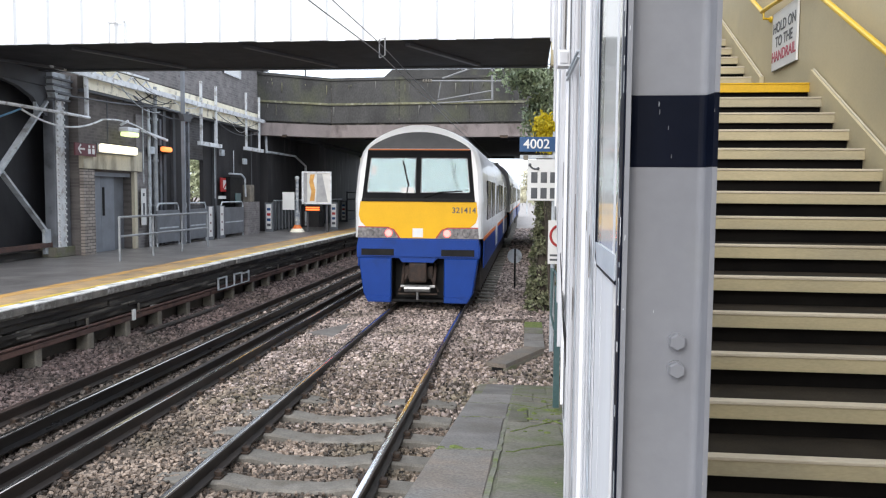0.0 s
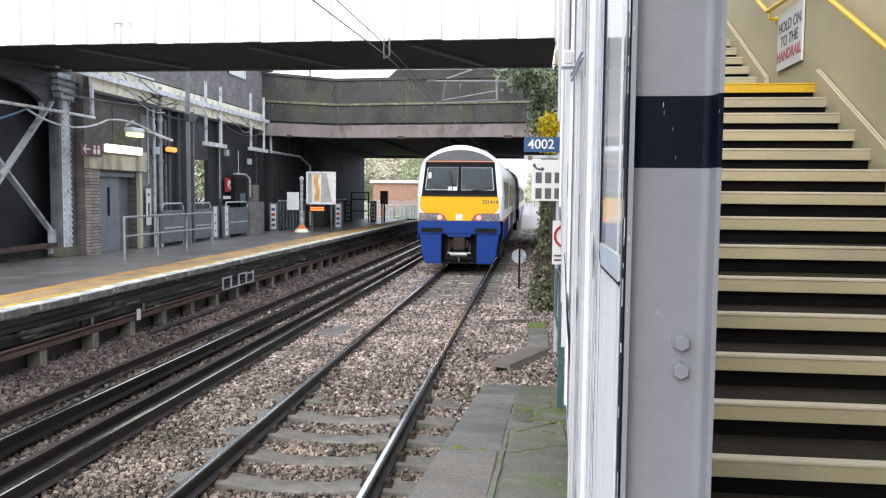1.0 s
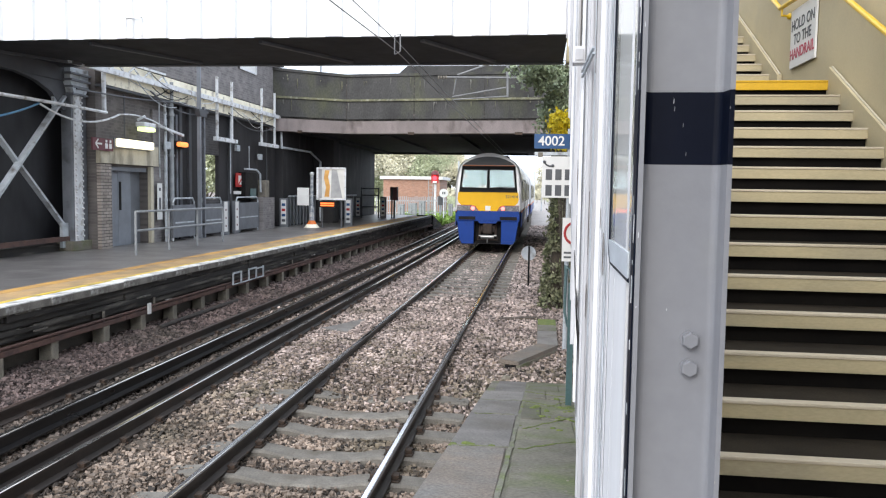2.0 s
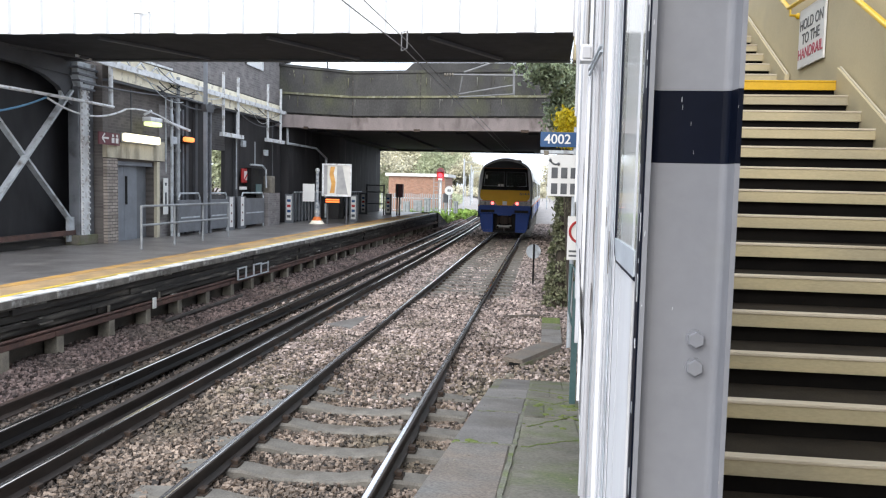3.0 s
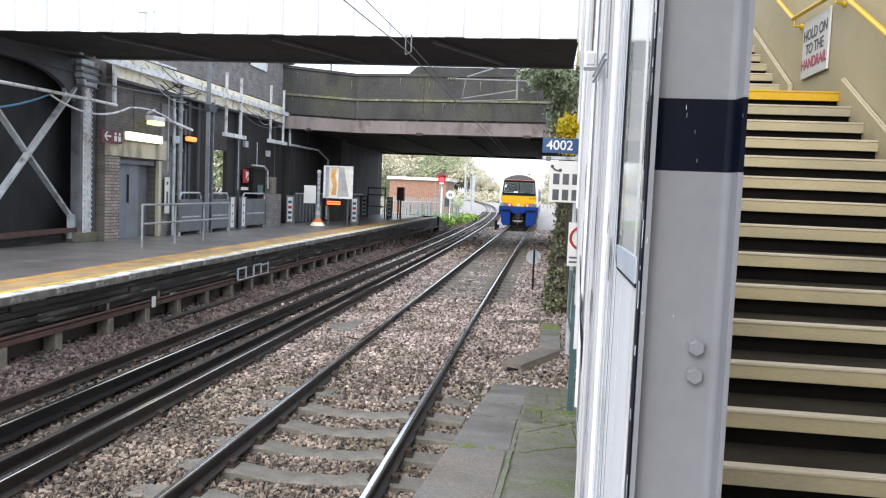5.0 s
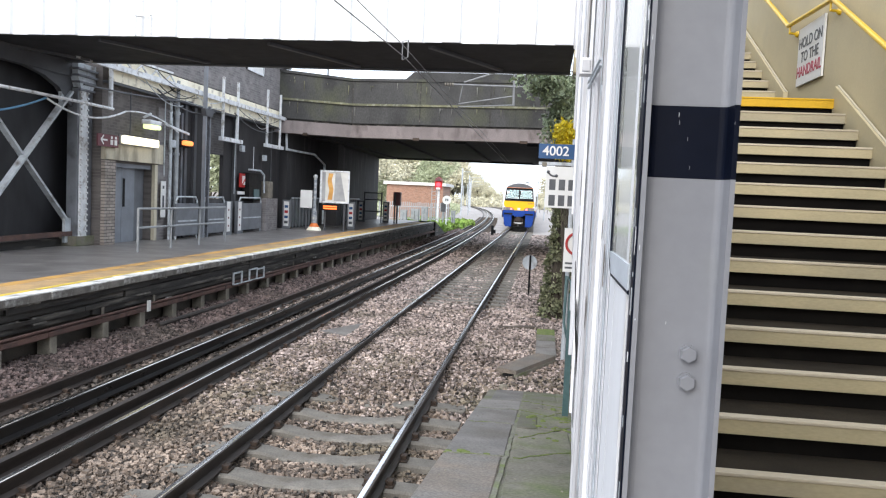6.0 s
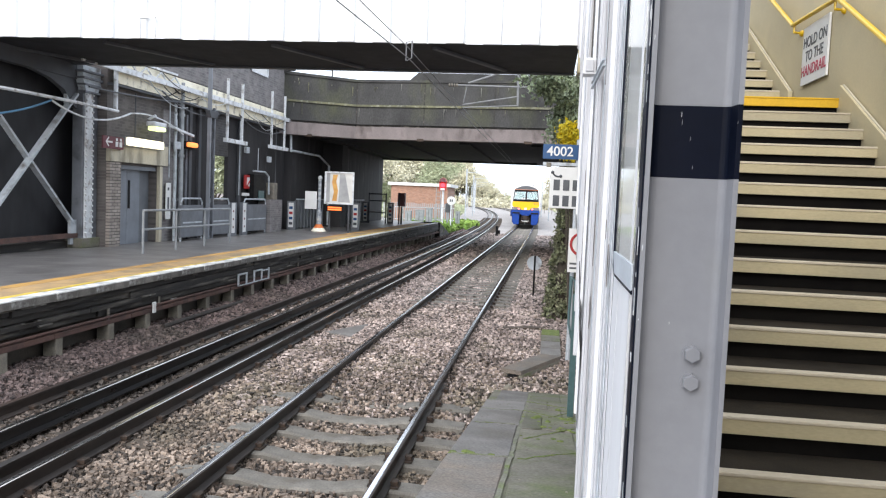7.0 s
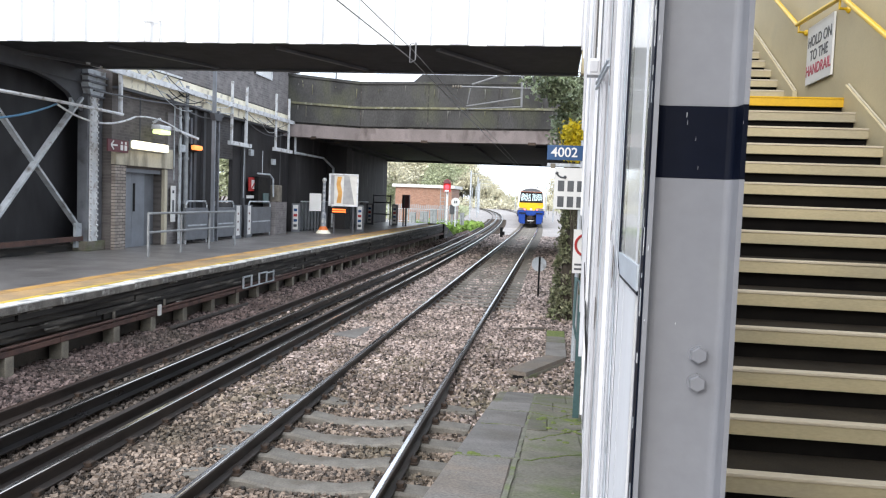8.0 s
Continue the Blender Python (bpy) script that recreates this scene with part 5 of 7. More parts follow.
def build_train():
    t = thing("train", "electric commuter train, white and blue with a yellow cab front", "train")
    cab = build_carriage(t, 0.0, 19.6, True)
    followers = [build_carriage(t, 20.0 * k, 20.0 * k + 19.6, False) for k in (1, 2, 3)]
    # blue lower front around the coupler pocket
    bm = B()
    prism(bm, [(-1.27, 1.5), (-1.31, 1.30), (-1.30, 1.08), (1.30, 1.08), (1.31, 1.30), (1.27, 1.5)], "y", -0.03, 0.6)
    bmesh.ops.bevel(bm, geom=[e for e in bm.edges if all(v.co.y < 0 for v in e.verts)], offset=0.03, segments=2, affect="EDGES")
    part("front_beam", bm, "train_blue", t, "blue front beam")
    for s in (-1, 1):
        bm = B()
        prism(bm, [(s * 1.27, 1.078), (s * 0.56, 1.078), (s * 0.56, 0.16), (s * 1.07, 0.16), (s * 1.16, 0.32)], "y", -0.01, 0.6)
        bmesh.ops.bevel(bm, geom=[e for e in bm.edges if all(v.co.y < 0 for v in e.verts)], offset=0.02, segments=1, affect="EDGES")
        part("front_skirt", bm, "train_blue", t, "blue front skirt")
        bm = B()
        prism(bm, [(s * 1.12, 0.26), (s * 0.57, 0.26), (s * 0.57, 0.14), (s * 1.05, 0.14)], "y", -0.07, 0.1)
        bmesh.ops.bevel(bm, geom=[e for e in bm.edges if all(v.co.y < 0 for v in e.verts)], offset=0.02, segments=2, affect="EDGES")
        part("skirt_lip", bm, "train_blue", t, "blue lower lip of the skirt")
        xs0, xs1 = min(s * 0.5, s * 1.2), max(s * 0.5, s * 1.2)
        bm = B()
        bx(bm, xs0 - 0.02, xs1 + 0.02, -0.04, -0.005, 1.27, 1.285)
        bx(bm, xs0 - 0.02, xs1 + 0.02, -0.04, -0.005, 1.115, 1.13)
        bx(bm, xs0 - 0.02, xs0, -0.04, -0.005, 1.13, 1.27)
        bx(bm, xs1, xs1 + 0.02, -0.04, -0.005, 1.13, 1.27)
        part("slot_frame", bm, "train_blue", t, "raised rim round the slot")
        boxpart("front_slot", min(s * 0.5, s * 1.2), max(s * 0.5, s * 1.2), -0.034, 0.0, 1.13, 1.27, "black", t, "dark slot in the front beam", 0.004)
    bm = B()
    prism(bm, [(-0.4, 1.079), (-0.33, 0.99), (0.33, 0.99), (0.4, 1.079)], "y", 0.0, 0.3)
    part("pocket_lip", bm, "train_blue", t)
    boxpart("coupler_pocket", -0.56, 0.56, 0.5, 0.58, 0.14, 1.08, "black", t)
    boxpart("pocket_floor", -0.56, 0.56, 0.1, 0.6, 0.14, 0.19, "black", t)
    for sd in (-1, 1):
        boxpart("pocket_cheek", sd * 0.555 - 0.005, sd * 0.555 + 0.005, 0.03, 0.55, 0.18, 1.07, "black", t)
    cp = new("coupler")
    cp.parent = t
    bm = B()
    bx(bm, -0.19, 0.19, 0.0, 0.35, 0.56, 0.98, 0.05)
    bx(bm, -0.3, 0.3, 0.2, 0.45, 0.62, 0.9, 0.03)
    for s in (-1, 1):
        rod(bm, (s * 0.34, 0.1, 0.5), (s * 0.34, 0.4, 0.95), 0.035)
        rod(bm, (s * 0.42, 0.2, 0.35), (s * 0.25, 0.2, 0.7), 0.03)
    part("coupler_head", bm, "coupler_rust", cp, "rusty coupler head")
    bm = B()
    rod(bm, (-0.27, -0.02, 0.44), (0.27, -0.02, 0.44), 0.075, 12)
    bx(bm, -0.36, 0.38, -0.04, 0.05, 0.46, 0.51, 0.01)
    rod(bm, (0, 0, 0.4), (0, 0, 0.2), 0.025)
    part("coupler_face", bm, "coupler_steel", cp, "bare steel coupler face")
    bm = B()
    bx(bm, -0.42, 0.42, 0.05, 0.1, 0.30, 0.33)
    part("coupler_bar", bm, "iron", cp)
    # yellow end panel, black windscreen surround and grey dome
    yellow = [(-1.23, 2.27), (1.23, 2.27), (1.26, 1.98), (1.22, 1.84), (1.1, 1.73), (0.62, 1.71), (0.5, 1.66), (0.36, 1.5), (-0.36, 1.5), (-0.5, 1.66), (-0.62, 1.71), (-1.1, 1.73), (-1.22, 1.84), (-1.26, 1.98)]
    front_panel("yellow_panel", yellow, "train_yellow", t, "yellow warning panel")
    mask = front_panel("windscreen_surround", [(-1.2, 2.27), (1.2, 2.27), (1.09, 3.36), (-1.09, 3.36)], "train_mask", t, "black windscreen surround", 0.008)
    front_panel("sill_strip", [(-1.2, 2.275), (1.2, 2.275), (1.19, 2.34), (-1.19, 2.34)], "black", mask, "", 0.04, 0.04)
    front_panel("red_strip", [(-1.07, 3.35), (1.07, 3.35), (1.065, 3.375), (-1.065, 3.375)], "orange", mask, "thin orange line", 0.012)
    front_panel("dome", [(s_ * x, z) for s_, row in ((1, ((1.07, 3.38), (1.0, 3.44), (0.9, 3.505), (0.75, 3.58), (0.6, 3.64), (0.45, 3.683), (0.3, 3.712), (0.15, 3.728))), (-1, ((0.0, 3.732), (0.15, 3.728), (0.3, 3.712), (0.45, 3.683), (0.6, 3.64), (0.75, 3.58), (0.9, 3.505), (1.0, 3.44), (1.07, 3.38)))) for x, z in row], "train_dome", t, "dark grey roof dome")
    for s in (-1, 1):
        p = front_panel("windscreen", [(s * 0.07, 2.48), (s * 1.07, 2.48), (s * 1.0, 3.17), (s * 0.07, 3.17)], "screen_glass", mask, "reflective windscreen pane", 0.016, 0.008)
        for q, o in enumerate(([(0.05, 3.17), (1.0, 3.17), (1.0, 3.19), (0.05, 3.19)], [(0.05, 2.46), (1.07, 2.46), (1.07, 2.48), (0.05, 2.48)], [(0.05, 2.48), (0.07, 2.48), (0.07, 3.17), (0.05, 3.17)], [(1.07, 2.48), (1.09, 2.48), (1.02, 3.17), (1.0, 3.17)])):
            front_panel("gasket", [(s * u, v) for u, v in o], "steel_grey" if q in (1, 3) else "panel_grey", mask, "thin grey window gasket", 0.02, 0.012)
        front_panel("cab_back", [(s * 0.05, 2.43), (s * 1.09, 2.43), (s * 1.0, 3.23), (s * 0.05, 3.23)], "train_mask", mask, "", 0.0095, 0.001)
        x0 = s * 0.55
        bm = B()
        pipe(bm, [(x0 - 0.42, rake(2.4) - 0.035, 2.36), (x0 - 0.1, rake(2.5) - 0.035, 2.47), (x0 + 0.38, rake(2.5) - 0.035, 2.5)] if s > 0 else [(x0 + 0.3, rake(2.4) - 0.035, 2.36), (x0 + 0.34, rake(2.6) - 0.035, 2.62), (x0 + 0.22, rake(3.1) - 0.035, 3.12)], 0.014, 6)
        part("wiper", bm, "black", t, "black windscreen wiper")
        # lamp clusters
        cl = front_panel("lamp_unit", [(s * 1.29, 1.5), (s * 1.27, 1.72), (s * 0.64, 1.715), (s * 0.52, 1.67), (s * 0.4, 1.5)], "lens_grey", t, "grey lamp unit", 0.012)
        front_panel("lamp_rim", [(s * 0.64, 1.715), (s * 0.52, 1.67), (s * 0.4, 1.5), (s * 0.37, 1.5), (s * 0.5, 1.685), (s * 0.63, 1.735), (s * 1.27, 1.74), (s * 1.27, 1.72)], "red", t, "thin red rim of the lamp unit", 0.014)
        for x, r, mt, nm in ((0.62, 0.075, "tail_red", "tail_lamp"), (0.79, 0.06, "lens_grey", "marker_lamp"), (1.02, 0.085, "lens_grey", "headlamp")):
            bm = B()
            rod(bm, (s * x, -0.012, 1.605), (s * x, -0.03, 1.605), r, 18, r * 0.8)
            part(nm, bm, mt, cl, "lit red tail lamp" if mt == "tail_red" else "")
    front_panel("white_card", [(-0.36, 2.45), (-0.08, 2.45), (-0.08, 2.57), (-0.36, 2.57)], "sign_white", mask, "white card in the windscreen", 0.022, 0.004)
    front_panel("blind", [(-1.0, 2.83), (-0.9, 2.83), (-0.9, 3.02), (-0.99, 3.02)], "sign_white", mask, "small white label", 0.022, 0.004)
    front_panel("white_plate", [(-0.11, 1.52), (0.11, 1.52), (0.11, 1.71), (-0.11, 1.71)], "sign_white", t, "small white square plate", 0.014)
    words("unit_number", "321414", 0.17, "ink", t, Matrix.Translation((0.97, -0.0115, 2.09)) @ Matrix.Rotation(radians(90), 4, "X"), "dark unit number")
    return t, followers


train, carriages = build_train()


# ---- overhead line ----
def build_overhead():
    w = thing("overhead_wire", "thin dark contact and catenary wires above the near track", "overhead wire")
    bm = B()
    pipe(bm, [(NEAR_X - 0.3, -6, 4.2), (NEAR_X - 0.09, 7.0, 4.26), (NEAR_X, 11.0, 4.34), (NEAR_X, 30.0, 4.31), (NEAR_X, 230, 4.4)], 0.007, 6)
    part("contact_wire", bm, "wire", w)
    bm = B()
    pipe(bm, [(NEAR_X - 0.36, -6, 4.5), (NEAR_X - 0.05, 9.0, 4.485), (NEAR_X, 10.9, 4.48), (NEAR_X, 16.4, 4.46), (NEAR_X, 30, 4.5), (NEAR_X, 46, 4.5), (NEAR_X, 90, 5.3)], 0.006, 6)
    part("catenary_wire", bm, "wire", w)
    bm = B()
    pipe(bm, [(NEAR_X - 0.03, 11.0, 4.3), (NEAR_X - 0.03, 11.0, 4.56), (NEAR_X + 0.05, 11.0, 4.58), (NEAR_X + 0.05, 11.0, 4.34), (NEAR_X - 0.02, 11.0, 4.3)], 0.008, 6)
    part("dropper", bm, "wire", w, "wire dropper loop")
    c = thing("wire_support", "galvanised steel cantilever holding the overhead wire", "cantilever arm")
    y = 27.9
    for a, b, r in (((-3.46, y, 6.4), (1.0, y, 6.36), 0.035), ((-3.06, y, 6.48), (-1.6, y, 6.98), 0.035), ((-1.31, y, 6.9), (-1.28, y, 5.72), 0.04),
                    ((-3.23, y, 5.72), (-1.3, y, 6.05), 0.025), ((-3.1, y, 6.4), (-3.2, y, 5.8), 0.02), ((-3.2, y, 5.62), (-1.3, y, 5.74), 0.022), ((-1.3, y, 6.98), (1.0, y, 6.95), 0.02)):
        bm = B()
        rod(bm, a, b, r, 8)
        part("tube", bm, "cant_grey", c)
    bm = B()
    rod(bm, (0.95, y, -0.4), (0.95, y, 7.2), 0.11, 10)
    part("mast", bm, "cant_grey", c)
    bm = B()
    for k in range(4):
        rod(bm, (-3.75 + 0.09 * k, y, 6.4), (-3.70 + 0.09 * k, y, 6.4), 0.06, 10)
    part("insulator", bm, "concrete_post", c)


build_overhead()


# ---- platform furniture on the far platform ----
def build_furniture():
    W, Z = WALL_X, PLAT_Z
    # bulkhead light over the doorway
    l = thing("bulkhead_light", "long lit cream bulkhead light over the doorway", "wall light")
    boxpart("base", W + 0.122, W + 0.16, 17.5, 19.25, 3.3, 3.53, "panel_grey", l)
    bm = B()
    bx(bm, W + 0.16, W + 0.28, 17.54, 19.21, 3.32, 3.52, 0.045)
    part("diffuser", bm, "lamp_white", l, "glowing diffuser")
    f = thing("flood_light", "small floodlight glowing yellow-green on the wall", "floodlight")
    bm = B()
    bx(bm, W + 0.2, W + 0.45, 18.4, 19.0, 3.86, 3.98, 0.03)
    bar(bm, (W + 0.1, 18.7, 4.05), (W + 0.3, 18.7, 4.15), 0.05, 0.05)
    part("housing", bm, "pale_steel", f)
    bm = B()
    bx(bm, W + 0.22, W + 0.45, 18.44, 18.96, 3.76, 3.86, 0.03)
    part("lens", bm, "lamp_green", f, "glowing lens")
    o = thing("amber_lamp", "flat amber lamp glowing on the dark wall", "wall lamp")
    bm = B()
    bx(bm, W + 0.1, W + 0.2, 20.55, 21.1, 3.45, 3.67, 0.03)
    part("base", bm, "black", o)
    bm = B()
    bx(bm, W + 0.2, W + 0.34, 20.58, 21.06, 3.5, 3.63, 0.045)
    part("lens", bm, "lamp_orange", o, "glowing amber lens")
    # arrow sign
    a = thing("direction_sign", "maroon direction sign with a white arrow and pictogram", "sign")
    boxpart("panel", W + 0.15, W + 0.19, 16.55, 17.4, 3.2, 3.48, "maroon", a)
    bm = B()
    bx(bm, W + 0.191, W + 0.197, 16.68, 16.92, 3.33, 3.37)
    bar(bm, (W + 0.194, 16.66, 3.35), (W + 0.194, 16.77, 3.45), 0.006, 0.035, (0, 1, 0))
    bar(bm, (W + 0.194, 16.66, 3.35), (W + 0.194, 16.77, 3.25), 0.006, 0.035, (0, 1, 0))
    part("arrow", bm, "sign_white", a, "white arrow")
    for py, pz, pw, ph in ((17.05, 3.25, 0.11, 0.12), (17.22, 3.25, 0.11, 0.12), (17.07, 3.39, 0.07, 0.06), (17.24, 3.39, 0.07, 0.06)):
        boxpart("pictogram", W + 0.191, W + 0.196, py, py + pw, pz, pz + ph, "sign_white", a, "pale figure pictogram")
    # white strip sign on the jamb
    s = thing("strip_sign", "tall white strip sign beside the doorway", "sign")
    boxpart("panel", W + 0.13, W + 0.15, 19.6, 19.85, 1.52, 2.48, "sign_white", s)
    boxpart("text_bar", W + 0.151, W + 0.155, 19.67, 19.76, 1.75, 2.1, "ink", s)
    boxpart("text_bar", W + 0.151, W + 0.155, 19.67, 19.76, 2.28, 2.36, "ink", s)
    # metal railing
    r = thing("railing", "galvanised tubular railing standing on the platform", "railing")
    x = -8.6
    for y in (15.78, 17.28, 18.8, 20.4):
        bm = B()
        rod(bm, (x, y, Z), (x, y, Z + 0.93), 0.028, 8)
        part("post", bm, "galvanised", r)
    for z in (Z + 0.93, Z + 0.52):
        bm = B()
        rod(bm, (x, 15.78, z), (x, 20.4, z), 0.026, 8)
        part("rail", bm, "galvanised", r)
    # grey barrier panels with hoop tops
    for y0, y1 in ((19.95, 21.3), (21.75, 23.2), (24.35, 26.35)):
        g = thing("barrier_panel", "dark grey metal barrier panel with a hooped top rail", "barrier", group="barrier panels")
        boxpart("panel", W + 0.35, W + 0.41, y0, y1, Z + 0.1, Z + 0.98, "panel_grey", g, bevel=0.01)
        bm = B()
        pipe(bm, [(W + 0.38, y0 + 0.03, Z), (W + 0.38, y0 + 0.03, Z + 1.05), (W + 0.38, y0 + 0.12, Z + 1.16), (W + 0.38, y1 - 0.12, Z + 1.16), (W + 0.38, y1 - 0.03, Z + 1.05), (W + 0.38, y1 - 0.03, Z)], 0.022, 8)
        part("hoop", bm, "steel_grey", g)
        boxpart("cross_strip", W + 0.411, W + 0.42, y0 + 0.1, y1 - 0.1, Z + 0.48, Z + 0.52, "steel_grey", g)
    for y in (23.2, 24.1):
        p = thing("striped_post", "dark bollard post with a white warning strip", "bollard", group="striped posts")
        boxpart("post", W + 0.35, W + 0.45, y, y + 0.45, Z, Z + 1.05, "panel_grey", p)
        boxpart("strip", W + 0.451, W + 0.457, y + 0.04, y + 0.3, Z + 0.1, Z + 1.03, "sign_white", p, "white strip")
        for k in range(3):
            boxpart("mark", W + 0.458, W + 0.461, y + 0.12, y + 0.2, Z + 0.25 + 0.25 * k, Z + 0.31 + 0.25 * k, "maroon", p)
    for x, y in ((-9.95, 29.0), (-9.7, 40.2), (-8.45, 40.6), (-8.05, 31.5)):
        p = thing("striped_post", "dark bollard post with white, red and blue marks", "bollard", group="striped posts")
        boxpart("post", x, x + 0.32, y, y + 0.15, Z, Z + 1.1, "panel_grey", p)
        boxpart("strip", x + 0.06, x + 0.26, y - 0.012, y - 0.002, Z + 0.1, Z + 1.04, "sign_white", p, "white strip")
        for k, mt in enumerate(("ink", "sign_blue", "red", "sign_blue")):
            boxpart("mark", x + 0.09, x + 0.23, y - 0.018, y - 0.0125, Z + 0.2 + 0.2 * k, Z + 0.3 + 0.2 * k, mt, p)
    # ticket machine, red notice, help point
    m = thing("ticket_machine", "dark hooded ticket machine on a plinth", "ticket machine")
    boxpart("plinth", W + 0.05, W + 0.5, 26.5, 27.7, Z, Z + 1.15, "grey_brick", m)
    boxpart("cabinet", W + 0.05, W + 0.3, 25.4, 26.5, Z + 1.1, Z + 2.0, "black", m, bevel=0.02)
    bm = B()
    pipe(bm, [(W + 0.35, 25.2, 3.02), (W + 0.35, 26.3, 3.02), (W + 0.35, 26.65, 2.88), (W + 0.35, 26.7, 2.25)], 0.03, 8)
    rod(bm, (W + 0.35, 25.6, 3.02), (W + 0.35, 25.6, 3.8), 0.012, 6)
    part("hood", bm, "steel_grey", m)
    boxpart("screen", W + 0.31, W + 0.33, 25.8, 26.3, Z + 1.1, Z + 1.45, "teal_frame", m)
    b = thing("bin_box", "small pale box standing on the plinth", "box")
    boxpart("body", W + 0.12, W + 0.42, 27.0, 27.4, Z + 1.15, Z + 1.75, "concrete_post", b, bevel=0.03)
    n = thing("red_notice", "red square safety notice on the dark wall", "notice")
    boxpart("panel", W + 0.12, W + 0.15, 24.95, 25.75, 2.42, 2.88, "red", n)
    boxpart("symbol", W + 0.151, W + 0.156, 25.15, 25.55, 2.5, 2.8, "sign_white", n)
    bm = B()
    bar(bm, (W + 0.16, 25.15, 2.5), (W + 0.16, 25.55, 2.8), 0.006, 0.06, (0, 1, 0))
    part("slash", bm, "red", n)
    boxpart("plate", W + 0.12, W + 0.15, 24.8, 25.6, 2.18, 2.28, "sign_white", n)
    # observation mirror, white board, orange display on a post
    p = thing("lamp_post", "mottled grey post with an orange and pale base", "post")
    bm = B()
    rod(bm, (-8.68, 29.0, Z), (-8.68, 29.0, 1.75), 0.1, 10)
    rod(bm, (-8.68, 29.0, 1.6), (-8.68, 29.0, 2.95), 0.06, 10)
    ball(bm, (-8.68, 29.0, 2.95), 0.09, 8)
    part("post", bm, "mottled_post", p)
    bm = B()
    rod(bm, (-8.68, 29.0, Z), (-8.68, 29.0, Z + 0.13), 0.3, 12, 0.2)
    part("base_collar", bm, "canopy_cream", p, "pale conical base")
    bm = B()
    rod(bm, (-8.68, 29.0, Z + 0.13), (-8.68, 29.0, Z + 0.27), 0.2, 12, 0.11)
    part("base_band", bm, "orange", p, "orange band on the base")
    k = thing("poster_board", "framed poster board in white, orange and grey", "poster board")
    boxpart("backing", -8.5, -7.36, 29.06, 29.12, 1.98, 3.21, "black", k)
    boxpart("poster_sheet", -8.44, -7.41, 29.045, 29.055, 2.03, 3.16, "poster_white", k, "pale poster sheet")
    bm = B()
    prism(bm, [(-8.2, 2.1), (-8.02, 2.1), (-7.98, 2.5), (-8.06, 2.85), (-8.0, 3.1), (-8.18, 3.1), (-8.22, 2.8), (-8.14, 2.45)], "y", 29.038, 29.0445)
    part("orange_band", bm, "poster_orange", k, "orange wavy band")
    bm = B()
    prism(bm, [(-7.95, 2.06), (-7.5, 2.06), (-7.72, 3.12), (-7.92, 3.12)], "y", 29.038, 29.0445)
    part("grey_band", bm, "poster_grey", k, "grey slanted area")
    boxpart("grey_strip", -8.43, -8.3, 29.038, 29.0445, 2.04, 3.14, "poster_grey", k)
    bm = B()
    for x0, x1, z0, z1 in ((-8.5, -8.44, 1.98, 3.21), (-7.41, -7.36, 1.98, 3.21), (-8.44, -7.41, 1.98, 2.03), (-8.44, -7.41, 3.16, 3.21)):
        bx(bm, x0, x1, 29.0, 29.06, z0, z1)
    part("frame", bm, "pale_steel", k)
    for x in (-8.3, -7.55):
        bm = B()
        rod(bm, (x, 29.1, Z), (x, 29.1, 2.0), 0.035, 8)
        part("leg", bm, "dark_paint", k)
    d = thing("departure_display", "small black display with glowing orange text", "display")
    boxpart("case", -8.4, -7.72, 28.95, 29.05, 1.7, 1.93, "black", d)
    for z in (1.77, 1.85):
        boxpart("text_bar", -8.33, -7.8, 28.94, 28.949, z - 0.025, z + 0.025, "display_orange", d)
    wb = thing("white_board", "blank white notice board on a post", "notice board")
    boxpart("board", -9.22, -8.76, 28.9, 28.93, 1.76, 2.43, "sign_white", wb)
    bm = B()
    rod(bm, (-8.99, 28.97, Z), (-8.99, 28.97, 2.4), 0.03, 8)
    part("post", bm, "dark_paint", wb)
    # gate frame and dark box further along
    g = thing("platform_gate", "dark steel gate frame at the platform end", "gate")
    bm = B()
    for x in (-9.3, -8.4, -7.7):
        rod(bm, (x, 40, Z), (x, 40, 2.5), 0.04, 8)
    for z in (2.45, 2.1, 1.5):
        rod(bm, (-9.3, 40, z), (-8.4, 40, z), 0.03, 8)
    part("frame", bm, "dark_paint", g)
    q = thing("dark_box", "dark red cabinet on a post", "cabinet")
    boxpart("body", -7.8, -7.42, 40.0, 40.3, 1.85, 2.55, "maroon", q, bevel=0.02)
    bm = B()
    rod(bm, (-7.6, 40.15, Z), (-7.6, 40.15, 1.85), 0.05, 8)
    part("post", bm, "dark_paint", q)
    # fence under the bridge
    fe = thing("fence", "dark vertical-bar steel fence along the platform back", "fence")
    for i in range(26):
        bm = B()
        y = 29.6 + i * 0.42
        bx(bm, -9.75, -9.7, y, y + 0.06, Z, Z + 1.15)
        part("bar", bm, "panel_grey", fe)
    boxpart("rail", -9.77, -9.68, 29.5, 40.5, Z + 1.15, Z + 1.2, "steel_grey", fe)
    for i in range(7):
        boxpart("panel", -9.84, -9.8, 29.55 + 1.56 * i, 31.08 + 1.56 * i, Z + 0.06, Z + 1.13, "panel_grey", fe, "dark grey infill panel")


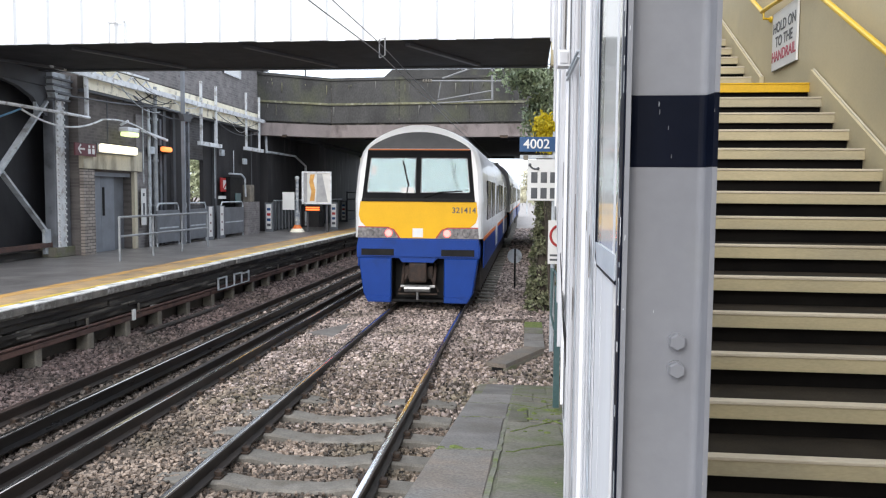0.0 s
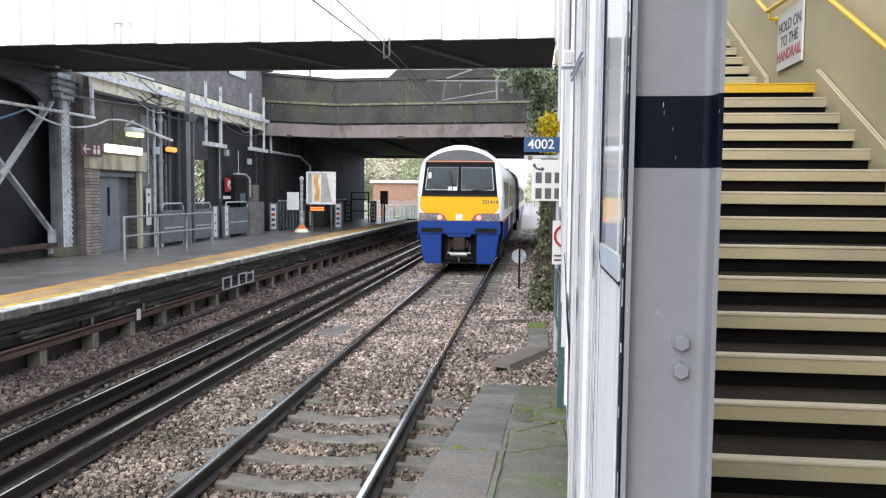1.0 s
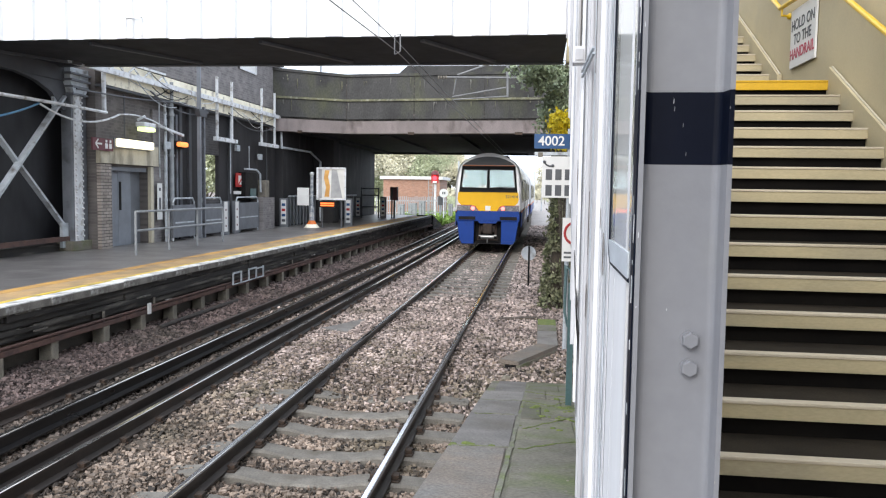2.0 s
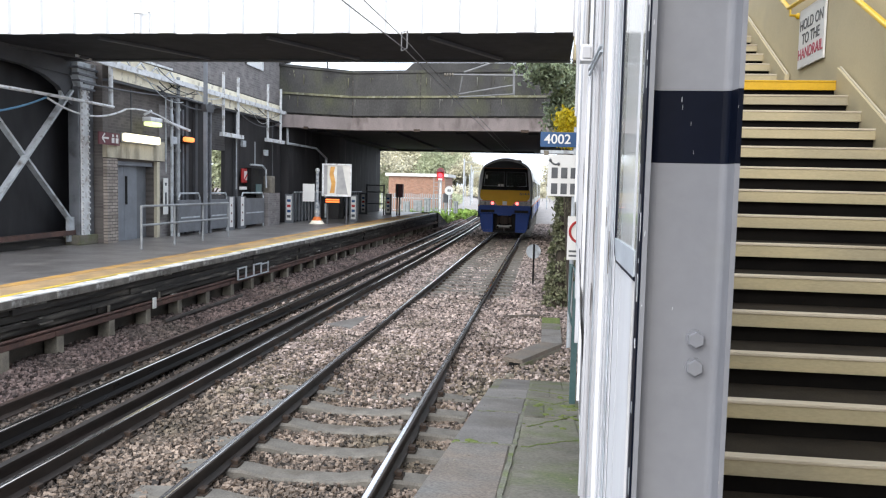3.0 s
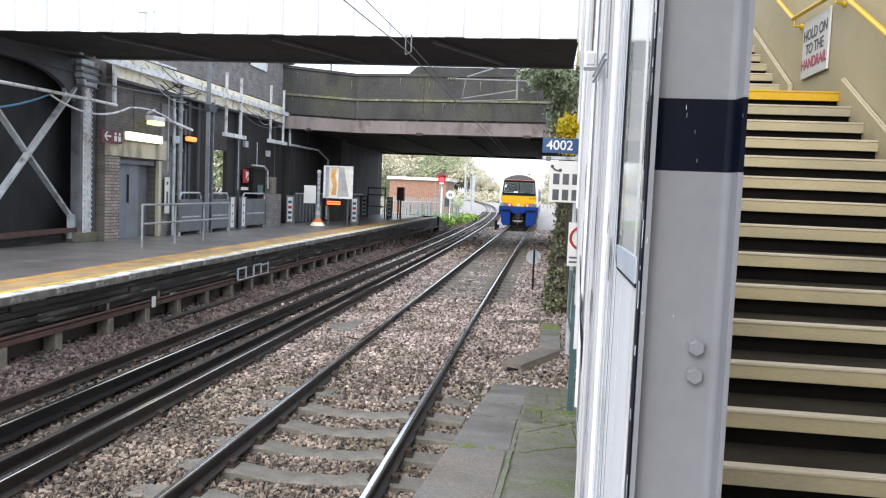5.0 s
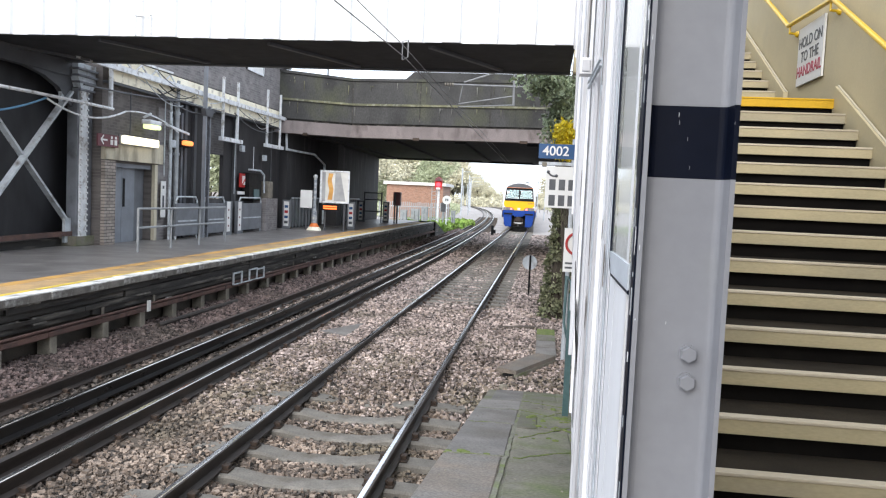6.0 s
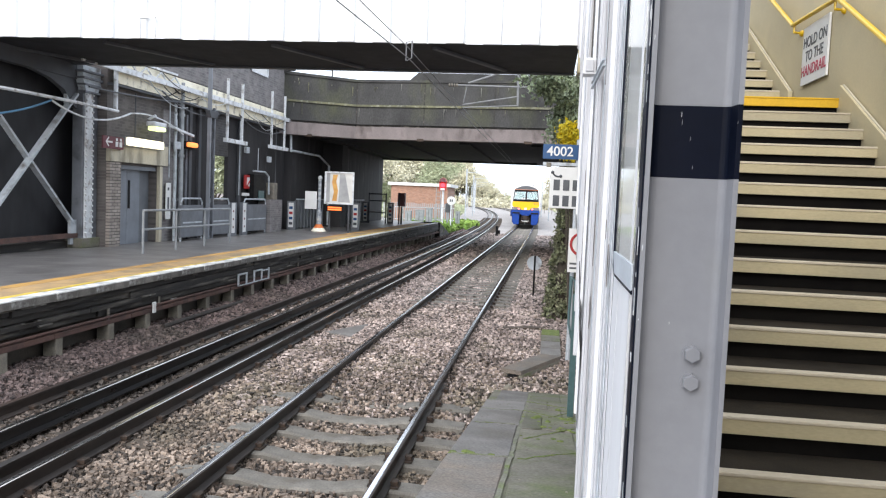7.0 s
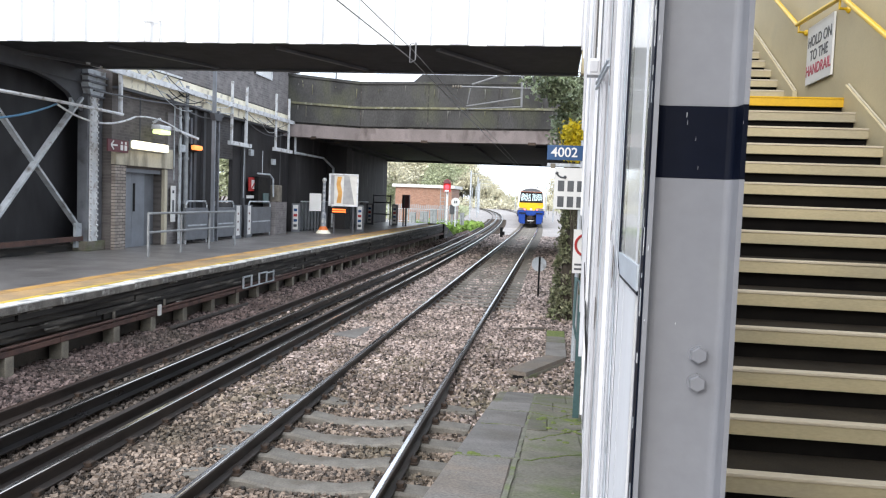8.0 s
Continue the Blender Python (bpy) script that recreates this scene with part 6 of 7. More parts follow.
def build_wall_services():
    """Pipes, cable tray, conduits and hanging frames on the platform building."""
    W = WALL_X
    t = thing("cable_tray", "pale steel trunking with lattice bracing along the canopy edge", "cable tray")
    x = -9.9
    bm = B()
    bar(bm, (x, 15.5, 5.02), (x, 29.7, 5.06), 0.09, 0.13)
    part("trunking", bm, "pale_steel", t, "pale solid trunking")
    bm = B()
    bar(bm, (x, 15.5, 5.3), (x, 19.8, 5.33), 0.04, 0.05)
    part("chord", bm, "pale_steel", t)
    for i in range(6):
        bm = B()
        y = 15.6 + i * 0.74
        bar(bm, (x, y, 5.02), (x, y + 0.37, 5.26), 0.03, 0.03, (1, 0, 0))
        bar(bm, (x, y + 0.37, 5.26), (x, y + 0.74, 5.02), 0.03, 0.03, (1, 0, 0))
        part("lacing", bm, "pale_steel", t)
    for y0, z0, y1, z1 in ((23.1, 5.75, 24.25, 3.88), (26.95, 5.9, 28.3, 3.95)):
        h = thing("hanging_frame", "pale steel U-shaped hanging frame on the canopy", "hanging frame", group="hanging frames")
        for y in (y0, y1):
            bm = B()
            bar(bm, (x, y, z0), (x, y, z1), 0.06, 0.07, (1, 0, 0))
            part("upright", bm, "pale_steel", h)
        bm = B()
        bar(bm, (x, y0 - 0.15, z1), (x, y1 + 0.35, z1), 0.12, 0.12)
        part("cross_bar", bm, "pale_steel", h)
    h = thing("hanging_frame", "pale steel bent pipe under the bridge edge", "hanging frame", group="hanging frames")
    bm = B()
    pipe(bm, [(x, 29.0, 5.2), (x, 29.1, 3.95), (x + 0.4, 31.5, 3.9), (x + 0.4, 33.0, 3.55), (x + 0.4, 33.0, 1.0)], 0.04, 8)
    part("bent_pipe", bm, "steel_grey", h)
    # blue-grey stanchion in front of the wall
    p = thing("canopy_post", "dark blue lattice canopy post on the platform", "canopy post")
    for dy in (0.0, 0.3):
        bm = B()
        bar(bm, (-9.75, 21.5 + dy, PLAT_Z), (-9.75, 21.5 + dy, 5.8 if dy == 0 else 4.7), 0.07, 0.1 if dy == 0 else 0.07, (1, 0, 0))
        part("leg", bm, "door_grey" if dy == 0 else "post_grey", p)
    for i in range(14):
        bm = B()
        bar(bm, (-9.75, 21.5, PLAT_Z + 0.1 + i * 0.26), (-9.75, 21.8, PLAT_Z + 0.3 + i * 0.26), 0.02, 0.015, (1, 0, 0))
        part("lacing", bm, "dark_paint", p)
    bm = B()
    prism(bm, [(21.44, 4.4), (21.86, 4.4), (21.95, 4.6), (21.35, 4.6)], "x", -9.82, -9.68)
    part("head", bm, "dark_paint", p)
    # drain pipe and conduits beside the doorway
    for y, r, z1, mt in ((19.95, 0.035, 4.6, "steel_grey"), (20.3, 0.065, 5.2, "galvanised"), (17.02, 0.05, 5.0, "pale_steel")):
        d = thing("drain_pipe", "weathered vertical pipe fixed to the wall", "pipe", group="wall pipes")
        bm = B()
        rod(bm, (W + 0.2, y, PLAT_Z if y > 18 else 4.05), (W + 0.2, y, z1), r, 10)
        part("tube", bm, mt, d)
        for z in (2.0, 3.2, 4.3):
            if y > 18:
                bm = B()
                rod(bm, (W + 0.2, y, z), (W + 0.2, y, z + 0.07), r * 1.35, 10)
                part("collar", bm, mt, d)
    # hanging cables across the support
    sag = lambda a, b, n, drop: [Vector(a).lerp(Vector(b), i / n) - Vector((0, 0, drop * 4 * (i / n) * (1 - i / n))) for i in range(n + 1)]
    for a, b, drop, r, mt, lb in (((-9.9, 12.0, 4.02), (-9.9, 16.95, 4.06), -0.02, 0.035, "pale_steel", "pale straight conduit on hangers"),
                                  ((-9.95, 11.0, 3.5), (-9.95, 14.6, 4.01), 0.22, 0.02, "blue_cable", "blue sagging cable"),
                                  ((-9.95, 14.6, 4.01), (-9.9, 17.5, 4.07), 0.26, 0.022, "pale_steel", "pale sagging cable"),
                                  ((-9.9, 17.5, 4.07), (-9.9, 20.2, 3.8), -0.16, 0.018, "pale_steel", "pale looping cable"),
                                  ((-9.9, 15.8, 4.45), (-9.9, 21.0, 4.72), 0.05, 0.02, "dark_paint", "dark cable under the canopy"),
                                  ((-9.9, 19.0, 4.8), (-9.9, 22.5, 4.6), 0.25, 0.02, "dark_paint", "dark drooping cable"),
                                  ((-9.9, 24.0, 4.75), (-9.9, 28.5, 4.7), 0.35, 0.018, "dark_paint", "dark drooping cable")):
        c = thing("cable", lb + " by the platform building", "cable", group="cables")
        bm = B()
        pipe(bm, sag(a, b, 12, drop), r, 6)
        part("strand", bm, mt, c)
    rg = random.Random(3)
    for k in range(14):
        y0 = rg.uniform(16.8, 26.0)
        y1 = y0 + rg.uniform(0.8, 3.0)
        mt = rg.choice(["dark_paint", "pale_steel", "black", "steel_grey"])
        c = thing("cable", "thin loose cable drooping along the canopy edge", "cable", group="cables")
        bm = B()
        xx = -9.95 + rg.uniform(-0.05, 0.12)
        pipe(bm, sag((xx, y0, rg.uniform(4.6, 5.25)), (xx, y1, rg.uniform(4.5, 5.2)), 10, rg.uniform(0.05, 0.3)), rg.uniform(0.007, 0.013), 6)
        part("strand", bm, mt, c)
    for k, (y, z0, z1) in enumerate(((18.0, 3.55, 4.6), (19.75, 2.6, 4.6), (22.45, 1.0, 4.6), (24.5, 2.2, 4.6), (27.9, 1.2, 4.6), (20.15, 0.95, 4.2))):
        c = thing("conduit", "slim vertical conduit on the sooty wall", "conduit", group="conduits")
        bm = B()
        rod(bm, (W + 0.14, y, z0), (W + 0.14, y, z1), 0.016, 6)
        part("tube", bm, "steel_grey" if k % 2 else "dark_paint", c)
    for y, z in ((20.0, 3.4), (24.9, 3.6), (27.0, 3.4)):
        j = thing("junction_box", "small grey electrical box on the sooty wall", "junction box", group="wall boxes")
        boxpart("body", W + 0.122, W + 0.22, y, y + 0.25, z, z + 0.2, "steel_grey", j, bevel=0.01)
    e = thing("cable_conduit", "short pale steel arm projecting from the wall", "bracket")
    bm = B()
    bar(bm, (W + 0.2, 19.6, 3.98), (W + 0.4, 20.6, 3.8), 0.06, 0.06)
    part("arm", bm, "pale_steel", e)


build_furniture()
build_wall_services()


# ---- beside the near track: ivy, signs, posts ----
def build_trackside():
    v = thing("ivy_trunk", "tree trunk thickly covered in dark ivy", "tree")
    bm = B()
    rod(bm, (0.33, 17.5, -0.4), (0.5, 17.6, 3.0), 0.17, 10, 0.13)
    rod(bm, (0.5, 17.6, 3.0), (0.55, 17.6, 6.0), 0.13, 10, 0.08)
    for z, dx, dy in ((2.6, -0.35, -0.2), (3.6, 0.5, 0.3), (4.4, -0.4, 0.2)):
        rod(bm, (0.5, 17.6, z), (0.5 + dx, 17.6 + dy, z + 0.7), 0.05, 6, 0.02)
    part("trunk", bm, "bark", v)
    rng = np.random.default_rng(3)
    zs = rng.uniform(-0.25, 3.2, 400)
    an = rng.uniform(0, 6.28, 400)
    rad = 0.27 - 0.03 * zs
    cs = np.column_stack([0.3 + 0.06 * zs + rad * np.cos(an), 17.5 + rad * np.sin(an), zs])
    leaf_cloud("ivy_leaves", cs, 0.035, 0.045, "ivy", 6500, v, "dark ivy leaves", seed=2)
    top = np.column_stack([rng.normal(0.2, 0.2, 90), rng.normal(17.5, 0.25, 90), rng.uniform(3.75, 5.3, 90)])
    top[:, 0] -= np.where(top[:, 2] > 4.8, 0.3, 0.0) * rng.random(90)
    top[:, 0] += np.where(top[:, 2] < 4.6, 0.2, 0.0)
    leaf_cloud("crown", top, 0.09, 0.06, "ivy_green", 5200, v, "green hanging ivy", seed=4)
    y = thing("yellow_bush", "bush with bright yellow autumn leaves", "bush")
    bm = B()
    for k in range(6):
        rod(bm, (0.55, 16.6, -0.4), (0.25 + 0.07 * k, 16.5 + 0.1 * k, 3.6 + 0.1 * k), 0.025, 6, 0.01)
    part("stem_clump", bm, "bark", y)
    cy = np.column_stack([rng.normal(0.42, 0.11, 40), rng.normal(16.6, 0.15, 40), rng.uniform(3.4, 3.95, 40)])
    leaf_cloud("leaves", cy, 0.07, 0.05, "leaf_yellow", 2600, y, "yellow leaves", seed=6)

    # signal number plate and telephone board on one post
    q = 12.6
    k = q / 10.0

    def at(u, z):
        return u * k, 2.4 + (z - 2.4) * k
    s = thing("number_sign", "blue signal number plate with white digits", "sign")
    x0, z1 = at(-0.11, 3.13)
    x1, z0 = at(0.36, 2.945)
    boxpart("plate", x0, x1, q, q + 0.02, z0, z1, "sign_blue", s, bevel=0.004)
    words("digits", "4002", 0.21, "sign_white", s, Matrix.Translation((at(0.105, 0)[0], q - 0.003, (z0 + z1) / 2)) @ Matrix.Rotation(radians(90), 4, "X"))
    b = thing("telephone_board", "white board with a telephone symbol and dark bars", "sign")
    x0, z1 = at(-0.005, 2.85)
    x1, z0 = at(0.42, 2.33)
    boxpart("board", x0, x1, q, q + 0.02, z0, z1, "sign_white", b, bevel=0.004)
    h = z1 - z0
    for r in (0.56, 0.18):
        for c in range(3):
            boxpart("text_bar", x0 + 0.06 + c * 0.15, x0 + 0.16 + c * 0.15, q - 0.004, q - 0.001, z0 + (r - 0.13) * h, z0 + (r + 0.13) * h, "ink", b)
    bm = B()
    pts = [Vector((x0 + 0.13 + 0.1 * math.cos(a), q - 0.003, z0 + 0.87 * h + 0.03 + 0.1 * math.sin(a))) for a in [radians(200 + 13 * i) for i in range(8)]]
    pipe(bm, pts, 0.014, 6)
    ball(bm, pts[0], 0.026, 8)
    ball(bm, pts[-1], 0.026, 8)
    part("telephone_symbol", bm, "ink", b, "dark handset symbol")
    c = thing("prohibition_sign", "white sign with a red prohibition ring", "sign")
    x0, z1 = at(0.262, 2.09)
    x1, z0 = at(0.56, 1.55)
    boxpart("board", x0, x1, q - 0.3, q - 0.28, z0, z1, "sign_white", c)
    bm = B()
    cx, cz = (x0 + x1) / 2 + 0.02, z1 - 0.24
    pipe(bm, [Vector((cx + 0.17 * math.cos(a), q - 0.304, cz + 0.17 * math.sin(a))) for a in [radians(15 * i) for i in range(25)]], 0.02, 6)
    part("ring", bm, "red", c, "red ring")
    for i in range(2):
        boxpart("text_bar", x0 + 0.03, x1 - 0.03, q - 0.304, q - 0.301, z0 + 0.05 + 0.07 * i, z0 + 0.08 + 0.07 * i, "ink", c)
    p = thing("sign_post", "slim grey steel post carrying the trackside signs", "post")
    bm = B()
    rod(bm, (0.42, q + 0.06, -0.3), (0.42, q + 0.06, at(0, 3.2)[1]), 0.035, 8)
    bar(bm, (-0.13, q + 0.05, at(0, 2.885)[1]), (0.5, q + 0.05, at(0, 2.885)[1]), 0.04, 0.05)
    part("post", bm, "steel_grey", p)
    bx_ = thing("sign_lamp", "small pale lamp box under the number plate", "lamp")
    boxpart("body", at(-0.06, 0)[0], at(0.0, 0)[0], q, q + 0.08, at(0, 2.84)[1], at(0, 2.9)[1], "concrete_post", bx_, bevel=0.008)
    # round board on a thin black stake
    d = thing("round_marker", "grey round marker disc on a thin black stake", "marker")
    bm = B()
    rod(bm, (-0.31, 21.5, -0.3), (-0.31, 21.5, 0.92), 0.025, 8)
    part("stake", bm, "black", d)
    bm = B()
    rod(bm, (-0.32, 21.56, 0.72), (-0.32, 21.59, 0.72), 0.2, 24)
    part("disc", bm, "steel_grey", d)
    # teal steel gate post by the wall
    g = thing("gate_post", "dark teal steel post with a bent hoop", "post")
    bm = B()
    bar(bm, (0.315, 7.85, 0.05), (0.315, 7.85, 1.5), 0.06, 0.05, (0, 1, 0))
    pipe(bm, [(0.315, 7.85, 1.45), (0.3, 7.87, 1.62), (0.26, 7.9, 1.67), (0.255, 7.9, 1.2), (0.29, 7.9, 1.05)], 0.012, 6)
    part("post", bm, "teal_frame", g)
    # cable trough blocks and boards on the ballast
    t = thing("cable_trough", "grey concrete cable trough with a loose lid", "cable trough")
    bm = B()
    bar(bm, (-0.42, 11.2, -0.06), (0.15, 12.5, -0.06), 0.32, 0.06)
    part("lid", bm, "slab_brown", t)
    bm = B()
    bar(bm, (-0.5, 11.25, -0.17), (0.05, 12.55, -0.17), 0.06, 0.16)
    bar(bm, (-0.28, 11.15, -0.17), (0.27, 12.45, -0.17), 0.06, 0.16)
    part("trough_body", bm, "slab_mossy", t)
    boxpart("trough_end", -0.47, -0.33, 11.16, 11.2, -0.22, -0.1, "black", t, "dark open trough end")
    for i, (y, mt) in enumerate(((12.75, "slab"), (13.4, "slab"), (14.05, "slab_mossy"), (14.7, "moss"))):
        boxpart("lid", -0.02, 0.32, y, y + 0.62, -0.13, -0.08, mt, t, bevel=0.01)
    w = thing("loose_board", "dark weathered timber board lying on the ballast", "board")
    bm = B()
    bar(bm, (-1.0, 15.4, -0.14), (-0.05, 15.7, -0.13), 0.2, 0.05)
    part("plank", bm, "sleeper_wood", w)
    w = thing("loose_board", "grey flat slab lying between the tracks", "board")
    bm = B()
    bar(bm, (-3.65, 13.6, -0.15), (-3.05, 14.9, -0.15), 0.6, 0.05)
    part("plank", bm, "slab", w)
    cd = thing("ground_conduit", "dark cable conduit lying on the ballast by the platform", "conduit")
    bm = B()
    pipe(bm, [(-6.3, 12.28, 0.045), (-6.29, 13.4, 0.05), (-6.3, 14.6, 0.04), (-6.31, 15.7, 0.03)], 0.04, 8)
    part("tube", bm, "under", cd)
    f = thing("flint", "white stone on the end of the ramp", "stone")
    bm = B()
    ball(bm, (-0.42, 10.45, -0.12), 0.07, 6, 0.7)
    part("stone", bm, "concrete_post", f)


def build_poster_case():
    """Glazed poster case on the white wall beside the column."""
    c = thing("poster_case", "glazed poster case with a blue-grey frame on the white wall", "poster case")
    y0, y1, z0 = 1.765, 2.27, 2.208

    def x(y, proud):
        return side_x(y) - proud
    bm = B()
    prism(bm, [(y0 + 0.02, z0 + 0.03), (y1 - 0.03, z0 + 0.03), (y1 - 0.03, 4.2), (y0 + 0.02, 4.2)], "x", x(2.05, 0.004), x(2.05, 0.001))
    part("poster", bm, "poster_paper", c, "faded yellowish poster")
    bm = B()
    prism(bm, [(y0, z0), (y1 - 0.06, z0), (y1, z0 + 0.06), (y1, 4.3), (y0, 4.3)], "x", x(2.05, 0.012), x(2.05, 0.008))
    part("pane", bm, "case_glass", c, "reflective glazing")
    bm = B()
    pipe(bm, [Vector((x(2.05, 0.011), y, z)) for y, z in ((y0, z0), (y1 - 0.06, z0), (y1 - 0.015, z0 + 0.02), (y1, z0 + 0.06), (y1, 4.3))], 0.006, 8)
    part("frame", bm, "navy", c)
    bm = B()
    prism(bm, [(y0 + 0.004, z0 + 0.004), (y1 - 0.06, z0 + 0.004), (y1 - 0.012, z0 + 0.05), (y1 - 0.012, z0 + 0.062), (y0 + 0.004, z0 + 0.062)], "x", x(2.05, 0.0165), x(2.05, 0.0125))
    part("bottom_rail", bm, "case_frame", c, "pale blue-grey bottom rail")
    j = thing("junction_box", "small square white junction box on the wall", "junction box")
    xx = side_x(4.6)
    boxpart("body", xx - 0.085, xx - 0.012, 4.6, 4.72, 3.14, 3.235, "white_paint", j, bevel=0.008)
    boxpart("lid", xx - 0.072, xx - 0.025, 4.59, 4.599, 3.155, 3.22, "white_dirty", j, "raised lid", 0.004)
    d = thing("wall_stay", "short grey slanting stay fixed to the white wall", "bracket")
    for k in (0.0, 0.03):
        bm = B()
        bar(bm, (side_x(3.5) - 0.02, 3.47 + k, 3.0 + k), (side_x(4.0) - 0.045, 4.08 + k, 2.985 + k), 0.012, 0.008)
        part("rod", bm, "steel_grey", d)


# ---- beyond the bridge ----
def build_distance():
    h = thing("brick_hut", "red brick trackside hut with a white flat roof", "building")
    boxpart("wall", -15.5, -9.9, 76, 82, -0.3, 3.45, "red_brick", h, "red brick wall")
    boxpart("roof", -15.8, -9.6, 75.7, 82.3, 3.45, 3.74, "roof_white", h, "white flat roof edge")
    s = thing("signal", "railway signal with a lit red lamp and ladder", "signal")
    bm = B()
    rod(bm, (-8.2, 60.3, -0.3), (-8.2, 60.3, 3.9), 0.09, 10)
    part("post", bm, "pale_steel", s)
    bm = B()
    prism(bm, [(-8.47, 2.95), (-7.93, 2.95), (-7.9, 3.6), (-7.98, 3.85), (-8.2, 3.95), (-8.42, 3.85), (-8.5, 3.6)], "y", 60.0, 60.14)
    part("head", bm, "red", s, "red backing board")
    bm = B()
    prism(bm, [(-8.45, 3.62), (-7.95, 3.62), (-8.0, 3.84), (-8.2, 3.92), (-8.4, 3.84)], "y", 59.7, 59.995)
    part("hood", bm, "maroon", s, "dark red lamp hood")
    bm = B()
    rod(bm, (-8.2, 59.9, 3.35), (-8.2, 59.995, 3.35), 0.17, 16)
    part("lamp", bm, "signal_red", s, "lit red lamp")
    bm = B()
    bx(bm, -8.36, -8.04, 59.9, 59.995, 2.97, 3.12)
    part("route_plate", bm, "sign_white", s, "small white plate")
    for dx in (-0.55, -0.2):
        bm = B()
        bar(bm, (-8.2 + dx, 60.5, -0.3), (-8.2 + dx, 60.4, 3.2), 0.05, 0.05, (1, 0, 0))
        part("ladder_rail", bm, "galvanised", s)
    for i in range(10):
        bm = B()
        rod(bm, (-8.75, 60.48, 0.1 + 0.3 * i), (-8.4, 60.48, 0.1 + 0.3 * i), 0.018, 6)
        part("rung", bm, "galvanised", s)
    for x, y, w, h in ((-11.3, 61.0, 0.5, 1.2), (-10.5, 61.4, 0.6, 1.3), (-9.6, 61.0, 0.45, 1.5), (-7.3, 61.5, 0.3, 1.3)):
        cb = thing("equipment_cabinet", "pale grey trackside equipment cabinet on a plinth", "cabinet", group="trackside cabinets")
        boxpart("body", x, x + w, y, y + 0.45, 0.1, h, "galvanised", cb, bevel=0.02)
        boxpart("roof", x - 0.03, x + w + 0.03, y - 0.04, y + 0.49, h, h + 0.06, "galvanised", cb)
        boxpart("plinth", x - 0.04, x + w + 0.04, y - 0.04, y + 0.49, -0.3, 0.1, "concrete_post", cb)
        boxpart("door_gap", x + w * 0.5 - 0.012, x + w * 0.5 + 0.012, y - 0.006, y - 0.001, 0.2, h - 0.1, "black", cb)
    rn = thing("warning_board", "red and white warning board on a post by the ramp", "sign")
    boxpart("board", -10.35, -9.95, 54.0, 54.03, 1.75, 2.35, "red", rn)
    boxpart("band", -10.33, -9.97, 53.985, 53.998, 1.95, 2.1, "sign_white", rn, "white band")
    bm = B()
    rod(bm, (-10.15, 54.06, -0.3), (-10.15, 54.06, 2.3), 0.04, 8)
    part("post", bm, "pale_steel", rn)
    bxk = thing("relay_case", "dark relay case beside the speed board", "cabinet")
    boxpart("body", -7.75, -7.4, 58.6, 59.0, 1.3, 2.0, "dark_paint", bxk, bevel=0.02)
    boxpart("leg", -7.62, -7.52, 58.7, 58.8, -0.3, 1.3, "galvanised", bxk)
    r = thing("speed_board", "round white board on a short post", "sign")
    bm = B()
    rod(bm, (-7.25, 58, 2.2), (-7.25, 58.05, 2.2), 0.33, 20)
    part("disc", bm, "sign_white", r)
    for dx in (-0.11, 0.03):
        boxpart("text_bar", -7.25 + dx, -7.25 + dx + 0.09, 57.985, 57.997, 2.12, 2.3, "ink", r)
    bm = B()
    rod(bm, (-7.25, 58.1, -0.3), (-7.25, 58.1, 2.2), 0.05, 8)
    part("post", bm, "pale_steel", r)
    k = thing("stump_post", "short black post between the tracks", "post")
    bm = B()
    rod(bm, (-3.62, 56, -0.3), (-3.62, 56, 0.55), 0.1, 8)
    bx(bm, -3.55, -3.38, 55.9, 56.1, 0.0, 0.25)
    part("post", bm, "black", k)
    f = thing("palisade_fence", "pale palisade fence before the hut", "fence")
    bm = B()
    bx(bm, -0.04, 0.04, -0.02, 0.02, -0.3, 1.85)
    first = part("pale", bm, "galvanised", f, at=(-13.4, 63, 0.0))
    for i in range(1, 34):
        sibling(first, (-13.4 + i * 0.16, 63 + i * 0.1, random.uniform(-0.05, 0.05)))
    for z in (0.5, 1.5):
        bm = B()
        bar(bm, (-13.5, 63.0, z), (-8.0, 66.4, z), 0.04, 0.06)
        part("rail", bm, "pale_steel", f)
    # The haze-paled colour runs on under the bridge, so no edge shows.
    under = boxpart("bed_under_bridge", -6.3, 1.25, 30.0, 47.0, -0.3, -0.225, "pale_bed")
    tagged(under, "ballast bed beneath the road bridge, brightness put into its colour", "ballast", kind="structure")
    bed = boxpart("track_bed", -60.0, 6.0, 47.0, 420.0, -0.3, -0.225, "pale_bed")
    tagged(bed, "ballast bed beyond the bridge, paled for haze and open sky", "ballast", kind="structure")
    rng = np.random.default_rng(8)
    # grassy strip beside the platform end
    n = 5200
    yy = rng.uniform(47, 75, n)
    xx = -6.6 - rng.random(n) * 5.5
    cs = np.column_stack([xx, yy, -0.1 + 0.45 * rng.random(n)])
    tagged(leaf_cloud("grass_strip", cs, 0.05, 0.2, "grass", 9000, seed=9), "bright green weeds beside the platform end", "grass", kind="stuff")

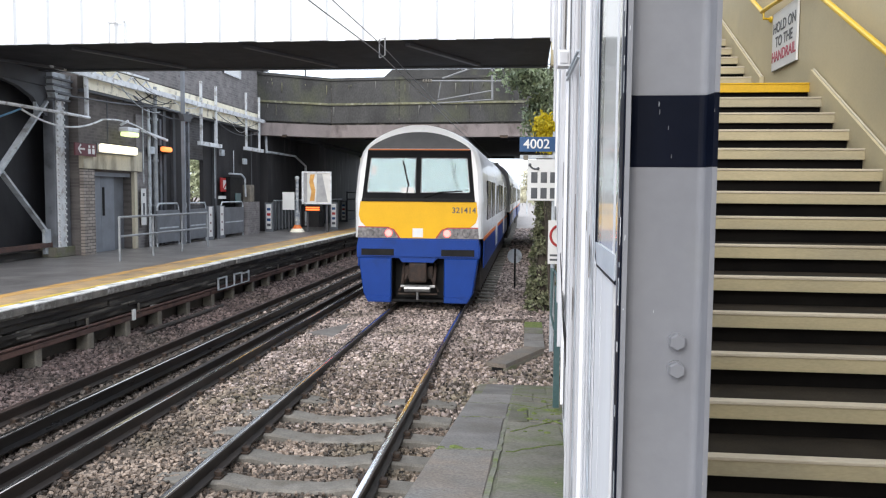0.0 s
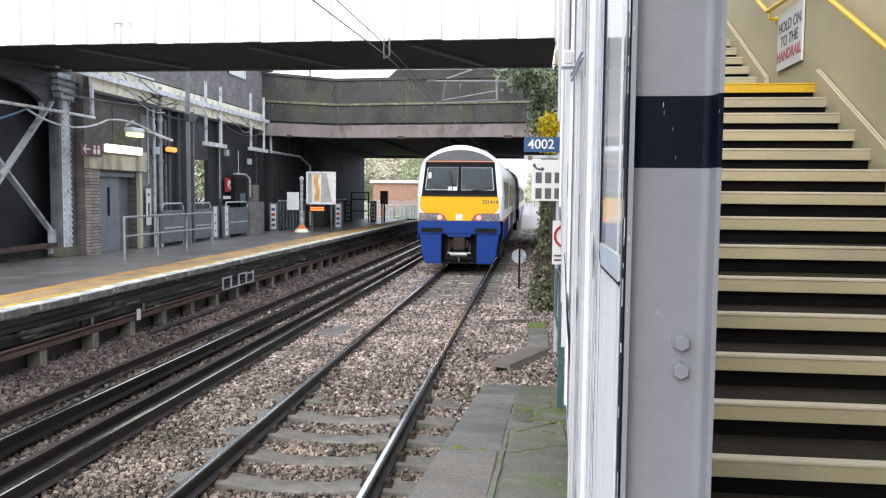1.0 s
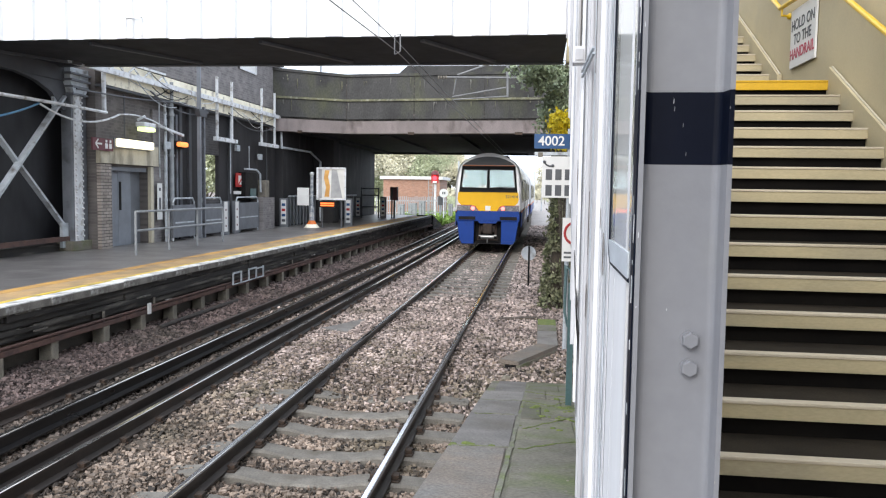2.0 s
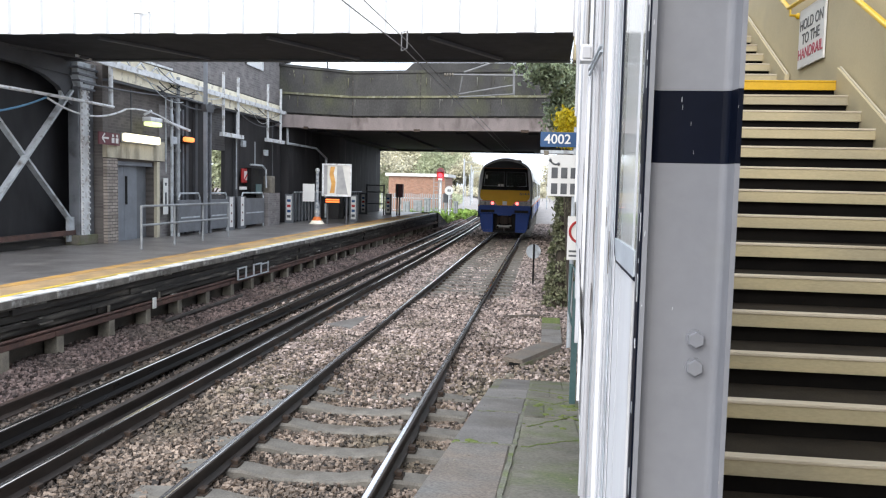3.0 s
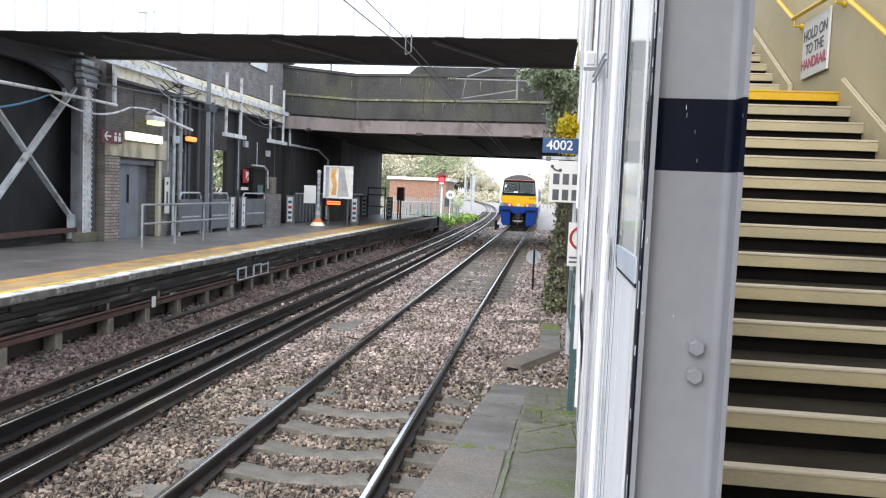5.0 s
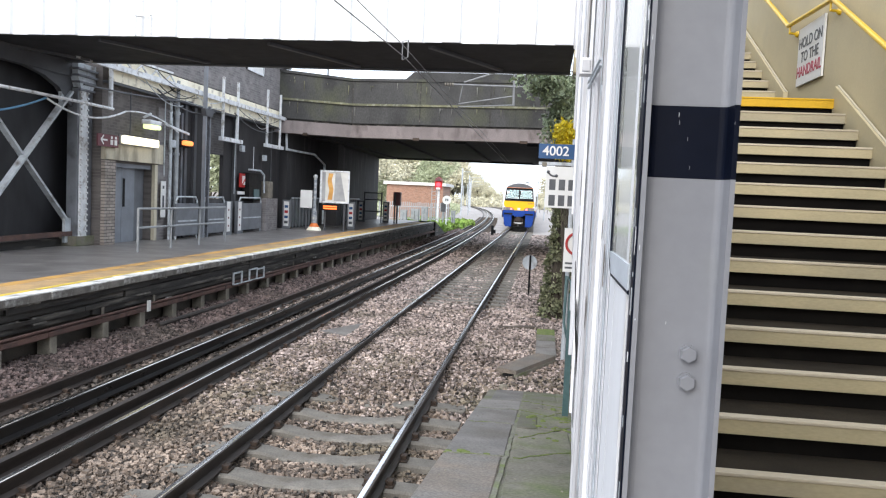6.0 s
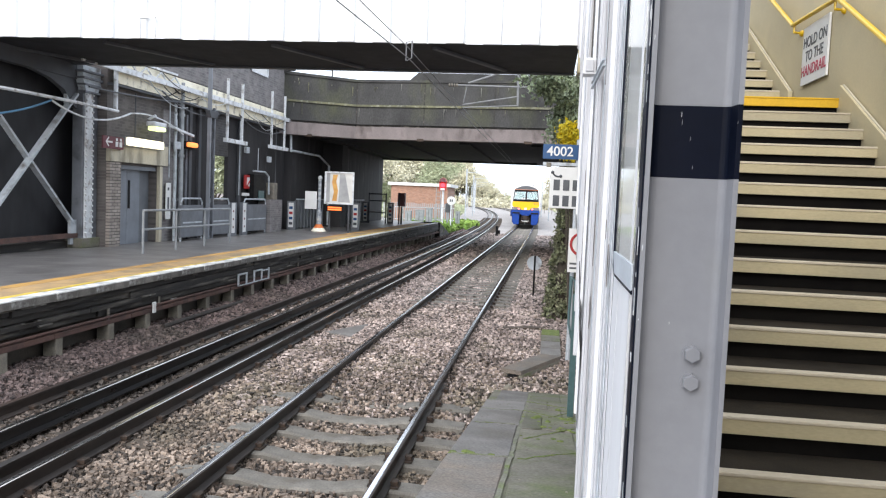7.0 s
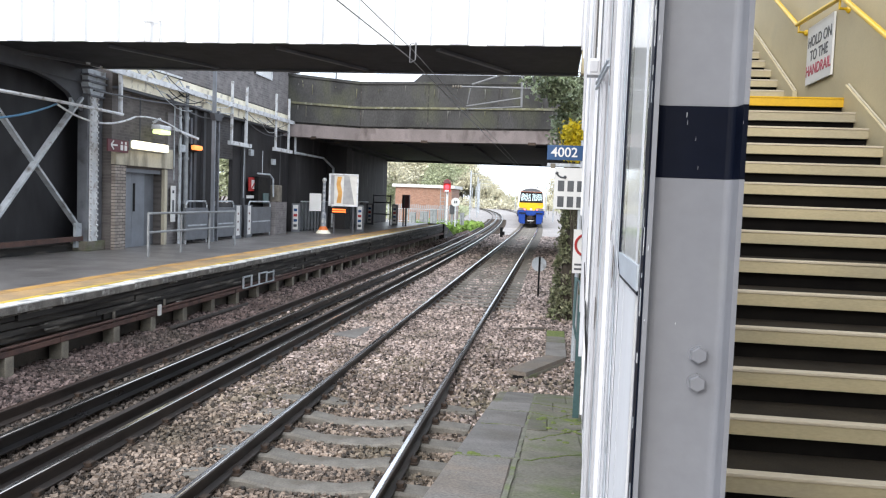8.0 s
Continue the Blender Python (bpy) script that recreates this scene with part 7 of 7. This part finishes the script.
    def tree(name, label, at, height, mat, seed, count=2600, wide=0.34):
        t = thing(name, label, "tree", at=at, group="trees beyond the bridge")
        rg = np.random.default_rng(seed)
        bm = B()
        rod(bm, (0, 0, -0.5), (0.1, 0.1, height * 0.55), height * 0.02, 8, height * 0.01)
        ends = []
        for i in range(9):
            a, z = rg.uniform(0, 6.28), height * rg.uniform(0.25, 0.6)
            e = Vector((math.cos(a) * height * wide * rg.uniform(0.4, 0.9), math.sin(a) * height * wide * rg.uniform(0.4, 0.9), z + height * rg.uniform(0.1, 0.35)))
            rod(bm, (0.05, 0.05, z), e, height * 0.008, 6, height * 0.003)
            ends.append(e)
        part("trunk", bm, "bark", t)
        c = []
        for e in ends + [Vector((0, 0, height * 0.75)), Vector((0.3, -0.2, height * 0.88))]:
            for i in range(6):
                c.append(tuple(e + Vector(rg.normal(size=3)) * height * 0.07))
        leaf_cloud("crown", c, height * 0.05, height * 0.019, mat, count * 2, t, seed=seed)
        return t
    # Crowns use the haze-lightened leaf colours.
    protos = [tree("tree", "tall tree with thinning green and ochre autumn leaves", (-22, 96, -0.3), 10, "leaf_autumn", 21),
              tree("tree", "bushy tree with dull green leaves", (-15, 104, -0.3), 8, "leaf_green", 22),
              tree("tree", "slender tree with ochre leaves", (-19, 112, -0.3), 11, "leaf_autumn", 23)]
    rg = random.Random(11)
    # a wooded bank falls away along the outside of the bend
    for i in range(120):
        y = 86 + (i % 60) * 4.2 + rg.uniform(-1.5, 1.5)
        back = rg.uniform(0, 1)
        x = far_x(y) - 8.5 - 17 * back
        sc = (0.3 + 0.75 * back) * rg.uniform(0.85, 1.1)
        c = copy_thing(protos[i % 3], pose(x, y, -0.3, 0, 0, rg.uniform(0, 360)))
        c.scale = (sc, sc, sc)
    # the far hillside closes the view, lower towards the open end of the bend
    for i in range(130):
        x, y = -98 + (i % 65) * 1.7 + rg.uniform(-0.8, 0.8), 265 + 22 * (i // 65) + rg.uniform(0, 18)
        h = 5.0 + max(0.0, min(15.0, (-x - 17) * 0.72))
        sc = 0.1 * h * rg.uniform(0.8, 1.05)
        c = copy_thing(protos[i % 3], pose(x, y, -0.3, 0, 0, rg.uniform(0, 360)))
        c.scale = (sc, sc, sc)
    for i in range(16):
        sc = rg.uniform(0.25, 0.5)
        c = copy_thing(protos[(i + 1) % 3], pose(near_x(90 + 12 * i) + 5.5 + rg.uniform(0, 4), 90 + i * 12, -0.3, 0, 0, rg.uniform(0, 360)))
        c.scale = (sc, sc, sc)
    n = 9000
    yy = rng.uniform(68, 320, n)
    bk = rng.random(n) ** 1.3
    cs = np.column_stack([FAR_X - (yy - BEND_Y) ** 2 / (2 * BEND_R) - 5.5 - 19 * bk, yy, -0.2 + (0.5 + 2.0 * bk) * rng.random(n)])
    cs = cs[~((cs[:, 1] < 84) & (cs[:, 0] < -9.0))]
    tagged(leaf_cloud("undergrowth", cs, 0.25, 0.3, "leaf_green", 26000, seed=14), "green undergrowth on the wooded bank, paled for haze", "undergrowth", kind="stuff")
    n = 3000
    cs = np.column_stack([rng.uniform(-70, 14, n), rng.uniform(255, 268, n), -0.2 + 3.2 * rng.random(n) ** 1.5])
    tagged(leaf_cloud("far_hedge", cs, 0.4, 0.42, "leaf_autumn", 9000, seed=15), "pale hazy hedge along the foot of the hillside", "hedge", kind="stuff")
    # trees seen through the gap in the station wall
    tree("tree", "leafy green tree behind the station wall", (-16.5, 37.0, 0.0), 6, "leaf_green", 31, 5000, 0.4)
    tree("tree", "pale ochre-leaved tree beyond the bridge", (1.9, 64, -0.3), 5.6, "leaf_autumn", 33, 3500, 0.3)
    for i in range(12):
        y = 95 + i * 13
        p = thing("line_mast", "thin steel overhead line mast", "mast", group="line masts")
        bm = B()
        x = (near_x(y) + 3.0) if i % 2 else far_x(y) - 3.2
        rod(bm, (x, y, -0.3), (x, y, 6.0), 0.1, 6)
        bar(bm, (x, y, 5.6), (x + (-2.6 if i % 2 else 2.8), y, 5.6), 0.06, 0.06)
        part("mast", bm, "steel_grey", p)


build_trackside()
build_poster_case()
build_distance()


def motions():
    rows = ((0.0, 16.3), (0.5, 20.3), (1.0, 24.6), (1.5, 28.4), (2.0, 32.2), (2.75, 37.7), (3.5, 43.2), (4.0, 47.0), (4.5, 51.2), (5.25, 58.3), (6.0, 65.0), (6.5, 69.0), (7.0, 73.0), (7.5, 76.6), (8.0, 79.8))

    def on_track(y):
        return pose(near_x(y) - 0.21 + 0.2 * min(1, max(0, (y - 23) / 20)), y, min(0.09, -0.03 + 0.0125 * (y - 16.3)), 0, 0, math.degrees(near_heading(y)))
    walk(train, [(t, on_track(y)) for t, y in rows])
    for k, car in enumerate(carriages, 1):
        walk(car, [(t, on_track(y).inverted() @ on_track(y + 20.0 * k)) for t, y in rows])


motions()
